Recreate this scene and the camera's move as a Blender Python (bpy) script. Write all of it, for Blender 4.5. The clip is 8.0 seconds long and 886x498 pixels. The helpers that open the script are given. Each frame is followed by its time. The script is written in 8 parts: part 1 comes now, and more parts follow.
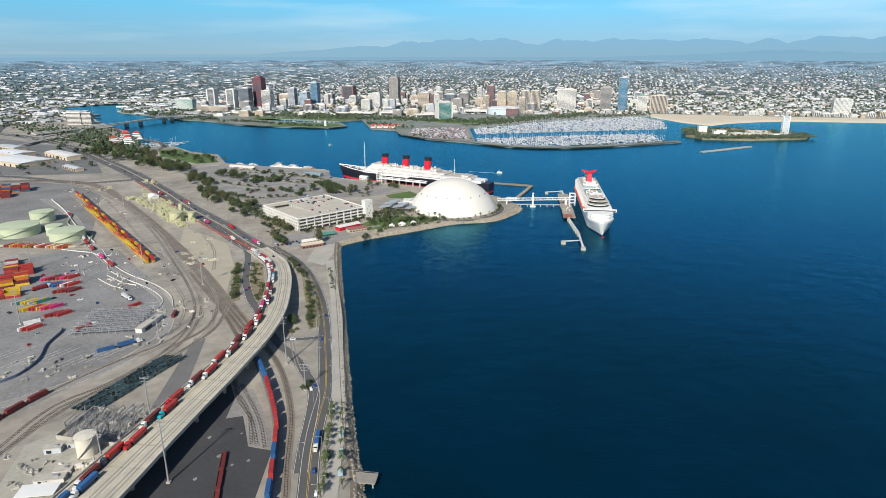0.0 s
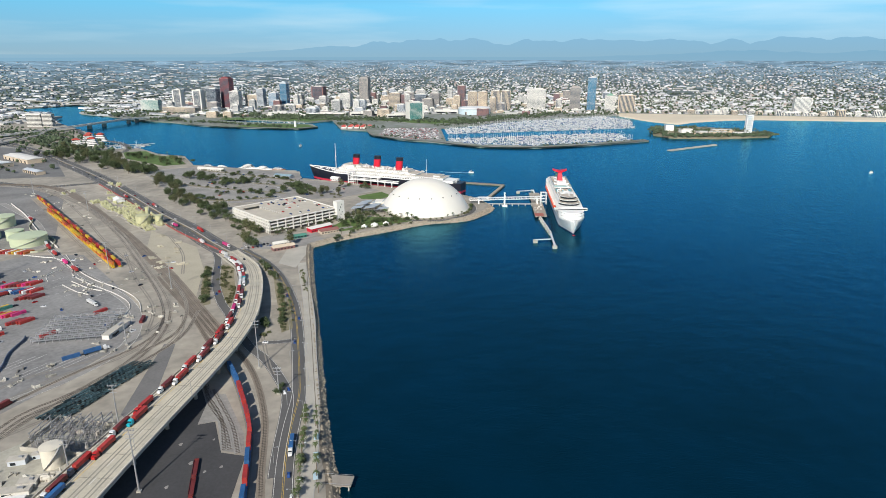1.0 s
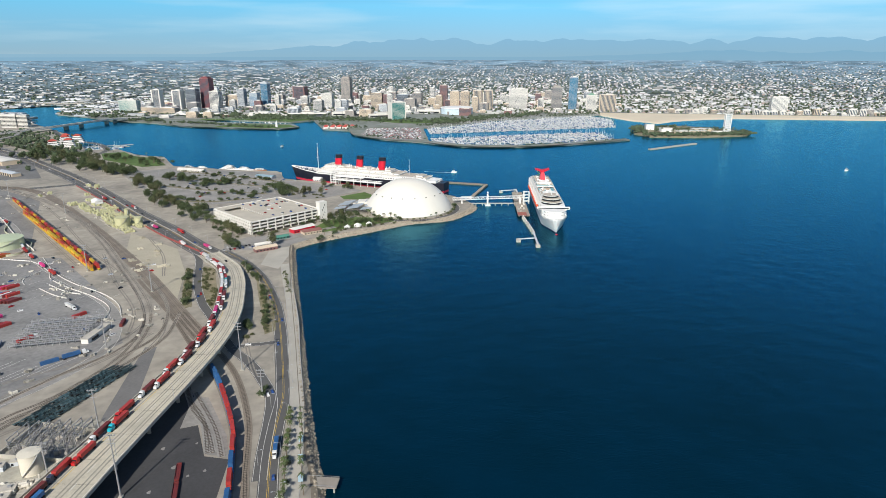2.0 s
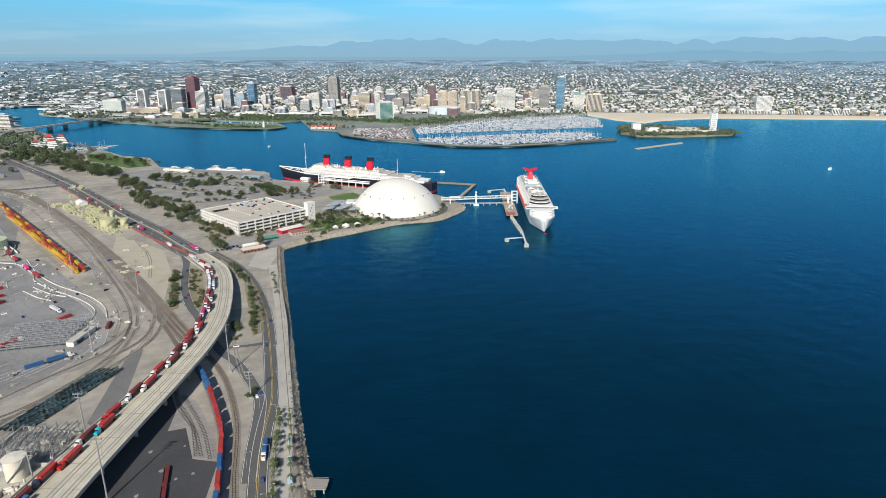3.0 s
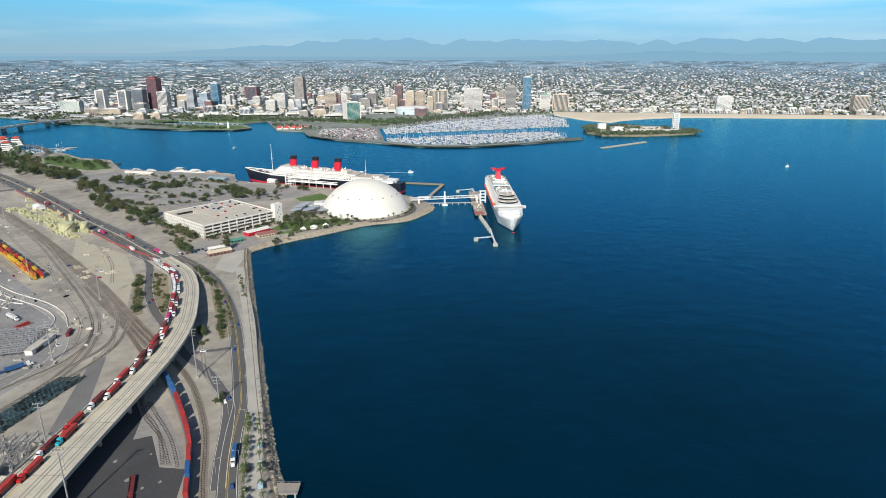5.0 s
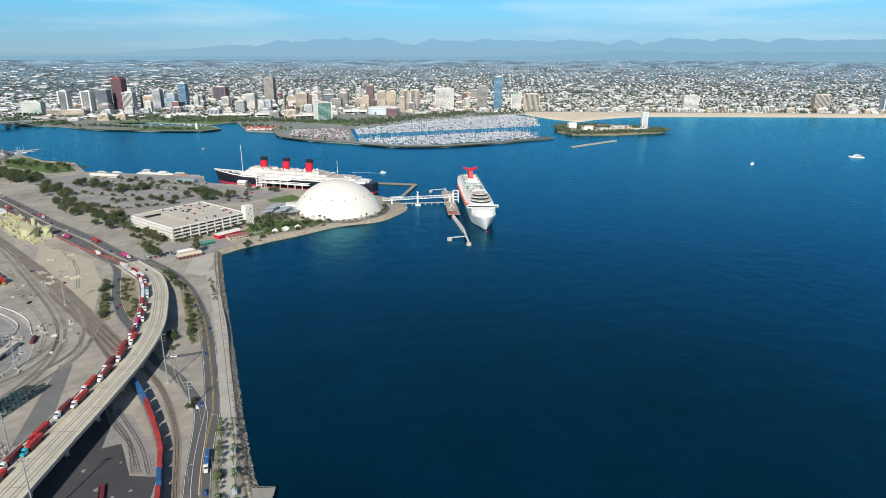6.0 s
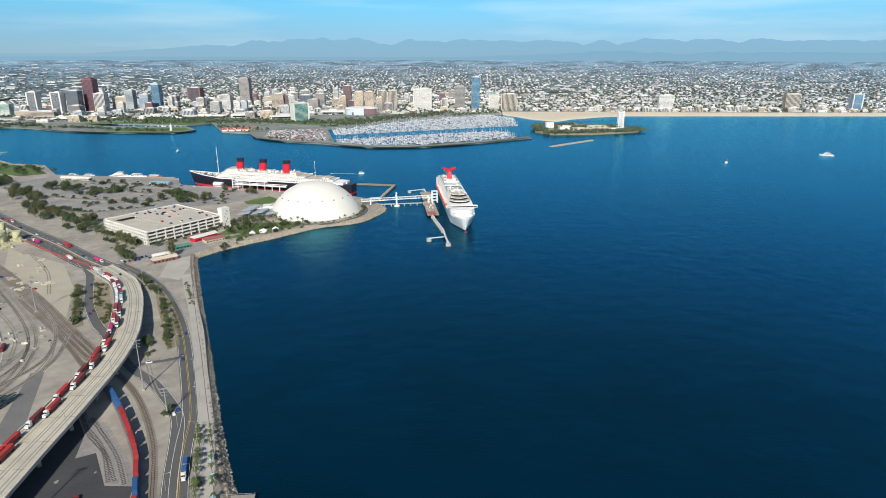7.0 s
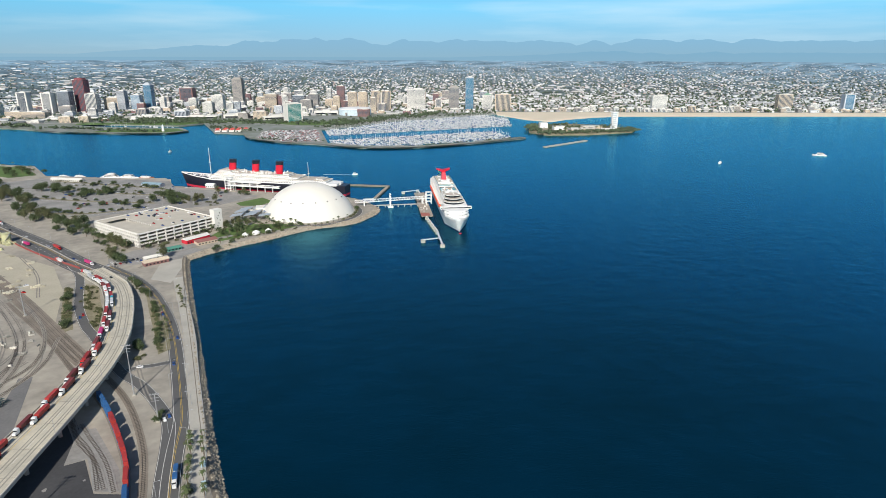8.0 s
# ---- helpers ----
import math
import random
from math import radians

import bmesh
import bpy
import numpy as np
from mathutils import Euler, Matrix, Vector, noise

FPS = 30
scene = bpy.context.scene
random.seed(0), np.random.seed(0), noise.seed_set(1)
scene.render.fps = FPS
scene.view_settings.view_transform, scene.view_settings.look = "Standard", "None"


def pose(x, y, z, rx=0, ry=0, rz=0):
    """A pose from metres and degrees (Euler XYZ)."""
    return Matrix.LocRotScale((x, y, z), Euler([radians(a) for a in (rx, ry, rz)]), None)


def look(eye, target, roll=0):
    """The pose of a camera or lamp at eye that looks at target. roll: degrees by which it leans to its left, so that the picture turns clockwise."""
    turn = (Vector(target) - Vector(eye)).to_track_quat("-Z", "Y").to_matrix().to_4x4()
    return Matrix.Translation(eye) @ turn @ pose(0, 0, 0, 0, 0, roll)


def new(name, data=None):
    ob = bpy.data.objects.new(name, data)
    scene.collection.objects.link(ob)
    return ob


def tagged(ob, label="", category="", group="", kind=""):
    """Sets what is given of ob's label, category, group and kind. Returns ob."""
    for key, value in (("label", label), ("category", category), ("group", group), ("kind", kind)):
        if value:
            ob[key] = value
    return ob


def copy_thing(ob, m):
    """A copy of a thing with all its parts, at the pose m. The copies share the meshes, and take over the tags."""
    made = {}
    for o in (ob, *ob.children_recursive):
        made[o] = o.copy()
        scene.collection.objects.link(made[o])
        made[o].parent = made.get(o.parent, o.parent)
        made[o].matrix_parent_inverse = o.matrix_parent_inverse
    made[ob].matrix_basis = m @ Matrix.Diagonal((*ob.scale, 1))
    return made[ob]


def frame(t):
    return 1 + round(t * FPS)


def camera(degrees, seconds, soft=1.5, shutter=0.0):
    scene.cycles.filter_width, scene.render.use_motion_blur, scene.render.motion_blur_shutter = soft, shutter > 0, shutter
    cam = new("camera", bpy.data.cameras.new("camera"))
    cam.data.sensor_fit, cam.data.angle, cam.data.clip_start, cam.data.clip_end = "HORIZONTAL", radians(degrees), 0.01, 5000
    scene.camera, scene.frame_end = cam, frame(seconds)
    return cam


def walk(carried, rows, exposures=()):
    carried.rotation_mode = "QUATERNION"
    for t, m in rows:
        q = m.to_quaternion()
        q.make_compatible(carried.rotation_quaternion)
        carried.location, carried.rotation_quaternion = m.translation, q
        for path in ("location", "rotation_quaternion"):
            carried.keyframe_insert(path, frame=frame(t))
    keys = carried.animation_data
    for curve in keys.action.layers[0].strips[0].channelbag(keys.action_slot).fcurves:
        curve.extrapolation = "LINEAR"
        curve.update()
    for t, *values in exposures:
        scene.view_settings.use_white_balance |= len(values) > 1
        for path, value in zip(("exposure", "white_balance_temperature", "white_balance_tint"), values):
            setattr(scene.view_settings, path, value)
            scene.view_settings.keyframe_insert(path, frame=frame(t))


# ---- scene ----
cam = camera(71.61, 8.0, soft=0.4)
PATH = [
    (0, pose(0.64, 0.20, 223.43, 72.436, 0, 0.041) @ pose(0, 0, 0, 0, 0, -0.02)),
    (0.2, pose(0.60, 0.19, 223.44, 72.439, 0, -0.578) @ pose(0, 0, 0, 0, 0, -0.03)),
    (0.5, pose(0.54, 0.17, 223.45, 72.443, 0, -1.507) @ pose(0, 0, 0, 0, 0, -0.03)),
    (1, pose(0.41, 0.12, 223.49, 72.448, 0, -2.629) @ pose(0, 0, 0, 0, 0, -0.01)),
    (1.2, pose(0.34, 0.09, 223.50, 72.450, 0, -2.928) @ pose(0, 0, 0, 0, 0, -0.01)),
    (1.5, pose(0.26, 0.04, 223.52, 72.449, 0, -3.302) @ pose(0, 0, 0, 0, 0, -0.00)),
    (2, pose(0.27, 0.03, 223.55, 72.429, 0, -4.245) @ pose(0, 0, 0, 0, 0, -0.00)),
    (2.2, pose(0.26, 0.01, 223.57, 72.426, 0, -4.495) @ pose(0, 0, 0, 0, 0, 0.00)),
    (3.3, pose(0.24, -0.15, 223.68, 72.415, 0, -5.493) @ pose(0, 0, 0, 0, 0, 0.03)),
    (3.5, pose(0.24, -0.19, 223.70, 72.414, 0, -5.668) @ pose(0, 0, 0, 0, 0, 0.04)),
    (3.7, pose(0.22, -0.23, 223.72, 72.417, 0, -6.379) @ pose(0, 0, 0, 0, 0, 0.04)),
    (4, pose(0.21, -0.30, 223.75, 72.425, 0, -6.722) @ pose(0, 0, 0, 0, 0, 0.05)),
    (4.2, pose(0.23, -0.36, 223.77, 72.426, 0, -6.932) @ pose(0, 0, 0, 0, 0, 0.07)),
    (4.5, pose(0.26, -0.42, 223.79, 72.425, 0, -7.298) @ pose(0, 0, 0, 0, 0, 0.11)),
    (4.7, pose(0.27, -0.45, 223.80, 72.425, 0, -7.859) @ pose(0, 0, 0, 0, 0, 0.12)),
    (5.8, pose(0.37, -0.60, 223.88, 72.419, 0, -9.820) @ pose(0, 0, 0, 0, 0, 0.15)),
    (6, pose(0.38, -0.58, 223.90, 72.418, 0, -10.916) @ pose(0, 0, 0, 0, 0, 0.15)),
    (6.2, pose(0.37, -0.51, 223.91, 72.412, 0, -11.751) @ pose(0, 0, 0, 0, 0, 0.14)),
    (6.5, pose(0.36, -0.18, 223.93, 72.406, 0, -12.324) @ pose(0, 0, 0, 0, 0, 0.12)),
    (7, pose(0.52, 1.08, 224.05, 72.434, 0, -12.936) @ pose(0, 0, 0, 0, 0, 0.14)),
    (7.5, pose(0.88, 3.00, 224.16, 72.444, 0, -13.296) @ pose(0, 0, 0, 0, 0, 0.15)),
    (8, pose(1.29, 5.20, 224.25, 72.462, 0, -13.514) @ pose(0, 0, 0, 0, 0, 0.16)),
]
walk(cam, PATH)

# ---- light ----
SUN_EL, SUN_AZ = radians(35.5), math.atan2(-16.5, -49.9)  # bearing of the sun, from +y towards +x
world = bpy.data.worlds.new("sky")
scene.world = world
world.use_nodes = True
wn, wl = world.node_tree.nodes, world.node_tree.links
sky = wn.new("ShaderNodeTexSky")
sky.sky_type = "NISHITA"
sky.sun_disc = False
sky.sun_elevation, sky.sun_rotation = SUN_EL, SUN_AZ
sky.air_density, sky.dust_density, sky.ozone_density, sky.altitude = 1.0, 0.4, 2.5, 0
wn["Background"].inputs["Strength"].default_value = 0.075
wl.new(sky.outputs["Color"], wn["Background"].inputs["Color"])
sun_data = bpy.data.lights.new("sun", "SUN")
sun_data.energy, sun_data.angle, sun_data.color = 4.6, radians(0.53), (1.0, 0.95, 0.87)
sun = new("sun", sun_data)
sun_way = Vector((math.sin(SUN_AZ) * math.cos(SUN_EL), math.cos(SUN_AZ) * math.cos(SUN_EL), math.sin(SUN_EL)))
sun.matrix_world = look(sun_way * 3000, (0, 0, 0))
scene.view_settings.exposure = 0.15


# ---- materials ----
def mat(name, color, rough=0.8, metal=0.0, vary=0.15, scale=0.2, fine=3.0, bump=0.0, island=0.0, rand=0.0, spec=0.5, other=None):
    """A surface with stains at two scales; island and rand vary loose pieces and whole objects; other: a second colour that the stains bring in."""
    m = bpy.data.materials.new(name)
    m.use_nodes = True
    n, l = m.node_tree.nodes, m.node_tree.links
    b = n["Principled BSDF"]
    b.inputs["Roughness"].default_value = rough
    b.inputs["Metallic"].default_value = metal
    b.inputs["Specular IOR Level"].default_value = spec
    geo = n.new("ShaderNodeNewGeometry")
    big, small = n.new("ShaderNodeTexNoise"), n.new("ShaderNodeTexNoise")
    for tex, s, d in ((big, scale, 5), (small, fine, 3)):
        tex.inputs["Scale"].default_value = s
        tex.inputs["Detail"].default_value = d
        l.new(geo.outputs["Position"], tex.inputs["Vector"])
    total = n.new("ShaderNodeMath")
    total.operation = "MULTIPLY_ADD"
    total.inputs[1].default_value = 0.4
    l.new(small.outputs["Fac"], total.inputs[0])
    scaled = n.new("ShaderNodeMath")
    scaled.operation = "MULTIPLY"
    scaled.inputs[1].default_value = 0.6
    l.new(big.outputs["Fac"], scaled.inputs[0])
    l.new(scaled.outputs[0], total.inputs[2])
    fac = total.outputs[0]
    ramp = n.new("ShaderNodeMapRange")
    ramp.inputs["From Min"].default_value, ramp.inputs["From Max"].default_value = 0.3, 0.7
    l.new(fac, ramp.inputs["Value"])
    mix = n.new("ShaderNodeMix")
    mix.data_type = "RGBA"
    lo = [c * (1 - vary) for c in color] if other is None else other
    hi = [min(1, c * (1 + vary)) for c in color]
    mix.inputs["A"].default_value, mix.inputs["B"].default_value = (*lo, 1), (*hi, 1)
    l.new(ramp.outputs["Result"], mix.inputs["Factor"])
    out = mix.outputs["Result"]
    for amount, node, socket in ((island, geo, "Random Per Island"), (rand, n.new("ShaderNodeObjectInfo"), "Random")):
        if amount:
            hsv, span = n.new("ShaderNodeHueSaturation"), n.new("ShaderNodeMapRange")
            span.inputs["To Min"].default_value, span.inputs["To Max"].default_value = 1 - amount, 1 + amount
            l.new(node.outputs[socket], span.inputs["Value"])
            l.new(span.outputs["Result"], hsv.inputs["Value"])
            l.new(out, hsv.inputs["Color"])
            out = hsv.outputs["Color"]
    l.new(out, b.inputs["Base Color"])
    if bump:
        bn = n.new("ShaderNodeBump")
        bn.inputs["Strength"].default_value, bn.inputs["Distance"].default_value = bump, 0.3
        l.new(fac, bn.inputs["Height"])
        l.new(bn.outputs["Normal"], b.inputs["Normal"])
    return m


def palette_mat(name, colors, rough=0.7, source="island"):
    """Each loose piece, or each object, takes one colour of the list."""
    m = mat(name, colors[0], rough)
    n, l = m.node_tree.nodes, m.node_tree.links
    ramp = n.new("ShaderNodeValToRGB")
    ramp.color_ramp.interpolation = "CONSTANT"
    e = ramp.color_ramp.elements
    while len(e) < len(colors):
        e.new(0.5)
    for i, c in enumerate(colors):
        e[i].position, e[i].color = i / len(colors), (*c, 1)
    src = n.new("ShaderNodeNewGeometry" if source == "island" else "ShaderNodeObjectInfo")
    l.new(src.outputs["Random Per Island" if source == "island" else "Random"], ramp.inputs["Fac"])
    soil = n.new("ShaderNodeMix")
    soil.data_type, soil.blend_type = "RGBA", "MULTIPLY"
    soil.inputs["Factor"].default_value = 1
    noise_tex, span = n.new("ShaderNodeTexNoise"), n.new("ShaderNodeMapRange")
    noise_tex.inputs["Scale"].default_value = 0.35
    span.inputs["To Min"].default_value, span.inputs["To Max"].default_value = 0.7, 1.15
    geo = n.new("ShaderNodeNewGeometry")
    l.new(geo.outputs["Position"], noise_tex.inputs["Vector"])
    l.new(noise_tex.outputs["Fac"], span.inputs["Value"])
    l.new(ramp.outputs["Color"], soil.inputs["A"])
    l.new(span.outputs["Result"], soil.inputs["B"])
    l.new(soil.outputs["Result"], n["Principled BSDF"].inputs["Base Color"])
    return m


def water_mat():
    """Deep harbour water: a dark body under a rippled, slightly blue gloss that grows towards grazing angles."""
    m = mat("sea_water", (0.0, 0.0145, 0.032), 0.5, vary=0.25, scale=0.004, fine=0.02, other=(0.0, 0.0105, 0.0175))
    n, l = m.node_tree.nodes, m.node_tree.links
    color = n["Principled BSDF"].inputs["Base Color"].links[0].from_socket
    n.remove(n["Principled BSDF"])
    body, gloss, mix, fresnel = n.new("ShaderNodeBsdfDiffuse"), n.new("ShaderNodeBsdfAnisotropic"), n.new("ShaderNodeMixShader"), n.new("ShaderNodeFresnel")
    gloss.inputs["Roughness"].default_value = 0.2
    gloss.inputs["Color"].default_value = (0.24, 0.76, 1.0, 1)
    fresnel.inputs["IOR"].default_value = 1.405
    l.new(color, body.inputs["Color"])
    geo, ripples, swell = n.new("ShaderNodeNewGeometry"), n.new("ShaderNodeTexNoise"), n.new("ShaderNodeTexNoise")
    ripples.inputs["Scale"].default_value, ripples.inputs["Detail"].default_value = 0.9, 5
    swell.inputs["Scale"].default_value, swell.inputs["Detail"].default_value = 0.05, 3
    b1, b2 = n.new("ShaderNodeBump"), n.new("ShaderNodeBump")
    b1.inputs["Strength"].default_value, b1.inputs["Distance"].default_value = 0.6, 0.3
    b2.inputs["Strength"].default_value, b2.inputs["Distance"].default_value = 0.4, 1.3
    for tex, bump in ((ripples, b1), (swell, b2)):
        l.new(geo.outputs["Position"], tex.inputs["Vector"])
        l.new(tex.outputs["Fac"], bump.inputs["Height"])
    l.new(b2.outputs["Normal"], b1.inputs["Normal"])
    for node in (gloss, fresnel):
        l.new(b1.outputs["Normal"], node.inputs["Normal"])
    l.new(fresnel.outputs[0], mix.inputs[0])
    l.new(body.outputs[0], mix.inputs[1])
    l.new(gloss.outputs[0], mix.inputs[2])
    l.new(mix.outputs[0], n["Material Output"].inputs["Surface"])
    return m


WATER = water_mat()
DIRT = mat("dusty_yard_ground", (0.40, 0.36, 0.295), 0.95, vary=0.14, scale=0.016, fine=0.12, other=(0.2, 0.187, 0.16))
CITY_GROUND = mat("city_ground", (0.23, 0.235, 0.23), 0.95, vary=0.3, scale=0.012, fine=0.06, other=(0.12, 0.145, 0.09))
ASPHALT = mat("asphalt", (0.105, 0.103, 0.1), 0.9, vary=0.2, scale=0.03, fine=0.6)
DARK_ASPHALT = mat("dark_asphalt", (0.055, 0.055, 0.057), 0.9, vary=0.25, scale=0.04, fine=0.6)
LOT = mat("parking_asphalt", (0.3, 0.287, 0.265), 0.92, vary=0.18, scale=0.03, fine=0.4, other=(0.19, 0.184, 0.173))
CONCRETE = mat("concrete", (0.42, 0.395, 0.34), 0.85, vary=0.15, scale=0.06, fine=1.0)
DECK_CONC = mat("bridge_concrete", (0.54, 0.49, 0.38), 0.85, vary=0.16, scale=0.08, fine=0.7, other=(0.4, 0.37, 0.3))
SAND = mat("beach_sand", (0.64, 0.55, 0.41), 0.95, vary=0.08, scale=0.01)
GRASS = mat("lawn", (0.09, 0.15, 0.035), 0.95, vary=0.3, scale=0.05, fine=0.6)
SCRUB = mat("dry_verge", (0.27, 0.23, 0.16), 0.95, vary=0.2, scale=0.05, fine=0.6, other=(0.14, 0.135, 0.07))
ROCK = mat("riprap_rock", (0.25, 0.215, 0.165), 0.9, vary=0.25, scale=0.3, island=0.35, rand=0.35)
WHITE = mat("white_paint", (0.8, 0.79, 0.76), 0.5, vary=0.05, scale=0.1)
DOME_WHITE = mat("white_dome_panels", (0.74, 0.705, 0.63), 0.55, vary=0.04, scale=0.05)
NAVY = mat("black_hull_paint", (0.012, 0.014, 0.025), 0.4, vary=0.2, scale=0.1)
RED = mat("red_paint", (0.56, 0.012, 0.035), 0.45, vary=0.12, scale=0.15)
BOOT_RED = mat("boot_topping_red", (0.5, 0.025, 0.05), 0.6, vary=0.2, scale=0.1)
STEEL = mat("galvanised_steel", (0.4, 0.4, 0.4), 0.5, 0.4, vary=0.15)
DARK = mat("dark_glazing", (0.02, 0.025, 0.03), 0.15)
YELLOW = mat("yellow_line_paint", (0.6, 0.4, 0.06), 0.8)
LINE = mat("white_line_paint", (0.65, 0.64, 0.6), 0.8)
LEAF = mat("tree_leaves", (0.065, 0.092, 0.036), 0.8, vary=0.35, scale=0.15, fine=1.2, island=0.4)
PALM_LEAF = mat("palm_fronds", (0.07, 0.095, 0.03), 0.7, vary=0.3, island=0.3)
BARK = mat("bark", (0.16, 0.12, 0.085), 0.95, vary=0.2)


# ---- mesh helpers ----
def box(bm, x, y, z, sx, sy, sz, turn=0.0, taper=1.0):
    """A box that stands on z, centred at x, y; turn in degrees; taper scales the top."""
    c, s = math.cos(radians(turn)), math.sin(radians(turn))
    vs = []
    for k, f in ((0, 1.0), (1, taper)):
        for a, b in ((-1, -1), (1, -1), (1, 1), (-1, 1)):
            u, v = a * sx / 2 * f, b * sy / 2 * f
            vs.append(bm.verts.new((x + u * c - v * s, y + u * s + v * c, z + k * sz)))
    for f in ((3, 2, 1, 0), (4, 5, 6, 7), (0, 1, 5, 4), (1, 2, 6, 5), (2, 3, 7, 6), (3, 0, 4, 7)):
        bm.faces.new([vs[i] for i in f])
    return vs


def cyl(bm, x, y, z, r, h, n=16, r2=None):
    r2 = r if r2 is None else r2
    lo = [bm.verts.new((x + r * math.cos(2 * math.pi * i / n), y + r * math.sin(2 * math.pi * i / n), z)) for i in range(n)]
    hi = [bm.verts.new((x + r2 * math.cos(2 * math.pi * i / n), y + r2 * math.sin(2 * math.pi * i / n), z + h)) for i in range(n)]
    for i in range(n):
        j = (i + 1) % n
        bm.faces.new((lo[i], lo[j], hi[j], hi[i]))
    bm.faces.new(hi)
    bm.faces.new(lo[::-1])


def beam(bm, a, b, w, h=None):
    """A bar of width w (and height h) from a to b."""
    a, b = Vector(a), Vector(b)
    h = h or w
    way = (b - a).normalized()
    side = way.cross(Vector((0, 0, 1)))
    side = side.normalized() if side.length > 1e-4 else Vector((1, 0, 0))
    top = side.cross(way)
    q = [(-1, -1), (1, -1), (1, 1), (-1, 1)]
    lo = [bm.verts.new(a + side * (u * w / 2) + top * (v * h / 2)) for u, v in q]
    hi = [bm.verts.new(b + side * (u * w / 2) + top * (v * h / 2)) for u, v in q]
    for i in range(4):
        j = (i + 1) % 4
        bm.faces.new((lo[j], lo[i], hi[i], hi[j]))
    bm.faces.new(lo)
    bm.faces.new(hi[::-1])


def part(name, bm, material, parent=None, label="", smooth=False):
    me = bpy.data.meshes.new(name)
    bmesh.ops.recalc_face_normals(bm, faces=bm.faces)
    bm.to_mesh(me)
    bm.free()
    me.materials.append(material)
    if smooth:
        me.shade_smooth()
    ob = new(name, me)
    ob.parent = parent
    if label:
        ob["label"] = label
    return ob


def share(name, me, parent, m):
    """One more object on a mesh that is already there."""
    ob = new(name, me)
    ob.parent = parent
    ob.matrix_basis = m
    return ob


def empty(name, x, y, z, turn=0.0):
    ob = new(name)
    ob.matrix_basis = pose(x, y, z, 0, 0, turn)
    return ob


def raw(name, verts, faces, material, parent=None):
    me = bpy.data.meshes.new(name)
    me.from_pydata(verts, [], faces)
    me.materials.append(material)
    ob = new(name, me)
    ob.parent = parent
    return ob


def slab(name, outline, z0, z1, material, label="", category="", kind="structure", parent=None):
    """A sheet of ground or paving with an outline in plan and a thickness."""
    bm = bmesh.new()
    top = [bm.verts.new((x, y, z1)) for x, y in outline]
    low = [bm.verts.new((x, y, z0)) for x, y in outline]
    edges = [bm.edges.new((top[i], top[(i + 1) % len(top)])) for i in range(len(top))]
    bmesh.ops.triangle_fill(bm, use_beauty=True, edges=edges)
    for i in range(len(top)):
        j = (i + 1) % len(top)
        bm.faces.new((low[i], low[j], top[j], top[i]))
    ob = part(name, bm, material, parent)
    return tagged(ob, label, category, kind=kind)


def curve_points(points, step=8.0):
    """A smooth line through the points (any dimension)."""
    p = [np.array(q, float) for q in points]
    p = [2 * p[0] - p[1]] + p + [2 * p[-1] - p[-2]]
    out = []
    for i in range(1, len(p) - 2):
        n = max(2, int(np.linalg.norm(p[i + 1] - p[i]) / step))
        for k in range(n):
            t = k / n
            out.append(0.5 * (2 * p[i] + (p[i + 1] - p[i - 1]) * t + (2 * p[i - 1] - 5 * p[i] + 4 * p[i + 1] - p[i + 2]) * t * t
                              + (3 * p[i] - p[i - 1] - 3 * p[i + 1] + p[i + 2]) * t ** 3))
    out.append(p[-2])
    return out


def sides(line):
    """Unit normals to the right of a line in plan."""
    out = []
    for i in range(len(line)):
        d = line[min(i + 1, len(line) - 1)][:2] - line[max(i - 1, 0)][:2]
        d = d / np.linalg.norm(d)
        out.append(np.array((d[1], -d[0])))
    return out


def ribbon_mesh(bm, line, left, right, low, high):
    """A long bar along a line of x, y, z: from left to right of it, from low to high."""
    rows = []
    for p, s in zip(line, sides(line)):
        z = p[2] if len(p) > 2 else 0
        a, b = p[:2] + s * left, p[:2] + s * right
        rows.append([bm.verts.new((*q, z + h)) for q, h in ((a, low), (b, low), (b, high), (a, high))])
    for r, q in zip(rows, rows[1:]):
        for i in range(4):
            j = (i + 1) % 4
            bm.faces.new((r[i], r[j], q[j], q[i]))
    bm.faces.new(rows[0])
    bm.faces.new(rows[-1][::-1])


def ribbon(name, points, left, right, low, high, material, parent=None, step=8.0, label="", category="", kind=""):
    bm = bmesh.new()
    ribbon_mesh(bm, curve_points(points, step), left, right, low, high)
    return tagged(part(name, bm, material, parent), label, category, kind=kind)


def dashes(bm, points, offset, width, length, gap, z, step=4.0):
    line = curve_points(points, 1.5)
    run, nrm = 0.0, sides(line)
    for i in range(len(line) - 1):
        p, q = line[i], line[i + 1]
        d = np.linalg.norm(q[:2] - p[:2])
        if run % (length + gap) < length:
            za, zb = (p[2], q[2]) if len(p) > 2 else (0, 0)
            a, b = p[:2] + nrm[i] * offset, q[:2] + nrm[i + 1] * offset
            vs = [bm.verts.new((*(a - nrm[i] * width / 2), za + z)), bm.verts.new((*(a + nrm[i] * width / 2), za + z)),
                  bm.verts.new((*(b + nrm[i + 1] * width / 2), zb + z)), bm.verts.new((*(b - nrm[i + 1] * width / 2), zb + z))]
            bm.faces.new(vs)
        run += d


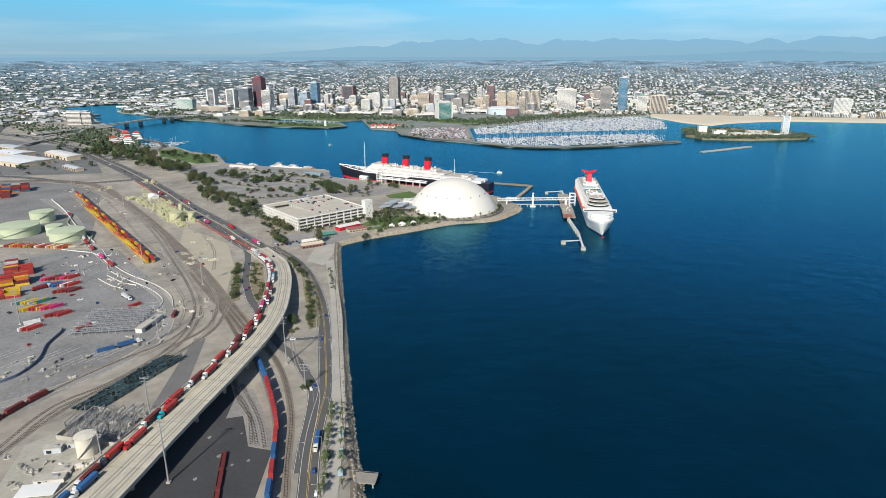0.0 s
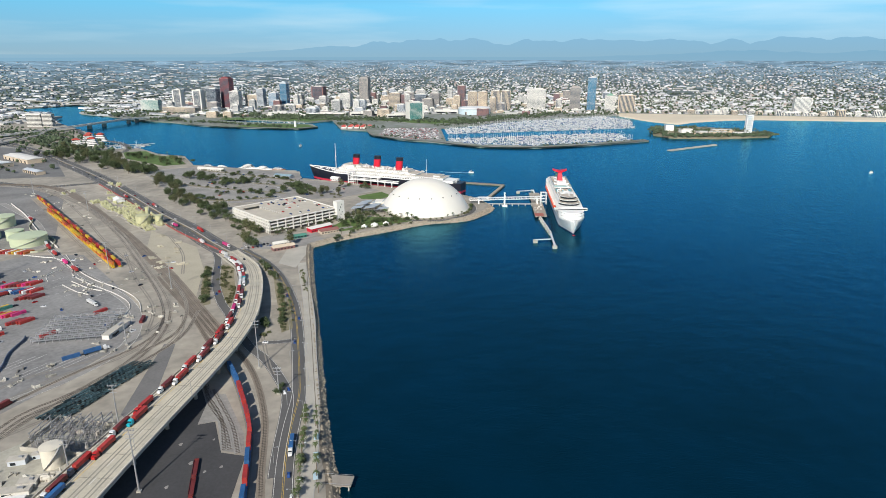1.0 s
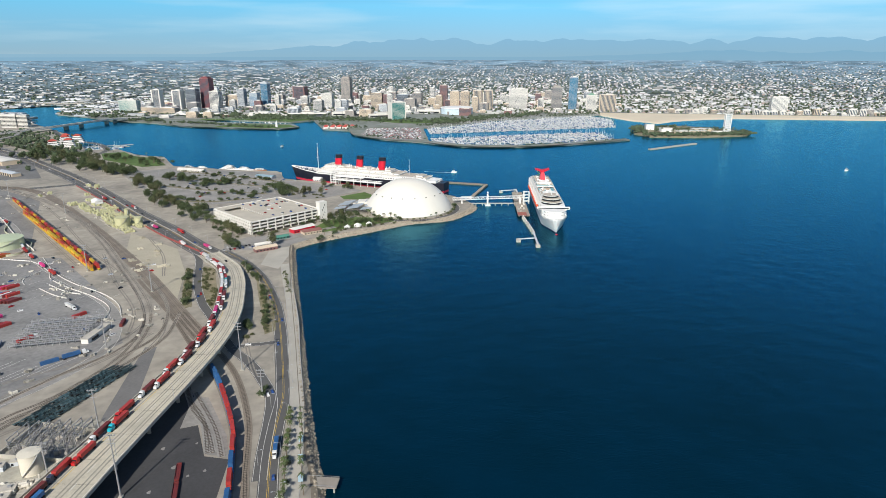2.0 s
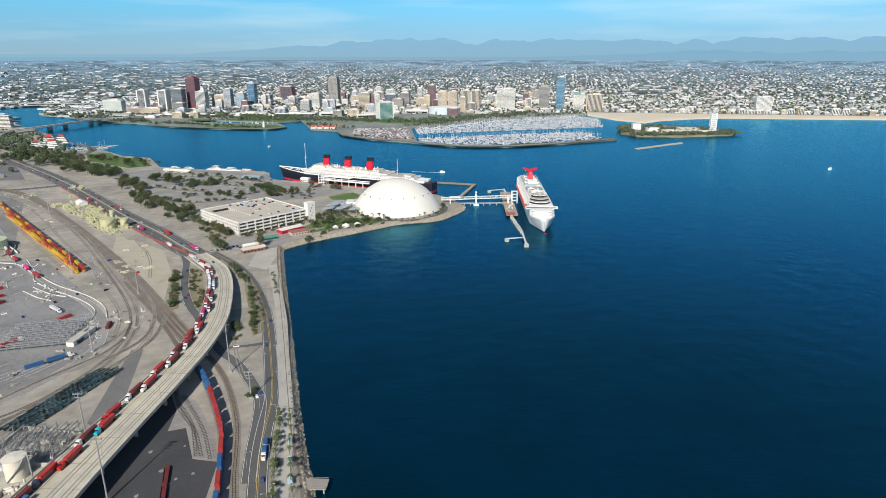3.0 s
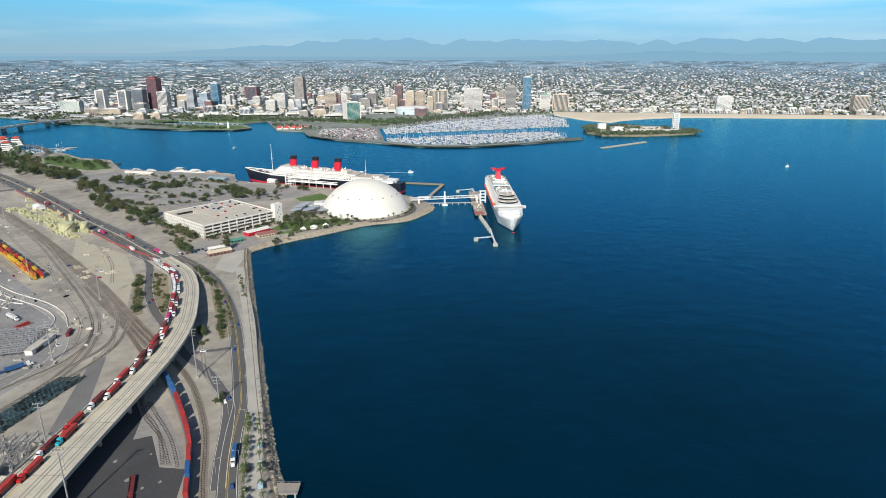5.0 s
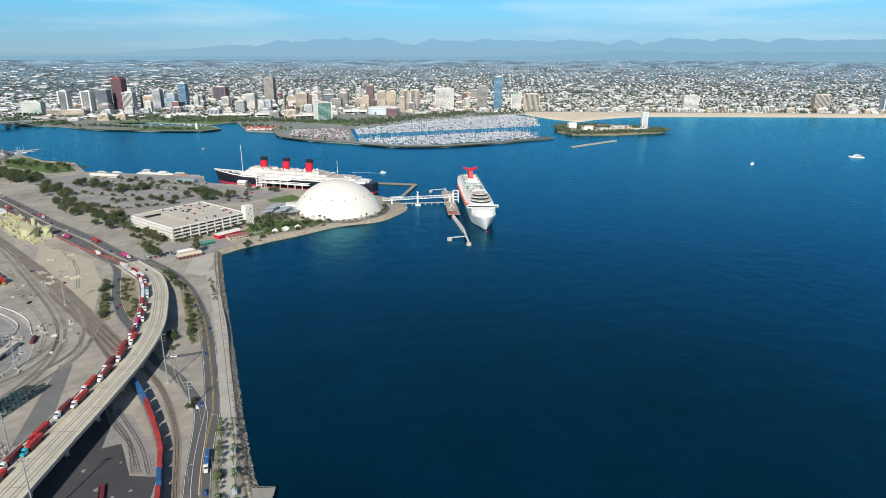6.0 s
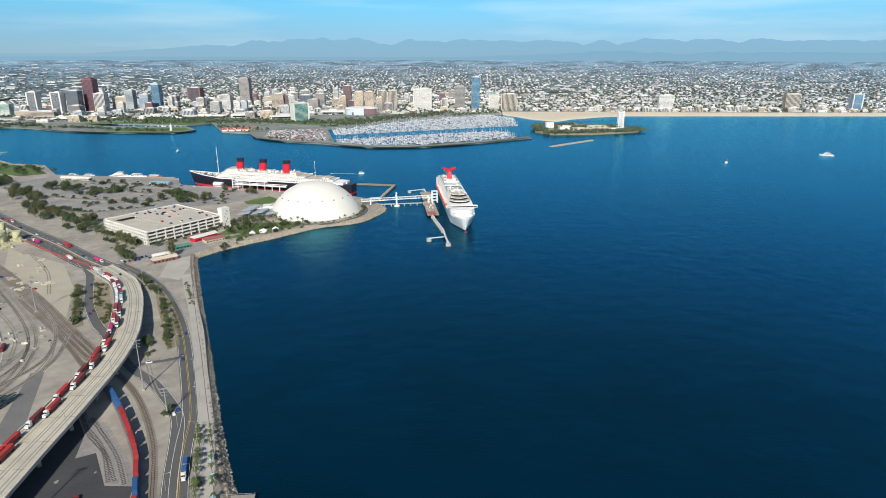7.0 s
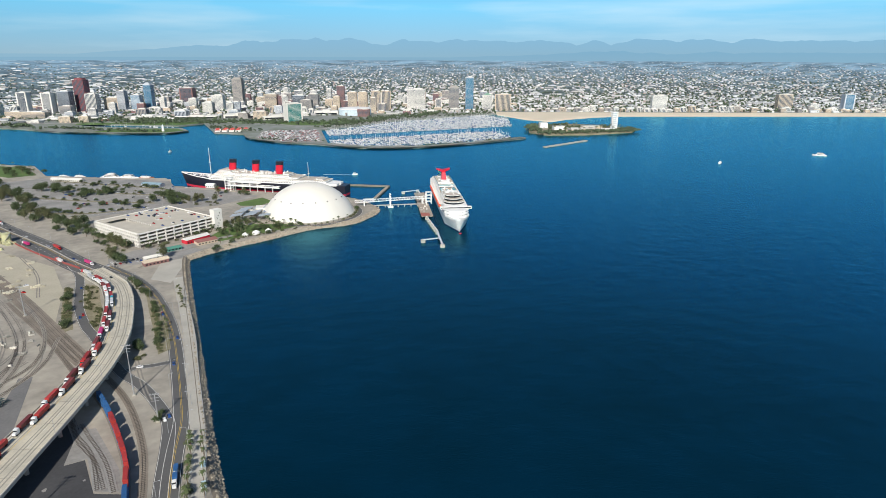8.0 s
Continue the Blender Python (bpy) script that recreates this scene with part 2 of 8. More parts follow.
# ---- ground, water and shores ----
Z = 4.0  # level of the filled land
SHORE = [(10, -900), (-10, -200), (-31, 150), (-46, 270), (-55, 310), (-67.5, 373), (-83.5, 461), (-102.5, 561), (-125, 687), (-129, 722),
         (-97, 752), (-48, 783), (13, 823), (60, 835), (86, 857), (112, 901), (107, 937), (88, 977)]
PORT_NORTH = [(70, 997), (-215, 1148), (-226, 1212), (-266, 1225), (-328, 1245), (-407, 1278), (-461, 1298), (-522, 1420), (-594, 1455),
              (-673, 1547), (-751, 1547), (-860, 1732), (-948, 1862), (-1217, 2188), (-1438, 2515), (-1607, 2647), (-1680, 2800), (-1560, 2960)]
CITY_SHORE = [(-1560, 2960), (-1509, 2953), (-1350, 2640), (-1302, 2515), (-1134, 2396), (-984, 2246), (-840, 2188), (-681, 2062), (-515, 1996), (-364, 1964),
              (-309, 2011), (-340, 2090), (-520, 2150), (-700, 2230), (-640, 2270), (-530, 2226), (-358, 2149), (-290, 2225), (-241, 2011),
              (-228, 1948), (-145, 1904), (-121, 1794), (-37, 1695), (54, 1639), (165, 1546), (303, 1526), (454, 1565), (631, 1638),
              (624, 1658), (454, 1588), (303, 1549), (175, 1570), (85, 1650), (82, 1963), (217, 2060), (326, 2167), (545, 2264), (734, 2348), (778, 2341)]
BEACH = [(778, 2341), (823, 2149), (882, 2053), (964, 2116), (1104, 2172), (1231, 2189), (1664, 2101), (2250, 1978), (3300, 1740), (4400, 1450)]
slab("ground", SHORE + PORT_NORTH + [(-4700, 2700), (-4700, -900)], -6, Z, DIRT, "dusty tan-grey filled ground of the port", "ground")
slab("ground_city", CITY_SHORE + [(x, y + 9) for x, y in BEACH] + [(4700, 1400), (4700, 2400), (3900, 3300), (2700, 4200), (1200, 4850), (0, 4950), (-1200, 4850), (-2700, 4200), (-3900, 3300), (-4700, 2700)],
     -6, Z, CITY_GROUND, "flat grey-green ground under the city", "ground")
bm = bmesh.new()
vs = [bm.verts.new(p) for p in ((-4800, -2500, 0), (4900, -2500, 0), (4900, 4700, 0), (-4800, 4700, 0))]
bm.faces.new(vs)
tagged(part("water", bm, WATER), "deep blue rippled harbour water", "water", kind="structure")

def shore_slabs():
    inner = [(765, 2432), (800, 2424), (900, 2402), (964, 2387), (1104, 2352), (1231, 2320), (1664, 2212), (2250, 2076), (3300, 1830), (4400, 1540)]
    verts, faces = [], []
    for (x, y), (u, v) in zip(BEACH, inner):
        verts += [(x - 3, y - 16, -1.5), (x, y + 8, Z + 0.1), (u, v, Z + 0.3)]
    for k in range(len(inner) - 1):
        for q in (0, 1):
            faces.append((3 * k + q, 3 * k + 3 + q, 3 * k + 4 + q, 3 * k + 1 + q))
    tagged(raw("beach", verts, faces, SAND), "wide pale sand beach along the city front", "beach", kind="structure")
    slab("yard_west", [(-800, 1110), (-650, 1070), (-560, 985), (-435, 725), (-470, 700), (-620, 690), (-1000, 800), (-1000, 1090)], Z - 0.5, Z + 0.05, mat("tank_yard_asphalt", (0.24, 0.233, 0.22), 0.92, vary=0.2, scale=0.02, fine=0.3, other=(0.14, 0.137, 0.132)), "stained asphalt round the tanks and container stacks", "paving")
    slab("depot_paving", [(-1600, 1240), (-800, 1158), (-660, 1180), (-780, 1370), (-980, 1560), (-1200, 1690), (-1700, 1800)], Z - 0.5, Z + 0.05, mat("depot_asphalt", (0.19, 0.187, 0.18), 0.92, vary=0.2, scale=0.02, fine=0.3, other=(0.11, 0.11, 0.105)), "worn grey asphalt round the port warehouses", "paving")
    slab("island", [(752, 1930), (690, 1764), (712, 1700), (830, 1676), (1000, 1706), (1044, 1762), (985, 1892), (902, 1946)], -4, 4.5, SCRUB,
         "small scrub-covered island with rocky edge", "island")
    slab("breakwater_far", [(620, 1466), (781, 1558), (777, 1568), (616, 1476)], -3, 2.2, CONCRETE, "low straight rubble breakwater standing in the water", "breakwater")
    slab("park_lawn", [(-580, 2030), (-500, 2010), (-370, 1975), (-322, 2012), (-350, 2075), (-540, 2110)], Z - 0.5, Z + 0.1, GRASS, "green lawn on the park spit", "lawn")
    slab("shore_green", [(-690, 2250), (-560, 2245), (-365, 2165), (-290, 2235), (-90, 2150), (60, 2080), (200, 2130), (320, 2200), (240, 2240), (60, 2190), (-200, 2290), (-560, 2340), (-700, 2330)], Z - 0.5, Z + 0.1, GRASS, "green waterfront park before the city", "lawn")
    slab("parking_marina", [(-105, 1800), (-30, 1705), (60, 1655), (76, 1680), (74, 1960), (-90, 1960)], Z - 0.5, Z + 0.1, LOT, "grey parking area beside the marina", "parking lot")
    slab("lawn", [(-94, 985), (-56, 1016), (-38, 985), (-58, 960), (-86, 965)], Z - 0.5, Z + 0.12, GRASS, "bright green lawn by the dome", "lawn")
    slab("shore_park", [(-98, 775), (-48, 802), (0, 826), (-4, 838), (-60, 850), (-98, 835), (-112, 800)], Z - 0.5, Z + 0.1, GRASS, "green planted strip along the shore", "lawn")
    slab("promontory_park", [(-640, 1500), (-598, 1440), (-530, 1400), (-480, 1310), (-520, 1290), (-640, 1390), (-690, 1490)], Z - 0.5, Z + 0.12, GRASS, "green park lawn on the waterfront", "lawn")
    slab("parking_field", [(-455, 1270), (-330, 1235), (-226, 1195), (-205, 1130), (-100, 1068), (-60, 1030), (-120, 975), (-215, 960), (-300, 940), (-380, 985), (-470, 1120), (-540, 1230)],
         Z - 0.5, Z + 0.08, LOT, "wide worn grey car park with planted islands", "parking lot")
    slab("dark_yard", [(-225, 180), (-190, 290), (-172, 345), (-152, 400), (-140, 376), (-137, 338), (-127, 341), (-114, 309), (-99, 305), (-93, 180)], Z - 0.5, Z + 0.08, DARK_ASPHALT, "black asphalt yard under the flyover", "paving")
    for x, y, w_ in ((-128, 300, 1.2), (-118, 292, 0.8), (-140, 318, 1.1), (-110, 296, 0.9), (-134, 280, 1.0), (-122, 322, 0.7)):
        slab("asphalt_stain", [(x + w_ * math.cos(k) * (1 + 0.3 * math.sin(3 * k + x)), y + w_ * 1.4 * math.sin(k)) for k in np.arange(0, 6.2, 0.5)], Z, Z + 0.1, LOT, "pale worn spot on black asphalt", "paving")
    slab("pale_yard", [(-138, 338), (-141, 374), (-130, 374), (-106, 328), (-100, 307), (-114, 311), (-126, 342)], Z - 0.5, Z + 0.06, LOT, "pale grey paved strip between rail tracks", "paving")
    slab("container_yard", [(-484, 640), (-446, 690), (-382, 690), (-268, 551), (-222, 463), (-240, 433), (-256, 381), (-280, 327), (-420, 327), (-560, 520)],
         Z - 0.5, Z + 0.06, mat("yard_asphalt", (0.285, 0.278, 0.265), 0.92, vary=0.15, scale=0.02, fine=0.3, other=(0.15, 0.148, 0.145)), "worn grey asphalt of the container yard", "paving")
    slab("plant_paving", [(-232, 255), (-246, 310), (-214, 348), (-184, 352), (-178, 330), (-190, 296), (-200, 255)], Z - 0.5, Z + 0.07, mat("plant_concrete", (0.42, 0.4, 0.33), 0.9, vary=0.15, scale=0.06, fine=0.5, other=(0.3, 0.285, 0.24)), "pale stained concrete under the plant", "paving")
    slab("asphalt_patch", [(-201, 453), (-192, 453), (-177, 374), (-177, 340), (-190, 352), (-197, 414)], Z - 0.4, Z + 0.1, mat("repaired_asphalt", (0.17, 0.166, 0.16), 0.92, vary=0.2, scale=0.05, fine=0.5), "grey repaired asphalt strip", "paving")
    slab("verge", [(-212, 650), (-198, 640), (-186, 600), (-173, 560), (-168, 525), (-175, 522), (-188, 556), (-202, 600)], Z - 0.5, Z + 0.06, SCRUB, "dry scrub-covered island beside the flyover ramp", "verge")
    slab("verge_west", [(-230, 645), (-221, 640), (-205, 582), (-190, 535), (-197, 530), (-213, 580)], Z - 0.5, Z + 0.13, SCRUB, "dry planted strip beside the slip road", "verge")
    slab("verge_east", [(-146, 600), (-134, 588), (-116, 530), (-104, 478), (-112, 470), (-122, 510), (-136, 560)], Z - 0.5, Z + 0.13, SCRUB, "dry planted strip beside the coastal road", "verge")
    slab("sand_lot", [(-345, 790), (-262, 715), (-228, 634), (-205, 535), (-237, 582), (-312, 690)], Z - 0.5, Z + 0.1, mat("pale_gravel", (0.42, 0.38, 0.29), 0.95, vary=0.12, scale=0.05, fine=0.5),
         "pale gravel storage lot", "paving")


shore_slabs()
slab("corner_landing", [(-152, 650), (-130, 634), (-126, 690), (-131, 714), (-152, 704)], Z - 0.5, Z + 0.09, CONCRETE, "pale concrete lot at the shore corner", "paving")
slab("corner_lot", [(-205, 705), (-160, 702), (-132, 716), (-112, 742), (-140, 770), (-190, 760), (-212, 730)], Z - 0.5, Z + 0.07, LOT, "grey asphalt lot before the garage", "paving")
PLANTED = [[(-470, 1130), (-350, 1062), (-215, 1012)], [(-430, 1190), (-330, 1122), (-190, 1056)], [(-430, 1240), (-300, 1168), (-215, 1115)], [(-385, 992), (-300, 962), (-222, 985)], [(-500, 1180), (-420, 1080), (-395, 1010)]]
for pts in PLANTED:
    ribbon("planted_strip", [(x, y, Z) for x, y in pts], -2.6, 2.6, -0.3, 0.25, SCRUB, None, 6, "dry planted strip with kerb in the car park", "planting", "structure")
    for o_ in (-9, 9):
        bm = bmesh.new()
        ln_ = curve_points(pts, 3.0)
        for p, n_ in zip(ln_, sides(ln_)):
            beam(bm, (*(p + n_ * (o_ - 2.5)), Z + 0.1), (*(p + n_ * (o_ + 2.5)), Z + 0.1), 0.2, 0.04)
        tagged(part("bay_lines", bm, LINE), "white painted parking bay lines on asphalt", "road marking", kind="stuff")
# stone pier round the liner's stern
bm = bmesh.new()
for a, b in (((92, 1100), (158, 1074)), ((158, 1074), (118, 972))):
    beam(bm, (*a, 0.4), (*b, 0.4), 5.5, 4)
tagged(part("breakwater_near", bm, ROCK), "angled rubble breakwater with a flat top", "breakwater", kind="structure")

# ---- roads ----
MAIN = [(-196, 668), (-244, 724), (-299, 797), (-380, 895), (-468, 1010), (-599, 1174), (-733, 1325), (-912, 1519), (-1125, 1701), (-1300, 1800), (-1700, 1900)]
COAST = [(-54, 120), (-67, 240), (-75.5, 301), (-78.5, 335), (-80, 370), (-85, 400), (-92, 436), (-104, 493), (-117, 541), (-140, 604), (-166, 653), (-206, 706)]
SLIP = [(-78, 285), (-81, 310), (-84, 345), (-88, 371), (-99, 396), (-115, 424), (-131, 444), (-150, 478), (-168, 514), (-182, 540), (-199, 582), (-209, 616), (-225, 674), (-246, 718)]
TURN = [(-132, 446), (-123, 451), (-111, 452.5), (-97, 456)]
PROM = [(-26, 120), (-55, 240), (-60, 285), (-63.5, 318), (-67.5, 350), (-75, 394), (-82.5, 436), (-92, 493), (-103, 546), (-113, 590), (-126, 650)]
WEST = [(-1500, 1260), (-1000, 1180), (-839, 1151), (-761, 1129), (-660, 1085), (-600, 1100), (-560, 1125)]
YARD_ROAD = [(-640, 960), (-523, 842), (-435, 719), (-361, 635), (-305, 582), (-263, 537), (-238, 490), (-232, 440), (-262, 380), (-330, 320)]


def road(name, pts, width, z, material, label, lines=(), step=8.0):
    ob = ribbon(name, [(x, y, Z) for x, y in pts], -width / 2, width / 2, -0.6, z, material, None, step, label, "road", "structure")
    for offset, w, length, gap, m in lines:
        bm = bmesh.new()
        dashes(bm, [(x, y, Z) for x, y in pts], offset, w, length, gap, z + 0.03)
        part("lane_line", bm, m, ob)["kind"] = "stuff"
    return ob


W_, Y_ = (lambda o, g=0: (o, 0.25, 6, g, LINE)), (lambda o: (o, 0.2, 6, 0, YELLOW))
road("road_main", MAIN, 30, 0.14, ASPHALT, "wide grey asphalt road with lane lines", [W_(-13), W_(13), W_(-6, 8), W_(6, 8), Y_(-0.5), Y_(0.5), (2.2, 1.8, 6, 0, CONCRETE)])
road("road_coast", COAST, 11, 0.1, ASPHALT, "two-lane coastal road with yellow centre lines", [Y_(-0.4), Y_(0.4), W_(-4.8), W_(4.8)])
road("road_slip", SLIP, 8.5, 0.12, ASPHALT, "curving slip road passing under the flyover", [W_(-3.8), W_(3.8)])
road("road_turn", TURN, 6, 0.09, ASPHALT, "short link road with kerbs", [W_(-2.6), W_(2.6)])
road("promenade", PROM, 9, 0.2, CONCRETE, "pale concrete waterfront promenade", [(4.3, 0.3, 6, 0, STEEL)])
road("road_west", WEST, 16, 0.1, ASPHALT, "asphalt port access road", [Y_(0), W_(-7), W_(7)])
road("road_yard", YARD_ROAD, 9, 0.09, LOT, "worn truck lane through the container yard", [W_(-4.2), W_(4.2)])
road("road_garage", [(-208, 704), (-170, 735), (-120, 772), (-85, 800)], 9, 0.11, LOT, "service road in front of the parking garage")
road("road_ramp", [(-735, 1315), (-690, 1500), (-760, 1640), (-900, 1760), (-1043, 1976)], 14, 0.13, ASPHALT, "asphalt approach to the channel bridge", [W_(-6), W_(6)])
road("road_loop", [(-1150, 1720), (-1060, 1600), (-930, 1590), (-850, 1680), (-900, 1790)], 10, 0.17, LOT, "looping ramp road among trees")
for nm_, pts_, wd_, m_, lb_ in (("road_viaduct", [(-1230, 1330, 6), (-1078, 1498, 8), (-1053, 1545, 10), (-1055, 1630, 10), (-1050, 1785, 11), (-1100, 1880, 11), (-1160, 1770, 10)], 13, LOT, "raised pale ramp road curving to the channel bridge"),
                                 ("road_ramp_loop", [(-1130, 1480, 4.3), (-1075, 1570, 5), (-1064, 1613, 6), (-1090, 1680, 6), (-1116, 1725, 6), (-1108, 1801, 6)], 10, LOT, "looping grey ramp road among trees"),
                                 ("road_rail_side", [(-1250, 1700, 4.6), (-1404, 1970, 4.6), (-1464, 2128, 4.6), (-1616, 2470, 4.6), (-1714, 2720, 4.6), (-1838, 3072, 4.6)], 34, ASPHALT, "wide dark strip of road and rails beside the river"),
                                 ("road_freeway", [(-3000, 3600, 14), (-2330, 3317, 14), (-1874, 3135, 14), (-1554, 2973, 14), (-1298, 3003, 13), (-1000, 3100, 8)], 26, CONCRETE, "long pale freeway viaduct over the river"),
                                 ("road_river_side", [(-1596, 2923, 9), (-1492, 3028, 9), (-1354, 3580, 20)], 20, CONCRETE, "pale freeway beside the flood channel")):
    ribbon(nm_, pts_, -wd_ / 2, wd_ / 2, -1.6, 0, m_, None, 20, lb_, "road", "structure")
road("road_dome", [(15 + 73.5 * math.cos(radians(a)), 899 + 73.5 * math.sin(radians(a))) for a in range(-118, 25, 12)], 6, 0.13, ASPHALT, "curving asphalt service road round the dome", [W_(-3.6), W_(3.6)])
road("road_shore", [(-1100, 2470), (-800, 2320), (-560, 2310), (-300, 2270), (-60, 2140), (60, 2040), (220, 2110), (420, 2260), (700, 2420), (1100, 2390), (1750, 2225), (2500, 2060), (3400, 1850)], 16, 0.14, LOT, "pale boulevard along the city shore")
road("road_avenue", [(-150, 2350), (0, 2900), (230, 3700), (330, 4100)], 22, 0.2, ASPHALT, "straight city avenue running inland")


# ---- rail tracks ----
BALLAST = mat("brown_ballast", (0.23, 0.195, 0.155), 0.95, vary=0.25, scale=0.06, fine=1.0)
PALE_BALLAST = mat("grey_gravel_ballast", (0.27, 0.262, 0.245), 0.95, vary=0.15, scale=0.2, fine=1.5)
RAIL = mat("worn_rail_steel", (0.12, 0.1, 0.085), 0.5, 0.6)
YARD_BALLAST = mat("dusty_yard_ballast", (0.33, 0.295, 0.245), 0.95, vary=0.2, scale=0.05, fine=0.8, other=(0.22, 0.2, 0.17))
SLEEPER = mat("timber_sleeper", (0.13, 0.11, 0.09), 0.9)


TRACK_LEVEL = iter(range(20))


def track(pts, bed=4.2, lines=(0,), material=None):
    up = 0.13 + 0.02 * next(TRACK_LEVEL)
    line3 = [(x, y, Z) for x, y in pts]
    ob = ribbon("rail_track", line3, -bed / 2 - max(lines), bed / 2 + max(lines), -0.4, up, material or BALLAST, None, 10.0, "rail track on brown ballast", "rail track", "structure")
    for o in lines:
        for g in (-0.72, 0.72):
            bm = bmesh.new()
            ribbon_mesh(bm, curve_points(line3, 10.0), o + g - 0.08, o + g + 0.08, 0.1, up + 0.2)
            part("rail", bm, RAIL, ob)
        bm = bmesh.new()
        ln = curve_points(line3, 1.6)
        for p, s in zip(ln, sides(ln)):
            if p[1] < 520:
                box(bm, *(p[:2] + s * o), Z + up + 0.01, 2.5, 0.5, 0.08, math.degrees(math.atan2(s[1], s[0])))
        if len(bm.verts):
            part("sleepers", bm, SLEEPER, ob)["kind"] = "stuff"
        else:
            bm.free()


track([(-82, 200), (-90, 265), (-97, 304), (-102, 327), (-111, 352), (-125, 385), (-139, 412), (-165, 453), (-205, 520), (-268, 612)])
track([(-70, 200), (-82, 268), (-87, 291), (-90.5, 312), (-95, 336), (-101, 357), (-111, 385), (-124, 413), (-142, 442), (-163, 471)], 4.6)
track([(-150, 452), (-166, 474), (-198, 523), (-258, 616), (-331, 719), (-423, 842), (-578, 1033), (-679, 1100), (-802, 1102)], 6.0, (-4, 0, 4))
track([(-259, 230), (-257, 304), (-252, 351), (-231, 381), (-213, 431), (-214, 486), (-235, 544), (-290, 635), (-395, 797), (-527, 960), (-669, 1085)], 5.0, (-2.6, 2.6), YARD_BALLAST)
track([(-300, 250), (-279, 336), (-266, 374), (-244, 414), (-219, 453), (-219, 498), (-250, 566), (-316, 674)], material=YARD_BALLAST)
track([(-150, 392), (-142, 373), (-125, 346), (-113, 312)], material=PALE_BALLAST)
track([(-146, 384), (-136, 360), (-121, 338), (-110, 312)], material=PALE_BALLAST)
track([(-140, 380), (-132, 366), (-115, 336), (-104, 308)], material=PALE_BALLAST)
track([(-325, 645), (-610, 994)], 5.0, (-3.2, 3.2), YARD_BALLAST)
track([(-262, 250), (-250, 330), (-236, 372), (-206, 425), (-192, 470), (-196, 520)], 3.4, material=YARD_BALLAST)
track([(-214, 436), (-199, 478), (-214, 540), (-262, 622)], 3.4, material=YARD_BALLAST)


# ---- flyover ----
FLY = [(-192, 150, 16), (-173.7, 255, 16), (-167.9, 290, 16), (-160.8, 330, 16), (-151.9, 380, 16), (-145.4, 430, 15.8), (-145.7, 480, 15), (-153.5, 530, 12.7), (-164.5, 580, 10), (-177.2, 620, 7.5), (-188.3, 645, 5.9), (-220, 693, 4.4)]
fly = empty("flyover", -165, 365, 0)
tagged(fly, "curved concrete road flyover with tan deck and low parapets", "bridge")
M_FLY = Matrix.Translation((165, -365, 0))


def on_fly(ob):
    # the deck widens towards its near end
    for v in ob.data.vertices:
        grow = np.interp(v.co.y, [150, 255, 330, 400], [0.42, 0.38, 0.17, 0.03])
        v.co.x += (v.co.x - np.interp(v.co.y, [q[1] for q in FLY], [q[0] for q in FLY])) * grow
    ob.data.transform(M_FLY)
    return ob


on_fly(ribbon("deck", FLY, -11.5, 11.5, -1.6, 0, DECK_CONC, fly, 5.0))
for a in (-11.9, 11.4):
    on_fly(ribbon("parapet", FLY, a, a + 0.5, -1.2, 1.0, CONCRETE, fly, 5.0))
for o in (-4.2, 4.2):
    on_fly(ribbon("girder", FLY, o - 1.6, o + 1.6, -3.2, -1.6, CONCRETE, fly, 5.0))
for o, g, m in ((-3.6, 0, YELLOW), (10.6, 0, LINE), (-10.8, 0, LINE), (3.5, 9, LINE)):
    bm = bmesh.new()
    dashes(bm, FLY, o, 0.25, 6, g, 0.02)
    on_fly(part("lane_line", bm, m, fly))["kind"] = "stuff"
WEAR = mat("deck_tyre_wear", (0.3, 0.28, 0.235), 0.85, vary=0.2, scale=0.1, fine=0.8)
for o in (-9.9, -8.2, -6.4, -4.7, 0.8, 2.6, 6.2, 8.0):
    on_fly(ribbon("tyre_wear", FLY, o - 0.35, o + 0.35, 0.0, 0.012, WEAR, fly, 5.0))
ln = curve_points(FLY, 2.0)
bm = bmesh.new()
for i in range(0, len(ln) - 1, 12):
    s = sides(ln)[i]
    beam(bm, (*(ln[i][:2] - s * 11.5), ln[i][2] + 0.01), (*(ln[i][:2] + s * 11.5), ln[i][2] + 0.01), 0.12, 0.05)
on_fly(part("deck_joints", bm, DARK_ASPHALT, fly))["kind"] = "stuff"
for i in range(8, len(ln) - 30, 17):
    p, s = ln[i], sides(ln)[i]
    bm = bmesh.new()
    beam(bm, (*(p[:2] - s * 9), p[2] - 3.9), (*(p[:2] + s * 9), p[2] - 3.9), 1.8, 1.4)
    for o in (-5, 5):
        cyl(bm, *(p[:2] + s * o), Z - 1, 1.1, p[2] - 3.2 - Z, 12)
    on_fly(part("pier", bm, CONCRETE, fly))


# ---- dome ----
dome = empty("exhibition_dome", 15, 899, Z)
tagged(dome, "huge white panelled dome with small vents beside the moored liner", "dome")
rings, seg, R, HGT = 18, 72, 65.0, 43.0
rho = (R * R + HGT * HGT) / (2 * HGT)


def dome_point(ring, j, lift=0.0):
    a = math.asin(min(1, R / rho)) * (1 - ring / rings)
    r = rho + lift
    return Vector((r * math.sin(a) * math.cos(2 * math.pi * j / seg), r * math.sin(a) * math.sin(2 * math.pi * j / seg), r * math.cos(a) - rho + HGT + 1.5))


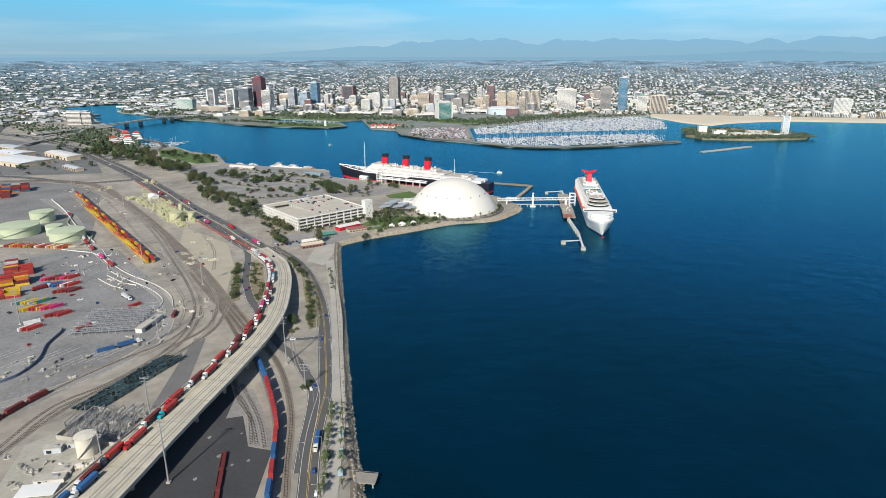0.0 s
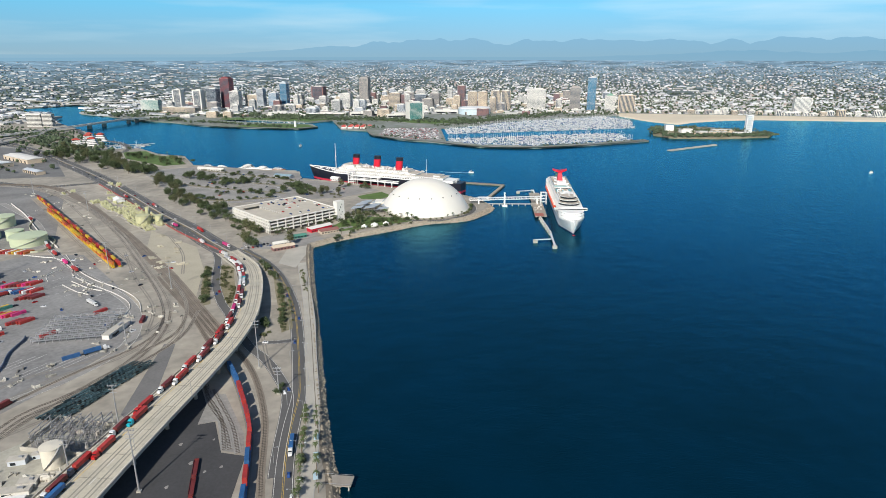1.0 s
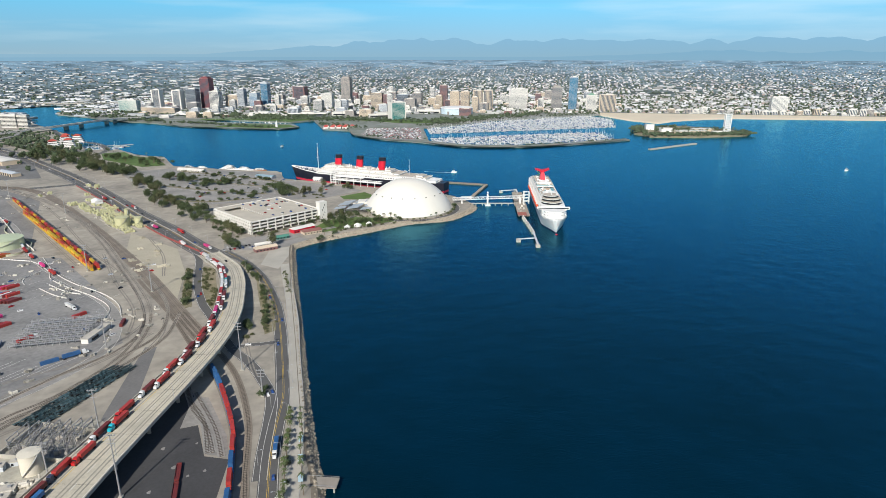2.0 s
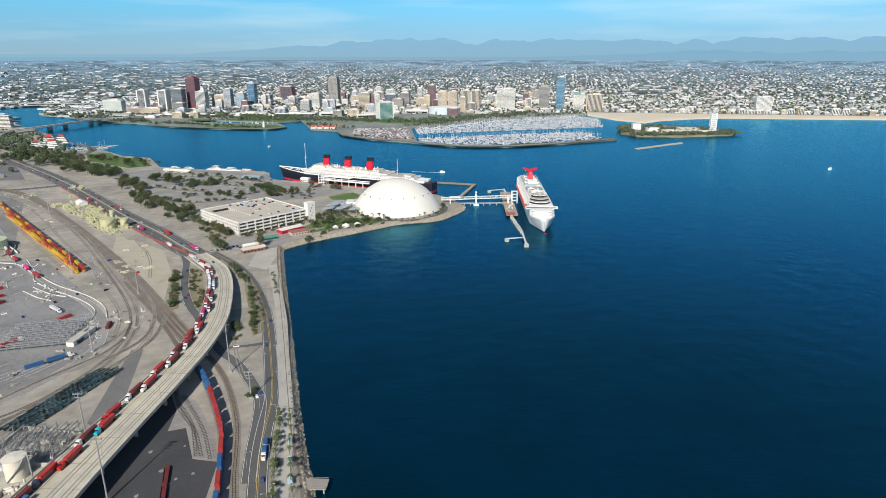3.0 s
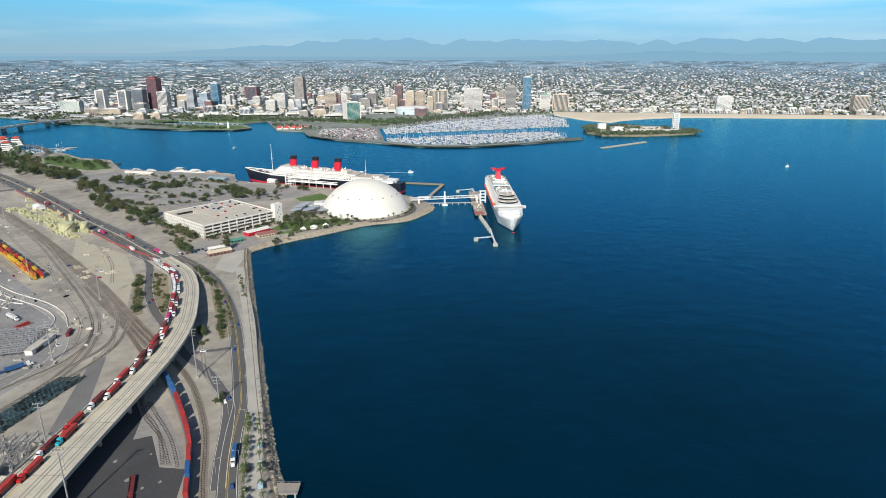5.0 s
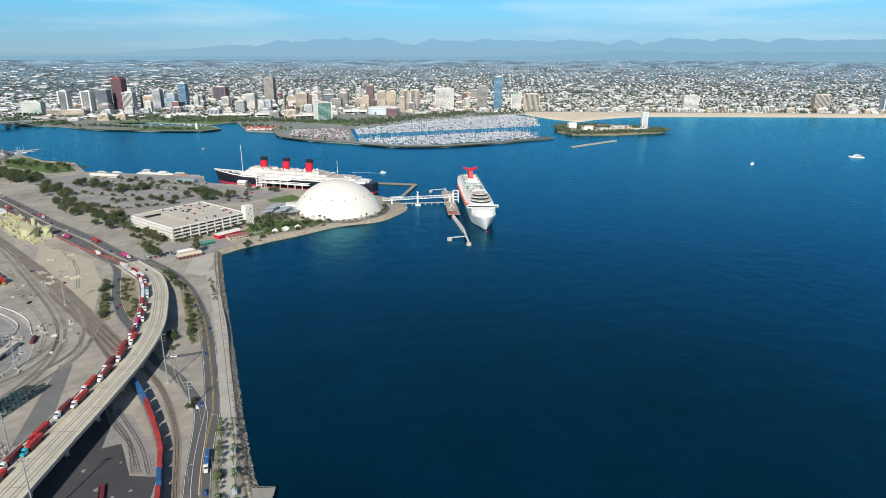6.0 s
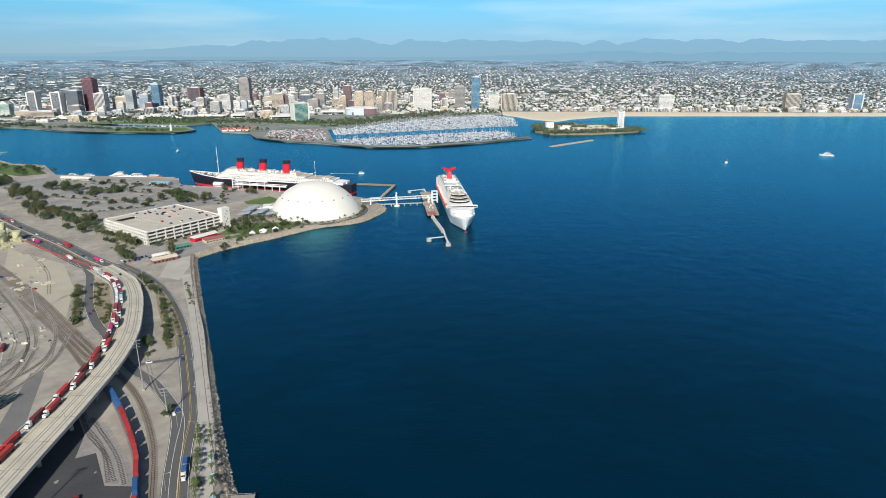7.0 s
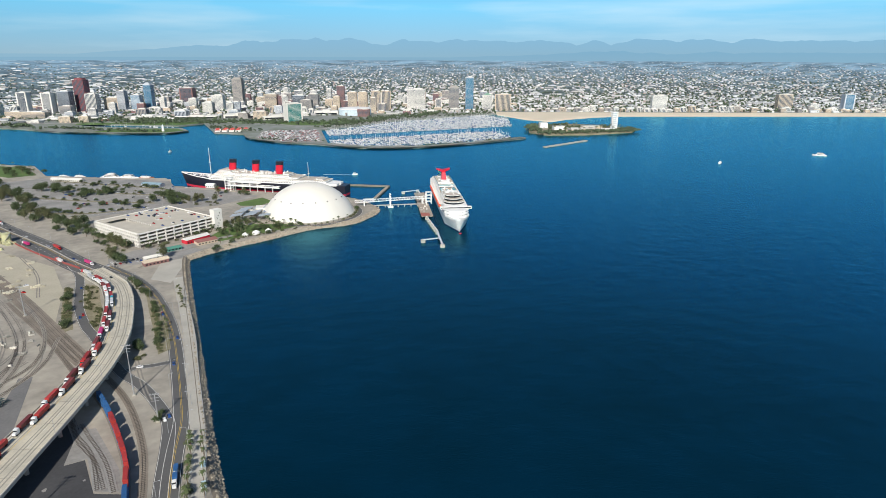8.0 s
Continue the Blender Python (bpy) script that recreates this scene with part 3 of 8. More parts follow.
bm = bmesh.new()
grid = [[bm.verts.new(dome_point(i, j)) for j in range(seg)] for i in range(rings)]
top = bm.verts.new(dome_point(rings, 0))
for r, q in zip(grid, grid[1:]):
    for j in range(seg):
        bm.faces.new((r[j], r[(j + 1) % seg], q[(j + 1) % seg], q[j]))
for j in range(seg):
    bm.faces.new((grid[-1][j], grid[-1][(j + 1) % seg], top))
part("shell", bm, DOME_WHITE, dome, smooth=True)
bm = bmesh.new()
cyl(bm, 0, 0, -0.5, R + 1.2, 2.2, 72)
part("ring_wall", bm, CONCRETE, dome)
for j in range(0, seg, 4):
    bm = bmesh.new()
    p = dome_point(6.2, j, 0.3)
    box(bm, p.x, p.y, p.z - 0.7, 1.3, 1.3, 1.3, math.degrees(math.atan2(p.y, p.x)))
    part("vent", bm, DARK, dome)
bm = bmesh.new()
box(bm, -62, 12, -0.2, 26, 18, 10)
box(bm, -76, 14, -0.2, 14, 12, 7)
part("entrance_hall", bm, DOME_WHITE, dome)


# ---- parking garage ----
def garage():
    g = empty("parking_garage", -186, 767, Z, 41.5)
    tagged(g, "white four-storey concrete parking garage with open decks", "parking garage")
    L_, D_ = 102.0, 102.0
    wm = mat("painted_concrete", (0.72, 0.7, 0.65), 0.8, vary=0.08, scale=0.1)
    fm = mat("garage_deck", (0.5, 0.455, 0.375), 0.9, vary=0.12, scale=0.08, fine=0.5)
    for k in range(4):
        z = 4.2 * (k + 1)
        if k < 3:
            bm = bmesh.new()
            box(bm, L_ / 2, D_ / 2, z - 0.5, L_ - 1, D_ - 1, 0.5)
            part("floor_deck", bm, fm, g)
        else:
            # the open top deck leaves a ramp well in it
            for x0, x1, y0, y1 in ((0.5, L_ - 0.5, 0.5, 26), (0.5, L_ - 0.5, 88, D_ - 0.5), (0.5, 7, 26, 88), (32, L_ - 0.5, 26, 88)):
                bm = bmesh.new()
                box(bm, (x0 + x1) / 2, (y0 + y1) / 2, z - 0.5, x1 - x0, y1 - y0, 0.5)
                part("roof_deck", bm, fm, g)
            for y in range(28, 88, 5):
                bm = bmesh.new()
                box(bm, 31.6, y, z - 4.2, 0.6, 1.4, 5.2)
                part("ramp_column", bm, wm, g)
            bm = bmesh.new()
            vs = box(bm, 19.5, 57, z - 3.4, 24, 61, 0.4)
            for v in vs:
                if v.co.y < 57:
                    v.co.z += 2.4
            part("sloping_ramp", bm, fm, g)
        for x, y, sx, sy in ((L_ / 2, 0, L_, 0.5), (L_ / 2, D_, L_, 0.5), (0, D_ / 2, 0.5, D_ - 0.5), (L_, D_ / 2, 0.5, D_ - 0.5)):
            bm = bmesh.new()
            box(bm, x, y, z - 0.75, sx, sy, 1.85)
            part("spandrel", bm, wm, g)
    for side, n, length in ((0, 9, L_), (1, 22, D_)):
        for i in range(n + 1):
            for other in (0, 1):
                bm = bmesh.new()
                t = i * length / n
                x, y = (t, other * D_) if side == 0 else (other * L_, t)
                box(bm, x, y, -0.2, 1.3, 1.3, 17.6)
                part("column", bm, wm, g)
    # a dark filler block paints the shade inside the open decks
    bm = bmesh.new()
    box(bm, L_ / 2, D_ / 2, 0, L_ - 6, D_ - 6, 11.9)
    part("inner_core", bm, mat("painted_interior_shade", (0.12, 0.115, 0.105), 0.9), g, "dark block painted as the shade behind the parking openings")
    bm = bmesh.new()
    box(bm, L_ + 4, -1, -0.2, 12, 9, 27)
    part("stair_tower", bm, wm, g)
    for k in range(6):
        bm = bmesh.new()
        box(bm, L_ + 2 + (k % 3) * 2, -5.52, 4 + k * 3.4, 0.9, 0.12, 2.2)
        part("stair_window", bm, DARK, g)
    return g


GARAGE = garage()


# ---- ruts and yard markings ----
RUT = mat("oily_wheel_rut", (0.23, 0.21, 0.18), 0.95, vary=0.25, scale=0.05, fine=0.6)
RUTS = [[(-300, 300), (-262, 395), (-226, 430), (-205, 480)], [(-320, 330), (-280, 400), (-235, 440), (-222, 520), (-270, 600)], [(-238, 360), (-206, 420), (-196, 470), (-205, 510)], [(-340, 700), (-290, 610), (-240, 530), (-222, 470)],
        [(-600, 1030), (-480, 880), (-380, 740), (-300, 640)], [(-570, 1040), (-450, 880), (-350, 740), (-280, 640)], [(-440, 700), (-400, 700), (-340, 720), (-300, 690)], [(-540, 900), (-430, 760), (-350, 660)], [(-310, 760), (-270, 690), (-245, 620)],
        [(-128, 470), (-112, 420), (-104, 400)], [(-172, 690), (-150, 730), (-120, 760)], [(-250, 330), (-232, 350), (-216, 352)], [(-320, 1050), (-250, 1100), (-180, 1060)], [(-460, 1180), (-380, 1150), (-280, 1120), (-190, 1090)]]
for i, pts in enumerate(RUTS):
    for o_ in (-1.1, 1.1):
        ribbon("wheel_rut", [(x, y, Z) for x, y in pts], o_ - 0.5, o_ + 0.5, -0.2, 0.098 + 0.003 * i, RUT, None, 6, "dark oily wheel rut in dusty ground", "rut", "structure")
bm = bmesh.new()
for i in range(26):
    x, y = -440 + i * 7.5, 400 + (i % 5) * 4
    beam(bm, (x, y, Z + 0.09), (x + 14, y + 24, Z + 0.09), 0.25, 0.04)
for i in range(30):
    x, y = -410 + i * 5.0, 560 + (i % 3) * 22
    if y < 640 - (x + 410) * 0.5:
        beam(bm, (x, y, Z + 0.09), (x + 6, y + 10, Z + 0.09), 0.22, 0.04)
tagged(part("yard_lines", bm, LINE), "faded white bay lines across the container yard", "road marking", kind="stuff")

# ---- ships ----
def loft(bm, stations, z0, z1, close=True):
    """A hull between two heights: stations of (x, half beam at the foot, half beam at the top, rise of the top)."""
    rows = []
    for x, b0, b1, rise, dx in stations:
        rows.append([bm.verts.new((x, -b0, z0)), bm.verts.new((x + dx, -b1, z1 + rise)), bm.verts.new((x + dx, b1, z1 + rise)), bm.verts.new((x, b0, z0))])
    for r, q in zip(rows, rows[1:]):
        for i in range(4):
            j = (i + 1) % 4
            bm.faces.new((r[i], q[i], q[j], r[j]))
    bm.faces.new(rows[0])
    bm.faces.new(rows[-1][::-1])


def hull_line(length, beam_, n=24, fine=0.28, stern=0.8, stern_w=0.62):
    out = []
    for i in range(n + 1):
        s = i / n
        b = 1.0
        if s < fine:
            b = (math.sin(s / fine * math.pi / 2)) ** 0.8
        if s > stern:
            b = 1 - (1 - stern_w) * ((s - stern) / (1 - stern)) ** 2
        out.append((s, max(0.02, b) * beam_ / 2))
    return out


def deckhouse(bm, x0, x1, half, z0, h, front=0.0, n=1):
    vs = box(bm, (x0 + x1) / 2, 0, z0, x1 - x0, 2 * half, h)
    for v in vs[4:]:
        if v.co.x < (x0 + x1) / 2:
            v.co.x += front


TEAK = mat("weathered_teak", (0.46, 0.41, 0.34), 0.85, vary=0.15, scale=0.2)


def liner():
    L_ = 318.0
    o = empty("ocean_liner", -199, 1172, 0, -28.0)
    tagged(o, "vintage ocean liner, black hull, white decks, three red funnels, moored", "ship")
    line = hull_line(L_, 36)
    sheer = lambda s: 6.5 * max(0, 1 - s / 0.3) ** 1.6 + 0.6 * max(0, (s - 0.75) / 0.25) ** 1.5
    def stations(k0, k1):
        return [(s * L_ + (0 if s else 2), b * k0, b * k1 if s < 0.95 else b * 0.95, 0, 0) for s, b in line]
    bm = bmesh.new()
    loft(bm, [(s * L_ + (9 if s == 0 else 9 * max(0, 1 - s * 8)), b * 0.9, b * 0.93, 0, -1.5 * max(0, 1 - s * 8)) for s, b in line], -3, 3.6)
    part("boot_topping", bm, BOOT_RED, o, "red band of hull at the waterline")
    bm = bmesh.new()
    loft(bm, [(s * L_ + 7.5 * max(0, 1 - s * 8), b * 0.93, b, sheer(s), -7.5 * max(0, 1 - s * 8)) for s, b in line], 3.6, 16.5)
    part("hull", bm, NAVY, o)
    bm = bmesh.new()
    loft(bm, [(s * L_, b - 0.3, b - 0.2, sheer(s) + 0.02, 0) for s, b in line if s < 0.26], 15.6, 16.1)
    for v in bm.verts:
        if v.co.z < 15.7:
            v.co.z = 15.7 + sheer(v.co.x / L_)
            v.co.y *= 0.96
    part("foredeck", bm, mat("teak_deck", (0.42, 0.33, 0.22), 0.8), o)
    bm = bmesh.new()
    for (s, b), (s2, b2) in zip(line, line[1:]):
        if s < 0.24:
            for q in (-1, 1):
                beam(bm, (s * L_, q * b, 17.2 + sheer(s)), (s2 * L_, q * b2, 17.2 + sheer(s2)), 0.35, 1.5)
    part("bulwark", bm, WHITE, o)
    # white promenade decks
    bm = bmesh.new()
    loft(bm, [(s * L_, b + 0.05, b + 0.05, 0, 0) for s, b in line if 0.2 < s < 0.97], 16.5, 20.4)
    part("promenade_deck", bm, WHITE, o)
    bm = bmesh.new()
    for q in (-1, 1):
        for x in range(72, 285, 5):
            b = np.interp(x / L_, [s for s, _ in line], [w for _, w in line])
            box(bm, x, q * (b + 0.05), 18.4, 2.6, 0.5, 1.3)
    part("promenade_windows", bm, DARK, o)["kind"] = "stuff"
    for x0, x1, hw, z0, h, fr in ((70, 262, 16.5, 21.0, 3.4, 3), (76, 236, 14.5, 24.4, 2.8, 3), (80, 218, 12.0, 27.2, 2.4, 2.5), (84, 108, 13.0, 29.6, 3.4, 2), (108, 120, 8.0, 29.6, 2.6, 1), (262, 286, 13, 21.0, 2.8, -2), (266, 278, 9, 23.8, 2.6, 0), (150, 168, 8, 29.6, 2.2, 1), (206, 216, 8, 29.6, 2.4, 1)):
        bm = bmesh.new()
        deckhouse(bm, x0, x1, hw, z0, h, fr)
        part("deckhouse", bm, WHITE, o)
        bm = bmesh.new()
        for q in (-1, 1):
            for x in np.arange(x0 + 5, x1 - 3, 4.0):
                box(bm, x, q * hw, z0 + 1.5, 1.4, 0.3, 0.8)
        part("window_row", bm, DARK, o)["kind"] = "stuff"
        bm = bmesh.new()
        box(bm, (x0 + x1) / 2, 0, z0 + h + 0.02, x1 - x0 + 1.5, 2 * hw + 1.8, 0.3)
        part("deck_edge", bm, WHITE, o)
        bm = bmesh.new()
        box(bm, (x0 + x1) / 2, 0, z0 + h + 0.33, x1 - x0 - 1, 2 * hw - 1, 0.06)
        part("deck_planking", bm, TEAK, o)
    for s in (0.325, 0.465, 0.607):
        bm = bmesh.new()
        for z0, h in ((29.0, 16.5),):
            lo, hi, n = [], [], 24
            for i in range(n):
                a = 2 * math.pi * i / n
                lo.append(bm.verts.new((s * L_ + 6.6 * math.cos(a), 4.6 * math.sin(a), z0)))
                hi.append(bm.verts.new((s * L_ + 2.2 + 6.6 * math.cos(a), 4.6 * math.sin(a), z0 + h)))
            for i in range(n):
                bm.faces.new((lo[i], lo[(i + 1) % n], hi[(i + 1) % n], hi[i]))
            bm.faces.new(hi)
        funnel = part("funnel", bm, RED, o, "red raked oval funnel")
        bm = bmesh.new()
        lo, hi = [], []
        for i in range(24):
            a = 2 * math.pi * i / 24
            lo.append(bm.verts.new((s * L_ + 2.2 + 6.7 * math.cos(a), 4.7 * math.sin(a), 45.5)))
            hi.append(bm.verts.new((s * L_ + 3.1 + 6.7 * math.cos(a), 4.7 * math.sin(a), 51.5)))
        for i in range(24):
            bm.faces.new((lo[i], lo[(i + 1) % 24], hi[(i + 1) % 24], hi[i]))
        bm.faces.new(hi)
        bm.faces.new(lo[::-1])
        part("funnel_top", bm, NAVY, funnel, "black band at the funnel's mouth")
    for x, z, r in ((60, 69, 0.75), (248, 52, 0.55)):
        bm = bmesh.new()
        cyl(bm, x, 0, 16, r, z - 16, 8, r * 0.5)
        box(bm, x, 0, z * 0.62, 1.6, 6, 0.6)
        part("mast", bm, mat("pale_mast", (0.6, 0.58, 0.55), 0.6), o)
    for q in (-1, 1):
        for i in range(12):
            bm = bmesh.new()
            n = 8
            rows = []
            for k, w in ((-4.5, 0.2), (-3, 1.2), (0, 1.5), (3, 1.2), (4.5, 0.2)):
                rows.append([bm.verts.new((100 + i * 12 + k, q * 16.2 + w * math.cos(math.pi * 2 * j / n), 26.6 + 1.1 * w * math.sin(2 * math.pi * j / n))) for j in range(n)])
            for a, b in zip(rows, rows[1:]):
                for j in range(n):
                    bm.faces.new((a[j], a[(j + 1) % n], b[(j + 1) % n], b[j]))
            part("lifeboat", bm, WHITE, o)
    bm = bmesh.new()
    for i in range(70):
        x, y = random.uniform(84, 216), random.uniform(-10, 10)
        cyl(bm, x, y, 29.6, random.uniform(0.5, 1.3), random.uniform(1.5, 5), 8)
    for i in range(20):
        box(bm, random.uniform(20, 60), random.uniform(-5, 5), 18, random.uniform(1, 3), random.uniform(1, 3), random.uniform(2, 4.5))
    for i in range(16):
        box(bm, random.uniform(270, 306), random.uniform(-9, 9), 17, random.uniform(1, 3), random.uniform(1, 3), random.uniform(2, 4))
    part("ventilators", bm, WHITE, o)["kind"] = "stuff"
    return o


liner()


def boarding_tower(x, y, turn):
    o = empty("boarding_tower", x, y, Z, turn)
    tagged(o, "white open steel access tower with walkways beside the liner", "tower")
    for a in (-5, 5):
        for b in (-4, 4):
            bm = bmesh.new()
            box(bm, a, b, 0, 1.2, 1.2, 22)
            part("column", bm, WHITE, o)
    for k in range(5):
        bm = bmesh.new()
        box(bm, 0, 0, 3.5 + k * 4.4, 11.6, 9.6, 0.5)
        part("landing", bm, WHITE, o)
    for zz, ln_ in ((8, 95), (14.5, 60)):
        bm = bmesh.new()
        box(bm, ln_ / 2, -1, zz, ln_, 4, 0.5)
        box(bm, ln_ / 2, -3, zz + 0.4, ln_, 0.2, 2.2)
        box(bm, ln_ / 2, 1, zz + 3.0, ln_, 4.6, 0.3)
        part("walkway", bm, WHITE, o)
        for x_ in range(12, ln_, 14):
            bm = bmesh.new()
            box(bm, x_, -1, 0, 0.7, 2.5, zz)
            part("walkway_post", bm, WHITE, o)


boarding_tower(-112, 1088, -28)


def cruise_ship():
    L_ = 262.0
    o = empty("cruise_ship", 205, 757, 0, 90 - 7.2)
    tagged(o, "white cruise ship with stacked decks and red winged funnel, moored", "ship")
    line = hull_line(L_, 33, n=60, fine=0.2, stern=0.88, stern_w=0.8)
    bm = bmesh.new()
    loft(bm, [(s * L_ + 4 * max(0, 1 - s * 6), b * min(0.9, 0.38 + 2.8 * s), b * min(0.92, 0.4 + 2.8 * s), 0, 0) for s, b in line], -3, 1.2)
    part("boot_topping", bm, mat("dark_blue_boot", (0.02, 0.03, 0.09), 0.4), o)
    bm = bmesh.new()
    loft(bm, [(s * L_ + 4 * max(0, 1 - s * 6), b * min(0.92, 0.4 + 2.8 * s), b if s > 0.2 else min(16.5, b * 1.1 + 1.5 * (s > 0)), 2.5 * max(0, 1 - s * 5), -4 * max(0, 1 - s * 6)) for s, b in line], 1.2, 14.0)
    part("hull", bm, WHITE, o)
    bm = bmesh.new()
    cyl(bm, -2, 0, -1.5, 2.0, 2.2, 10)
    part("bulbous_bow", bm, BOOT_RED, o, "red bulb of the bow at the waterline")
    bm = bmesh.new()
    box(bm, 24, 0, 14.3, 18, 17, 0.5)
    part("foredeck", bm, mat("blue_green_deck", (0.2, 0.3, 0.3), 0.7), o)
    bm = bmesh.new()
    for i in range(14):
        box(bm, random.uniform(15, 36), random.uniform(-7, 7), 14.7, random.uniform(0.8, 2.5), random.uniform(0.8, 2.5), random.uniform(0.6, 1.6))
    part("winches", bm, STEEL, o)["kind"] = "stuff"
    # the rounded white front below the bridge, and the raised bulwark of the bow
    for z0, z1, nose, back in ((13.8, 17.6, 17.5, 46), (17.6, 20.8, 20, 46), (20.8, 23.4, 23, 46)):
        bm = bmesh.new()
        n = 20
        low = [(back - (back - nose) * math.sin(math.pi * i / n) ** 0.62, -15.9 * math.cos(math.pi * i / n)) for i in range(n + 1)]
        a = [bm.verts.new((x, y, z0)) for x, y in low]
        b = [bm.verts.new((x + 1.2, y * 0.985, z1)) for x, y in low]
        for i in range(n):
            bm.faces.new((a[i], a[i + 1], b[i + 1], b[i]))
        bm.faces.new(b)
        front = part("front_house", bm, WHITE, o, "rounded white front of the superstructure", True)
        front.data.shade_flat()
        if z0 > 14:
            bm = bmesh.new()
            for i in range(4, n - 3):
                x, y = (low[i][0] + low[i + 1][0]) / 2, (low[i][1] + low[i + 1][1]) / 2
                box(bm, x - 0.1, y, z0 + 1.1, 0.7, 0.8, 0.8)
            part("front_windows", bm, DARK, o)["kind"] = "stuff"
    for q in (-1, 1):
        bm = bmesh.new()
        rail = [np.array((u * L_, q * min(16.5, v * 1.1 + 1.5 * (u > 0)), 15.4 + 2.5 * max(0, 1 - u * 5))) for u, v in line if u < 0.13]
        ribbon_mesh(bm, rail, -0.2, 0.2, -1.1, 1.1)
        part("bulwark", bm, WHITE, o)
    # decks: front, back, half width, foot, height
    tiers = ((33, 258, 16.5, 14.0, 3.0), (35, 256, 16.5, 17.0, 3.0), (37, 254, 16.5, 20.0, 3.0), (47, 252, 16.2, 23.0, 3.0), (70, 246, 14.5, 26.0, 3.0), (80, 120, 12.0, 29.0, 2.8), (150, 236, 13.0, 29.0, 3.0), (84, 104, 9.0, 31.8, 2.6))
    for k, (x0, x1, hw, z0, h) in enumerate(tiers):
        bm = bmesh.new()
        deckhouse(bm, x0, x1, hw - (0.9 if k < 5 else 0), z0, h, 1.2)
        part("deckhouse", bm, WHITE if k < 4 else mat("tinted_upper_deck", (0.35, 0.34, 0.33), 0.4), o)
        bm = bmesh.new()
        box(bm, (x0 + x1) / 2, 0, z0 + h - 0.35, x1 - x0 + 2.0, 2 * hw + 0.4, 0.45)
        part("deck_edge", bm, WHITE, o)
        bm = bmesh.new()
        for q in (-1, 1):
            for x in np.arange(x0 + 6, x1 - 4, 3.2):
                box(bm, x, q * (hw - 0.9), z0 + 0.5, 2.2, 0.4, 1.7)
        nb = max(4, int(hw * 2 / 2.4)) if k > 1 else 0
        for i in range(nb):
            box(bm, x0 + 0.75, (i + 0.5) / nb * 2 * (hw - 2) - (hw - 2), z0 + 0.9, 0.9, 1.5, 1.2)
        part("window_row", bm, DARK, o)["kind"] = "stuff"
    bm = bmesh.new()
    box(bm, 45, 0, 22.6, 5, 44, 2.9)
    part("bridge_wings", bm, WHITE, o)
    bm = bmesh.new()
    box(bm, 42.4, 0, 23.7, 0.5, 42, 1.2)
    part("bridge_windows", bm, DARK, o)
    # rounded glazed lounges stepping back above the bridge
    for i, (cx, r, z0) in enumerate(((68, 14.5, 26.0), (74, 13.0, 29.1), (80, 11.0, 32.2))):
        bm = bmesh.new()
        cyl(bm, cx, 0, z0, r, 2.6, 32)
        part("lounge_glazing", bm, DARK, o, "dark curved lounge windows")
        bm = bmesh.new()
        cyl(bm, cx, 0, z0 + 2.6, r + 1.0, 0.5, 32)
        part("deck_edge", bm, WHITE, o)
        bm = bmesh.new()
        cyl(bm, cx, 0, z0 + 3.12, r + 0.2, 0.06, 32)
        part("deck_planking", bm, TEAK, o)
    for x0, x1, hw, z in ((122, 150, 13.2, 29.06), (152, 234, 12.4, 32.05), (236, 246, 13.2, 29.06), (88, 118, 11.2, 31.86)):
        bm = bmesh.new()
        box(bm, (x0 + x1) / 2, 0, z + 0.06, x1 - x0, 2 * hw, 0.06)
        part("deck_planking", bm, TEAK, o)
    # pool deck and lido
    bm = bmesh.new()
    box(bm, 135, 0, 29.05, 32, 27, 0.25)
    part("lido_deck", bm, mat("lido_deck_tan", (0.45, 0.33, 0.22), 0.8), o)
    bm = bmesh.new()
    box(bm, 134, 0, 29.2, 10, 6, 0.3)
    part("pool", bm, mat("pool_water", (0.05, 0.35, 0.42), 0.1), o)
    bm = bmesh.new()
    for i in range(70):
        x = random.uniform(66, 240)
        zz = 34.4 if 70 < x < 104 else 31.9 if (64 < x < 120 or 150 < x < 236) else 29.2
        box(bm, x, random.uniform(-10, 10), zz, random.uniform(1, 5), random.uniform(1, 4), random.uniform(0.6, 3))
    part("deck_gear", bm, WHITE, o)["kind"] = "stuff"
    bm = bmesh.new()
    for q in (-1, 1):
        for x in range(66, 240, 4):
            beam(bm, (x, q * 13.6, 29), (x, q * 13.6, 30.6), 0.2)
        beam(bm, (66, q * 13.6, 30.6), (240, q * 13.6, 30.6), 0.3)
    part("railings", bm, WHITE, o)["kind"] = "stuff"
    # boat deck along each side: its shade is painted as a dark strip
    for q in (-1, 1):
        bm = bmesh.new()
        box(bm, 150, q * 16.0, 15.2, 176, 0.8, 4.6)
        part("boat_deck_recess", bm, mat("painted_boat_deck_shade", (0.16, 0.15, 0.15), 0.7), o)
        bm = bmesh.new()
        for k in range(5):
            for x in np.arange(62, 250, 4.0):
                box(bm, x, q * 16.6, 21.0 + 0.1 * k + (k % 2) * 2.9, 0.25, 0.9, 2.4)
        part("balcony_dividers", bm, WHITE, o)["kind"] = "stuff"
    # sun screens and sports court on the top decks
    bm = bmesh.new()
    for x in range(124, 150, 4):
        for q in (-1, 1):
            box(bm, x, q * 9.5, 29.3, 2.6, 4.5, 0.5)
    part("sun_loungers", bm, mat("blue_green_cushions", (0.12, 0.3, 0.34), 0.7), o)["kind"] = "stuff"
    bm = bmesh.new()
    for q in (-1, 1):
        beam(bm, (152, q * 12.6, 33.4), (234, q * 12.6, 33.4), 0.3, 2.2)
    beam(bm, (152, -12.6, 33.4), (152, 12.6, 33.4), 0.3, 2.2)
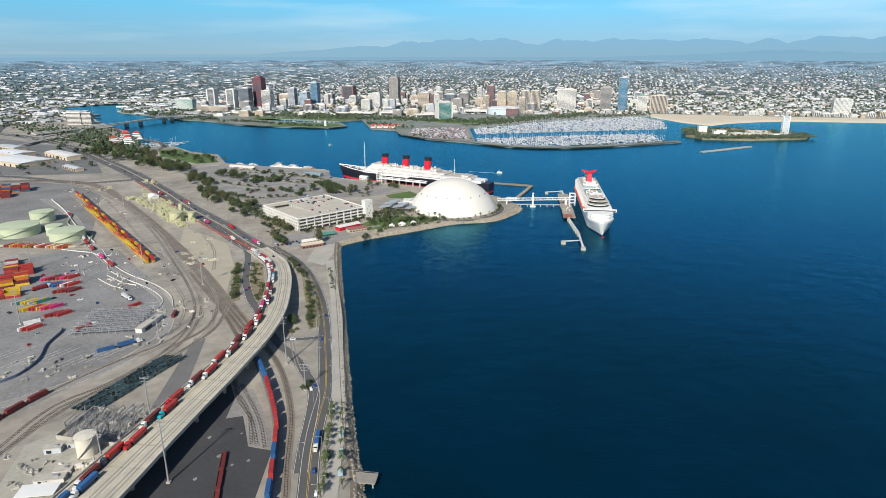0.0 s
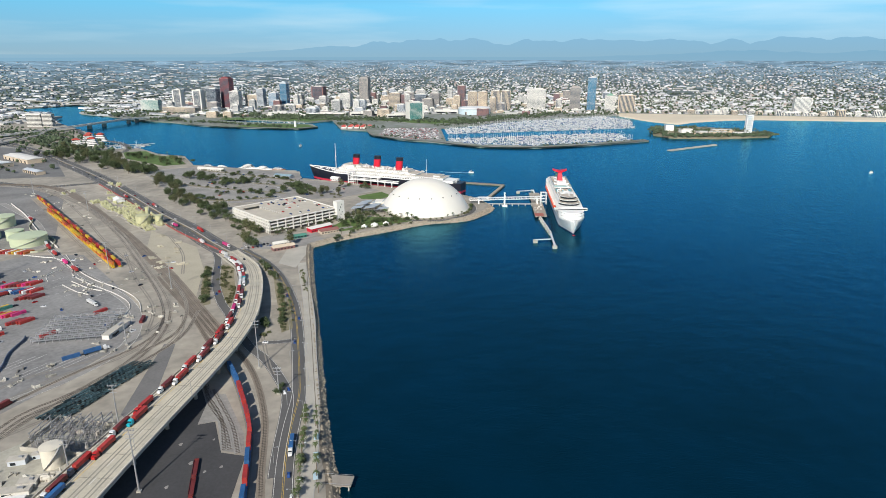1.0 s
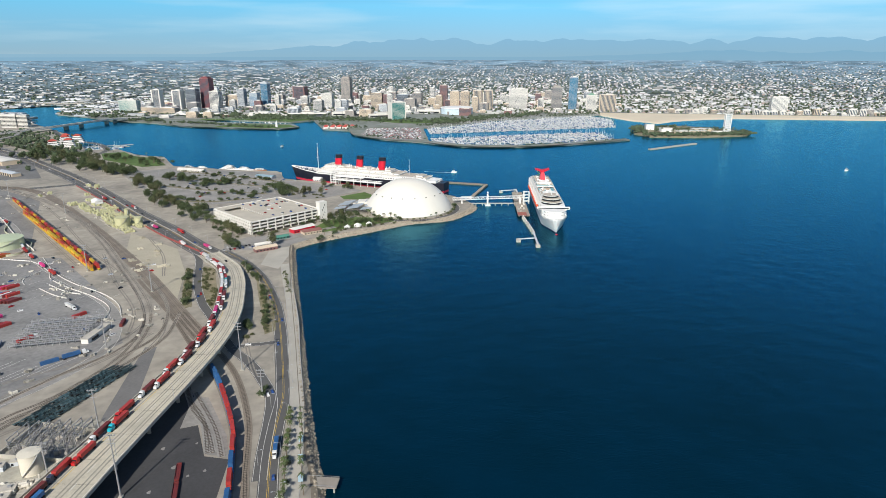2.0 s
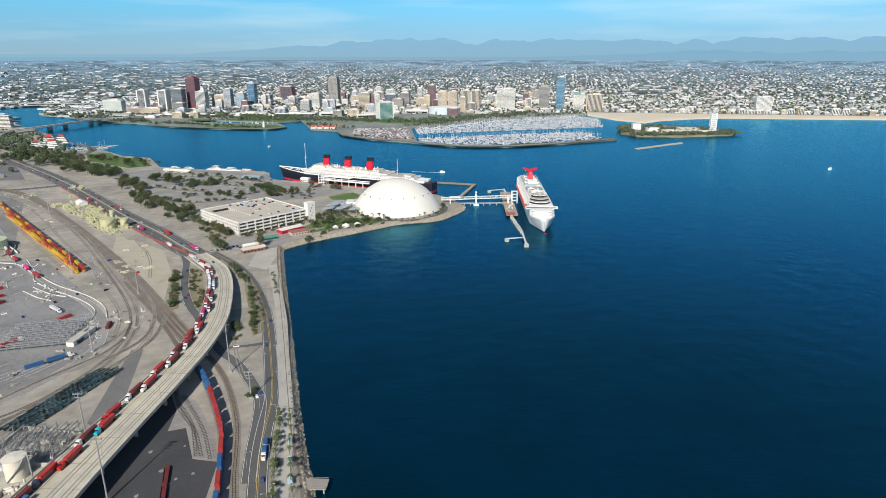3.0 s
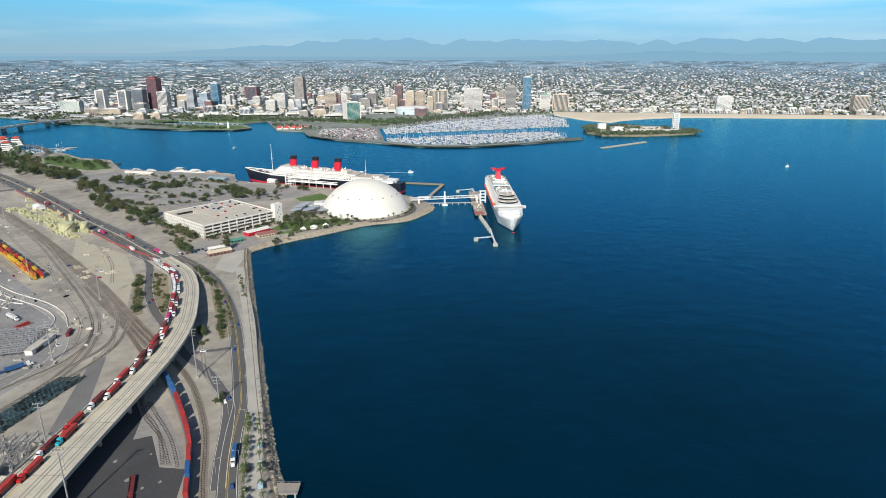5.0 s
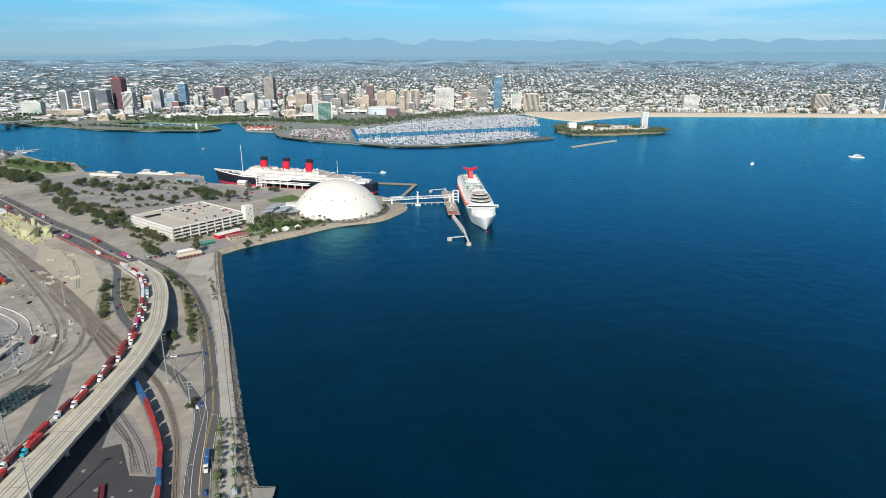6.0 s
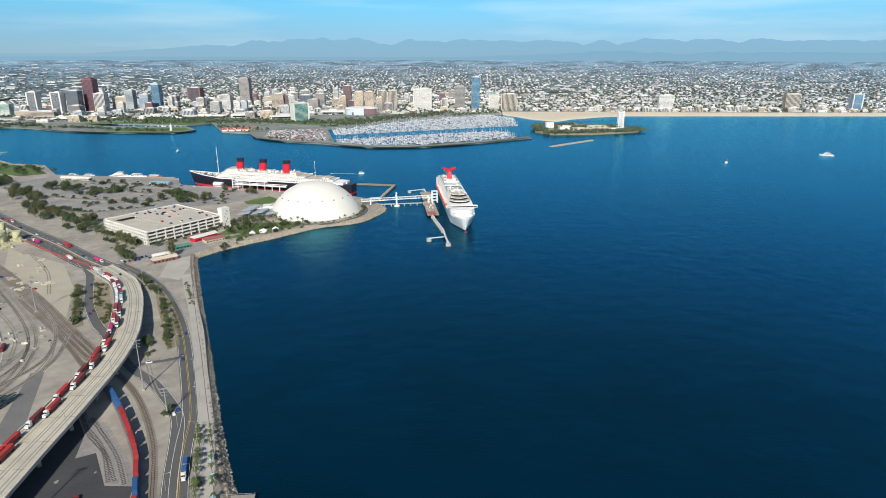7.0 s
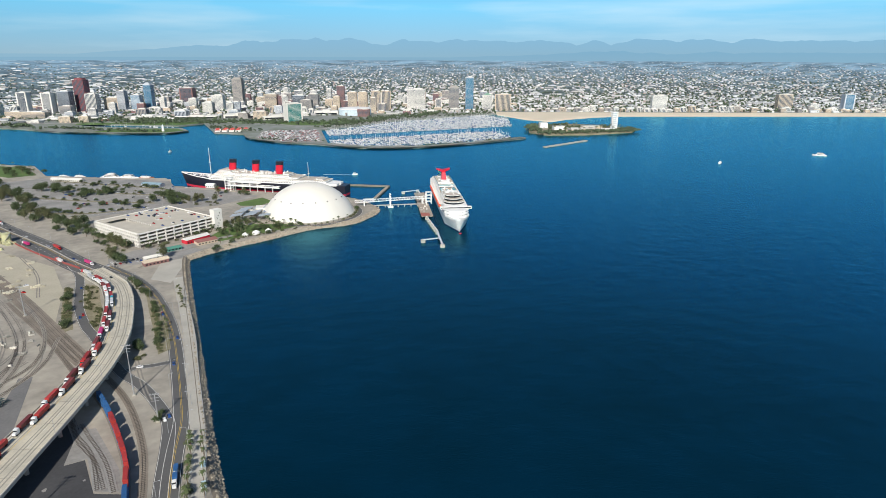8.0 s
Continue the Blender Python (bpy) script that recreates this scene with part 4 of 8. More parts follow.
    part("glass_screen", bm, mat("green_tinted_screen", (0.3, 0.42, 0.42), 0.15), o)
    bm = bmesh.new()
    box(bm, 176, 0, 32.2, 16, 14, 3.4)
    box(bm, 222, 0, 32.2, 14, 16, 2.8)
    part("upper_house", bm, WHITE, o)
    ORANGE = mat("orange_lifeboat", (0.72, 0.1, 0.03), 0.5)
    for q in (-1, 1):
        for i in range(11):
            bm = bmesh.new()
            rows = []
            for k, w in ((-5.4, 0.6), (-4.0, 1.9), (0, 2.2), (4.0, 1.9), (5.4, 0.6)):
                rows.append([bm.verts.new((82 + i * 13.5 + k, q * 18.6 + w * math.cos(math.pi * 2 * j / 8), 18.2 + w * math.sin(2 * math.pi * j / 8))) for j in range(8)])
            for a, b in zip(rows, rows[1:]):
                for j in range(8):
                    bm.faces.new((a[j], a[(j + 1) % 8], b[(j + 1) % 8], b[j]))
            bm.faces.new(rows[0])
            bm.faces.new(rows[-1][::-1])
            part("lifeboat", bm, ORANGE, o, "orange and red enclosed lifeboat")
            bm = bmesh.new()
            box(bm, 82 + i * 13.5 + 6.7, q * 17.4, 17.0, 1.6, 3.2, 4.6)
            part("davit", bm, WHITE, o)
    # funnel with two swept wings
    bm = bmesh.new()
    vs = box(bm, 198, 0, 31.8, 15, 8, 13, 0, 0.75)
    for v in vs[4:]:
        v.co.x += 6
    funnel = part("funnel", bm, RED, o, "red raked funnel")
    for q in (-1, 1):
        bm = bmesh.new()
        vs = box(bm, 204, 0, 43.5, 12, 5, 4)
        for v in vs:
            if v.co.y * q > 0:
                v.co.y = q * 11
                v.co.x = 204 + (v.co.x - 204) * 0.7 + 4
                v.co.z += 4.5 if v.co.z < 45 else 2.5
        part("funnel_wing", bm, RED, funnel)
    for x, y, r in ((176, 5, 2.2), (180, -6, 2.4), (188, 8, 1.8), (212, 6, 1.8), (170, -3, 2.0)):
        bm = bmesh.new()
        bmesh.ops.create_icosphere(bm, subdivisions=2, radius=r, matrix=Matrix.Translation((x, y, 33.2 + r)))
        part("radome", bm, WHITE, o, smooth=True)
    bm = bmesh.new()
    pts = [Vector((224 + 7 * math.cos(t * 0.7), 6 * math.sin(t * 0.7), 43 - t * 0.7)) for t in range(16)]
    for a, b in zip(pts, pts[1:]):
        beam(bm, a, b, 1.1)
    for t in (0, 5, 10):
        beam(bm, pts[t], (pts[t].x, pts[t].y, 31), 0.5)
    part("water_slide", bm, mat("green_slide", (0.25, 0.5, 0.25), 0.4), o, "winding pale green water slide")
    return o


cruise_ship()


PALE_STORE = mat("pale_stores", (0.5, 0.47, 0.42), 0.8, island=0.5)
COOL_STEEL = mat("pale_painted_steel", (0.6, 0.62, 0.63), 0.5, vary=0.1)


def pier_head():
    o = empty("cruise_pier", 186, 930, 0, -7)
    tagged(o, "narrow concrete mooring pier on piles beside the cruise ship", "pier")
    bm = bmesh.new()
    box(bm, 4, -8, 2.2, 17, 156, 1.4)
    part("deck", bm, mat("pier_deck", (0.33, 0.29, 0.24), 0.9), o)
    bm = bmesh.new()
    box(bm, 2, -78, 3.63, 13, 18, 0.25)
    part("red_mat", bm, mat("red_paving", (0.35, 0.12, 0.09), 0.8), o)
    for y in range(-80, 70, 14):
        for x in (-2, 10):
            bm = bmesh.new()
            cyl(bm, x, y, -5, 0.9, 7.4, 10)
            part("pile", bm, CONCRETE, o)
    bm = bmesh.new()
    for i in range(26):
        box(bm, random.uniform(-2, 10), random.uniform(-68, 66), 3.6, random.uniform(0.8, 3), random.uniform(0.8, 4), random.uniform(0.8, 2.6))
    part("deck_stores", bm, PALE_STORE, o)["kind"] = "stuff"
    for i in range(7):
        bm = bmesh.new()
        box(bm, 2.4 + i * 1.2, -94 - i * 12.5, -3, 4.2, 4.6, 6.4)
        part("mooring_dolphin", bm, CONCRETE, o)
        bm = bmesh.new()
        box(bm, 3.0 + i * 1.2, -88 - i * 12.5, 3.2, 1.6, 7, 0.4)
        part("catwalk", bm, COOL_STEEL, o)
    for a, b in (((9.5, -173), (10, -228)), ((9.8, -200), (-12, -206)), ((5, 68), (3, 92)), ((3, 88), (-22, 80))):
        bm = bmesh.new()
        beam(bm, (*a, 3.6), (*b, 3.6), 2.4, 0.8)
        part("catwalk", bm, COOL_STEEL, o)
        bm = bmesh.new()
        box(bm, *b, -3, 5.5, 5.5, 6.6)
        part("mooring_dolphin", bm, CONCRETE, o)
    return o


pier_head()


def gangway():
    o = empty("passenger_bridge", 84, 925, 0)
    tagged(o, "white covered passenger bridge on columns over the water", "bridge")
    bm = bmesh.new()
    beam(bm, (0, 0, 9), (112, -6, 12), 3.2, 0.5)
    beam(bm, (0, 0, 12.6), (112, -6, 15.6), 3.6, 0.3)
    part("deck", bm, WHITE, o)
    bm = bmesh.new()
    for q in (-1.6, 1.6):
        for i in range(28):
            a, b = i * 4.0, (i + 1) * 4.0
            beam(bm, (a, q - a * 0.0536, 9.1 + a * 0.0268), (b, q - b * 0.0536, 12.5 + b * 0.0268), 0.22)
            beam(bm, (a, q - a * 0.0536, 9.1 + a * 0.0268), (a, q - a * 0.0536, 12.5 + a * 0.0268), 0.22)
    part("truss", bm, WHITE, o)["kind"] = "stuff"
    for x, z in ((14, 9), (54, 9), (104, 11)):
        bm = bmesh.new()
        for q in (-3, 3):
            box(bm, x, q - x * 0.0536, -4, 1.6, 1.6, z + 13 if x == 54 else z + 5)
        if x == 54:
            box(bm, x, -x * 0.0536, 20, 2, 8, 1.2)
            box(bm, x, -x * 0.0536, -4, 8, 10, 6)
        part("column", bm, WHITE, o)
    t = empty("gangway_tower", 197, 916, 3.6)
    tagged(t, "white steel gangway tower on the mooring pier", "tower")
    for a in (-4, 4):
        for b in (-3, 3):
            bm = bmesh.new()
            box(bm, a, b, 0, 1.0, 1.0, 19)
            part("column", bm, WHITE, t)
    for k in range(4):
        bm = bmesh.new()
        box(bm, 0, 0, 4 + k * 4.8, 9.4, 7.4, 0.6)
        part("landing", bm, WHITE, t)
    # low causeway under the bridge
    w = empty("jetty", 110, 935, 0)
    tagged(w, "low timber jetty with a small white roofed landing", "jetty")
    bm = bmesh.new()
    beam(bm, (-10, -10, 3.4), (86, -16, 3.4), 4, 0.8)
    part("deck", bm, CONCRETE, w)
    for i in range(9):
        bm = bmesh.new()
        box(bm, i * 10, -10.8 - i * 0.6, -4, 1, 3, 7.2)
        part("pile", bm, CONCRETE, w)
    bm = bmesh.new()
    box(bm, -2, 14, 4.1, 18, 10, 0.2)
    box(bm, -2, 14, 7.5, 17, 10, 0.6)
    for a in (-9, 5):
        for b in (10, 18):
            box(bm, a, b, 4, 0.5, 0.5, 3.6)
    part("shelter", bm, WHITE, w)


gangway()

# ---- far plain and mountains ----
def far_z(r):
    """The plain beyond the city climbs to the horizon."""
    return Z + (0 if r < 3600 else 178.0 * ((r - 3600) / 1260.0) ** 1.35)


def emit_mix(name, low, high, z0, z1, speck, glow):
    """Distance with haze painted into its colour: from one tone to another with height, sprinkled with roofs."""
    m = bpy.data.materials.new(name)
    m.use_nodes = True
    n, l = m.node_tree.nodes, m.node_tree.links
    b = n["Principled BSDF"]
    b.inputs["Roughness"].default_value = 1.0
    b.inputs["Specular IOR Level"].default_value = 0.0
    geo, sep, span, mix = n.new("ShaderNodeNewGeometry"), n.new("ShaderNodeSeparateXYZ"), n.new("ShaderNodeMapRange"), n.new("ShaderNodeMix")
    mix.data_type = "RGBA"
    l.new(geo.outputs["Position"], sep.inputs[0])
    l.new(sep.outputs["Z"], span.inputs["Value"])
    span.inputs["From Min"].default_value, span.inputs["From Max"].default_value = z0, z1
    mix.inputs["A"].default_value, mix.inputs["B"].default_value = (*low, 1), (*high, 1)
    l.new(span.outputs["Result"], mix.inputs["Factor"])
    out = mix.outputs["Result"]
    if speck:
        big, ramp, mul = n.new("ShaderNodeTexNoise"), n.new("ShaderNodeMapRange"), n.new("ShaderNodeMix")
        stretch = n.new("ShaderNodeVectorMath")
        stretch.operation = "MULTIPLY"
        stretch.inputs[1].default_value = (0.006, 0.012, 0.05)
        l.new(geo.outputs["Position"], stretch.inputs[0])
        l.new(stretch.outputs[0], big.inputs["Vector"])
        big.inputs["Scale"].default_value, big.inputs["Detail"].default_value = 1.0, 6
        ramp.inputs["From Min"].default_value, ramp.inputs["From Max"].default_value = 0.35, 0.65
        ramp.inputs["To Min"].default_value, ramp.inputs["To Max"].default_value = 0.6, 1.35
        l.new(big.outputs["Fac"], ramp.inputs["Value"])
        mul.data_type, mul.blend_type = "RGBA", "MULTIPLY"
        mul.inputs["Factor"].default_value = 1
        l.new(out, mul.inputs["A"])
        l.new(ramp.outputs["Result"], mul.inputs["B"])
        out = mul.outputs["Result"]
    # the backdrop's haze tone is emitted, though nothing there is a lamp
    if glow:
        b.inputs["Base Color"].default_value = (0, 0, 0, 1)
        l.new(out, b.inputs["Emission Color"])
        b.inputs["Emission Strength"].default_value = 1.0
    else:
        l.new(out, b.inputs["Base Color"])
    return m


def ring(name, radii, heights, a0, a1, n, material, label):
    verts, faces = [], []
    for i in range(n + 1):
        a = radians(a0 + (a1 - a0) * i / n)
        for r, z in zip(radii, heights(a)):
            verts.append((r * math.sin(a), r * math.cos(a), z))
    k = len(radii)
    for i in range(n):
        for j in range(k - 1):
            faces.append((i * k + j, (i + 1) * k + j, (i + 1) * k + j + 1, i * k + j + 1))
    ob = raw(name, verts, faces, material)
    ob.data.shade_smooth()
    return tagged(ob, label, "backdrop", kind="structure")


def distant_plain():
    """The far plain: grey-green blocks crossed by pale streaks of roofs, thinning out towards the horizon; haze is
    painted in as a bluer tone higher up.
    """
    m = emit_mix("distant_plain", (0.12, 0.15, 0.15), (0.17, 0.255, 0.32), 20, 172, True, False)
    n, l = m.node_tree.nodes, m.node_tree.links
    base = n["Principled BSDF"].inputs["Base Color"]
    old = base.links[0].from_socket
    geo, stretch, roofs, ramp, mix = n.new("ShaderNodeNewGeometry"), n.new("ShaderNodeVectorMath"), n.new("ShaderNodeTexNoise"), n.new("ShaderNodeMapRange"), n.new("ShaderNodeMix")
    stretch.operation = "MULTIPLY"
    stretch.inputs[1].default_value = (0.02, 0.02, 0.16)
    l.new(geo.outputs["Position"], stretch.inputs[0])
    l.new(stretch.outputs[0], roofs.inputs["Vector"])
    roofs.inputs["Scale"].default_value, roofs.inputs["Detail"].default_value, roofs.inputs["Roughness"].default_value = 1.0, 5, 0.7
    ramp.inputs["From Min"].default_value, ramp.inputs["From Max"].default_value = 0.56, 0.68
    ramp.inputs["To Max"].default_value = 0.6
    l.new(roofs.outputs["Fac"], ramp.inputs["Value"])
    mix.data_type = "RGBA"
    mix.inputs["B"].default_value = (0.55, 0.57, 0.58, 1)
    l.new(ramp.outputs["Result"], mix.inputs["Factor"])
    l.new(old, mix.inputs["A"])
    l.new(mix.outputs["Result"], base)
    return m


RR = [3600 + 1270 * i / 14 for i in range(15)]
ring("backdrop_plain", RR, lambda a: [far_z(r) + (0.2 if r < 3700 else 0) for r in RR], -62, 68, 90, distant_plain(), "wide built-up plain with haze painted in towards the horizon")


def ridge(shift, base, height, a_lo):
    def f(a):
        d = math.degrees(a)
        rise = min(1.0, max(0.0, (d - a_lo) / 14.0))
        h = base + rise * height * (0.8 + 0.4 * (noise.fractal(Vector((d * 0.3 + shift, shift, 0)), 0.85, 2.2, 8) + 0.15))
        return [150, h]
    return f


# both ridges glow in flat blue tones that stand for haze
ring("backdrop_mountains", [4905, 4905], ridge(3.1, 226, 112, -16), -62, 68, 400, emit_mix("painted_haze_mountains", (0.25, 0.43, 0.56), (0.23, 0.45, 0.63), 215, 330, False, True), "far mountain ridge with pale blue haze painted in")
ring("backdrop_foothills", [4890, 4890], ridge(9.7, 206, 46, 14), -62, 68, 400, emit_mix("painted_haze_foothills", (0.23, 0.4, 0.53), (0.2, 0.4, 0.56), 170, 260, False, True), "low foothills before the mountains with haze painted in")


def low_sky():
    """The hazy band of sky above the horizon, with thin streaks of cloud."""
    m = emit_mix("low_sky", (0.35, 0.51, 0.62), (0.21, 0.62, 0.92), 205, 560, False, True)
    n, l = m.node_tree.nodes, m.node_tree.links
    b = n["Principled BSDF"]
    old = b.inputs["Emission Color"].links[0].from_socket
    deep, sep, span = n.new("ShaderNodeMix"), n.new("ShaderNodeSeparateXYZ"), n.new("ShaderNodeMapRange")
    deep.data_type = "RGBA"
    deep.inputs["B"].default_value = (0.04, 0.3, 0.75, 1)
    span.inputs["From Min"].default_value, span.inputs["From Max"].default_value = 570, 950
    l.new(n["Geometry"].outputs["Position"], sep.inputs[0])
    l.new(sep.outputs["Z"], span.inputs["Value"])
    l.new(span.outputs["Result"], deep.inputs["Factor"])
    l.new(old, deep.inputs["A"])
    old = deep.outputs["Result"]
    geo, stretch, cloud, ramp, mix = n.new("ShaderNodeNewGeometry"), n.new("ShaderNodeVectorMath"), n.new("ShaderNodeTexNoise"), n.new("ShaderNodeMapRange"), n.new("ShaderNodeMix")
    stretch.operation = "MULTIPLY"
    stretch.inputs[1].default_value = (0.0006, 0.0006, 0.006)
    l.new(geo.outputs["Position"], stretch.inputs[0])
    l.new(stretch.outputs[0], cloud.inputs["Vector"])
    cloud.inputs["Scale"].default_value, cloud.inputs["Detail"].default_value = 1.0, 7
    ramp.inputs["From Min"].default_value, ramp.inputs["From Max"].default_value = 0.48, 0.75
    ramp.inputs["To Max"].default_value = 0.5
    l.new(cloud.outputs["Fac"], ramp.inputs["Value"])
    mix.data_type = "RGBA"
    mix.inputs["B"].default_value = (0.62, 0.8, 0.9, 1)
    l.new(ramp.outputs["Result"], mix.inputs["Factor"])
    l.new(old, mix.inputs["A"])
    west, smog = n.new("ShaderNodeMapRange"), n.new("ShaderNodeMix")
    west.inputs["From Min"].default_value, west.inputs["From Max"].default_value = 800, -2900
    west.inputs["To Max"].default_value = 1.0
    l.new(sep.outputs["X"], west.inputs["Value"])
    smog.data_type, smog.blend_type = "RGBA", "MULTIPLY"
    smog.inputs["B"].default_value = (0.8, 0.84, 0.84, 1)
    l.new(west.outputs["Result"], smog.inputs["Factor"])
    l.new(mix.outputs["Result"], smog.inputs["A"])
    l.new(smog.outputs["Result"], b.inputs["Emission Color"])
    return m


ring("backdrop_sky", [4935] * 8, lambda a: [100 + 200 * i for i in range(8)], -89, 89, 60, low_sky(), "pale blue sky band with thin streaks of cloud")


# ---- city carpet ----
def inside(poly, x, y):
    hit = False
    for (x0, y0), (x1, y1) in zip(poly, poly[1:] + poly[:1]):
        if (y0 > y) != (y1 > y) and x < (x1 - x0) * (y - y0) / (y1 - y0) + x0:
            hit = not hit
    return hit


def boxes(name, items, material):
    """Many upright boxes (x, y, z, sx, sy, sz, turn) in one mesh."""
    a = np.array(items, float)
    c, s = np.cos(a[:, 6]), np.sin(a[:, 6])
    verts = []
    for k in (0, 1):
        for u, v in ((-1, -1), (1, -1), (1, 1), (-1, 1)):
            dx, dy = u * a[:, 3] / 2, v * a[:, 4] / 2
            verts.append(np.stack([a[:, 0] + dx * c - dy * s, a[:, 1] + dx * s + dy * c, a[:, 2] + k * a[:, 5]], 1))
    verts = np.stack(verts, 1).reshape(-1, 3)
    q = np.array(((4, 5, 6, 7), (0, 1, 5, 4), (1, 2, 6, 5), (2, 3, 7, 6), (3, 0, 4, 7)))
    faces = (q[None] + 8 * np.arange(len(a))[:, None, None]).reshape(-1, 4)
    return raw(name, verts.tolist(), faces.tolist(), material)


def blobs(name, items, material, seed=1):
    """Many small uneven crowns (x, y, z, radius, height) in one mesh."""
    rng = np.random.default_rng(seed)
    bm = bmesh.new()
    bmesh.ops.create_icosphere(bm, subdivisions=1, radius=1.0)
    base = np.array([v.co[:] for v in bm.verts])
    tri = np.array([[v.index for v in f.verts] for f in bm.faces])
    bm.free()
    a = np.array(items, float)
    jit = rng.uniform(0.55, 1.25, (len(a), len(base), 1))
    v = base[None] * jit * np.stack([a[:, 3], a[:, 3], a[:, 4] / 2], 1)[:, None]
    v += np.stack([a[:, 0], a[:, 1], a[:, 2] + a[:, 4] / 2], 1)[:, None]
    f = (tri[None] + len(base) * np.arange(len(a))[:, None, None]).reshape(-1, 3)
    return raw(name, v.reshape(-1, 3).tolist(), f.tolist(), material)


PORT_POLY = SHORE + PORT_NORTH + [(-4700, 2700), (-4700, -900)]
CITY_POLY = CITY_SHORE + [(778, 2450), (1071, 2380), (1732, 2215), (2331, 2075), (3300, 1850), (4400, 1560), (4700, 2400), (3900, 3300), (2700, 4200), (1200, 4850), (0, 4950), (-1200, 4850), (-2700, 4200), (-3900, 3300), (-4700, 2700)]
HOUSE = palette_mat("house_walls_and_roofs", [(0.5, 0.51, 0.52), (0.38, 0.38, 0.38), (0.66, 0.67, 0.68), (0.3, 0.3, 0.31), (0.46, 0.43, 0.39), (0.74, 0.75, 0.76), (0.33, 0.34, 0.36), (0.42, 0.33, 0.29), (0.6, 0.61, 0.62), (0.7, 0.68, 0.63)], 0.85)
SHED = palette_mat("pale_warehouse_roofs", [(0.62, 0.63, 0.64), (0.45, 0.46, 0.47), (0.7, 0.7, 0.7), (0.36, 0.35, 0.33), (0.52, 0.52, 0.5)], 0.7)
FAR_LEAF = mat("far_tree_leaves", (0.06, 0.085, 0.045), 0.9, vary=0.3, scale=0.02, island=0.45)
rng = np.random.default_rng(5)
TURN15 = math.atan2(-480, 1750) + math.pi / 2
houses, sheds, crowns = [], [], []
GRID = radians(-15.3)
for gx in np.arange(-4300, 4600, 23.0):
    for gy in np.arange(1500, 5200, 19.0):
        x0, y0 = gx + rng.uniform(-9, 9), gy + rng.uniform(-7, 7)
        if gx % 92 < 23 and rng.random() < 0.45:
            continue
        x, y = x0 * math.cos(GRID) - y0 * math.sin(GRID), x0 * math.sin(GRID) + y0 * math.cos(GRID)
        r, az = math.hypot(x, y), math.degrees(math.atan2(x, y))
        if r > 4850 or r < 2150 or not -40 < az < 53:
            continue
        far = max(0.0, (r - 3600) / 1260)
        industrial = az < -13 + 5 * noise.noise(Vector((x * 0.002, y * 0.002, 0))) or noise.noise(Vector((x * 0.0016, y * 0.0016, 4.0))) > 0.42
        if not inside(CITY_POLY, x, y):
            if not (az < -24 and r > 2500 and inside(PORT_POLY, x, y)):
                continue
        elif az > -35 and y < 2420 and x < 700:
            continue
        z = far_z(r) - 0.3
        if far > 0.8 and rng.random() < (far - 0.8) * 4:
            continue
        k = rng.random()
        true_way = 220.0 / max(0.008, (224 - z) / r)
        shrink = min(1.0, (r / true_way) ** 0.75)
        if industrial:
            if k < 0.1 - 0.02 * far:
                sheds.append((x, y, z, rng.uniform(18, 70) * (0.4 + 0.6 * shrink), rng.uniform(14, 40) * shrink, rng.uniform(4, 8) * shrink, GRID))
            elif k < 0.27:
                houses.append((x, y, z, rng.uniform(9, 20) * shrink, rng.uniform(8, 16) * shrink, rng.uniform(3, 7) * shrink, GRID))
            elif k < 0.6 + 0.12 * far:
                crowns.append((x, y, z, rng.uniform(3, 7) * (0.3 + 0.7 * shrink), rng.uniform(5, 10) * shrink))
        else:
            if k < 0.66 - 0.1 * far:
                houses.append((x, y, z, rng.uniform(7, 16) * shrink, rng.uniform(7, 13) * shrink, rng.uniform(3, 6.5) * shrink * (1.5 if rng.random() < 0.15 else 1), GRID))
            elif k < 0.70 - 0.1 * far:
                sheds.append((x, y, z, rng.uniform(18, 36) * shrink, rng.uniform(12, 24) * shrink, rng.uniform(5, 11) * shrink, GRID))
            if 0.45 < k < 0.97 - 0.2 * far:
                crowns.append((x + rng.uniform(6, 12), y - rng.uniform(4, 9), z, rng.uniform(3.5, 7.5) * (0.35 + 0.65 * shrink), rng.uniform(6, 12) * shrink))
tagged(boxes("far_houses", houses, HOUSE), "countless small pale houses of the city plain", "houses", kind="stuff")
tagged(boxes("far_sheds", sheds, SHED), "flat white and grey roofs of far warehouses", "warehouses", kind="stuff")
tagged(blobs("far_trees", crowns, FAR_LEAF), "dark green street trees scattered between far houses", "trees", kind="stuff")


# ---- towers of the city ----
GLASS_DARK = mat("dark_curtain_glass", (0.085, 0.105, 0.13), 0.12, vary=0.4, scale=0.08)
GLASS_BLUE = mat("blue_curtain_glass", (0.06, 0.17, 0.27), 0.12, vary=0.3, scale=0.05)
GLASS_TEAL = mat("teal_curtain_glass", (0.05, 0.2, 0.19), 0.15, vary=0.25, scale=0.05)
RED_STONE = mat("dark_red_granite", (0.22, 0.055, 0.06), 0.5, vary=0.15, scale=0.05)
BROWN_STONE = mat("red_brown_cladding", (0.24, 0.12, 0.11), 0.6, vary=0.15, scale=0.05)
GREY_STONE = mat("grey_stone_cladding", (0.36, 0.33, 0.3), 0.7, vary=0.1, scale=0.05)
PALE_WALL = mat("pale_rendered_wall", (0.68, 0.66, 0.61), 0.8, vary=0.08, scale=0.05)
BEIGE_WALL = mat("beige_rendered_wall", (0.58, 0.48, 0.36), 0.8, vary=0.1, scale=0.05)
COOL_WALL = mat("cool_grey_panels", (0.5, 0.53, 0.56), 0.6, vary=0.08, scale=0.05)
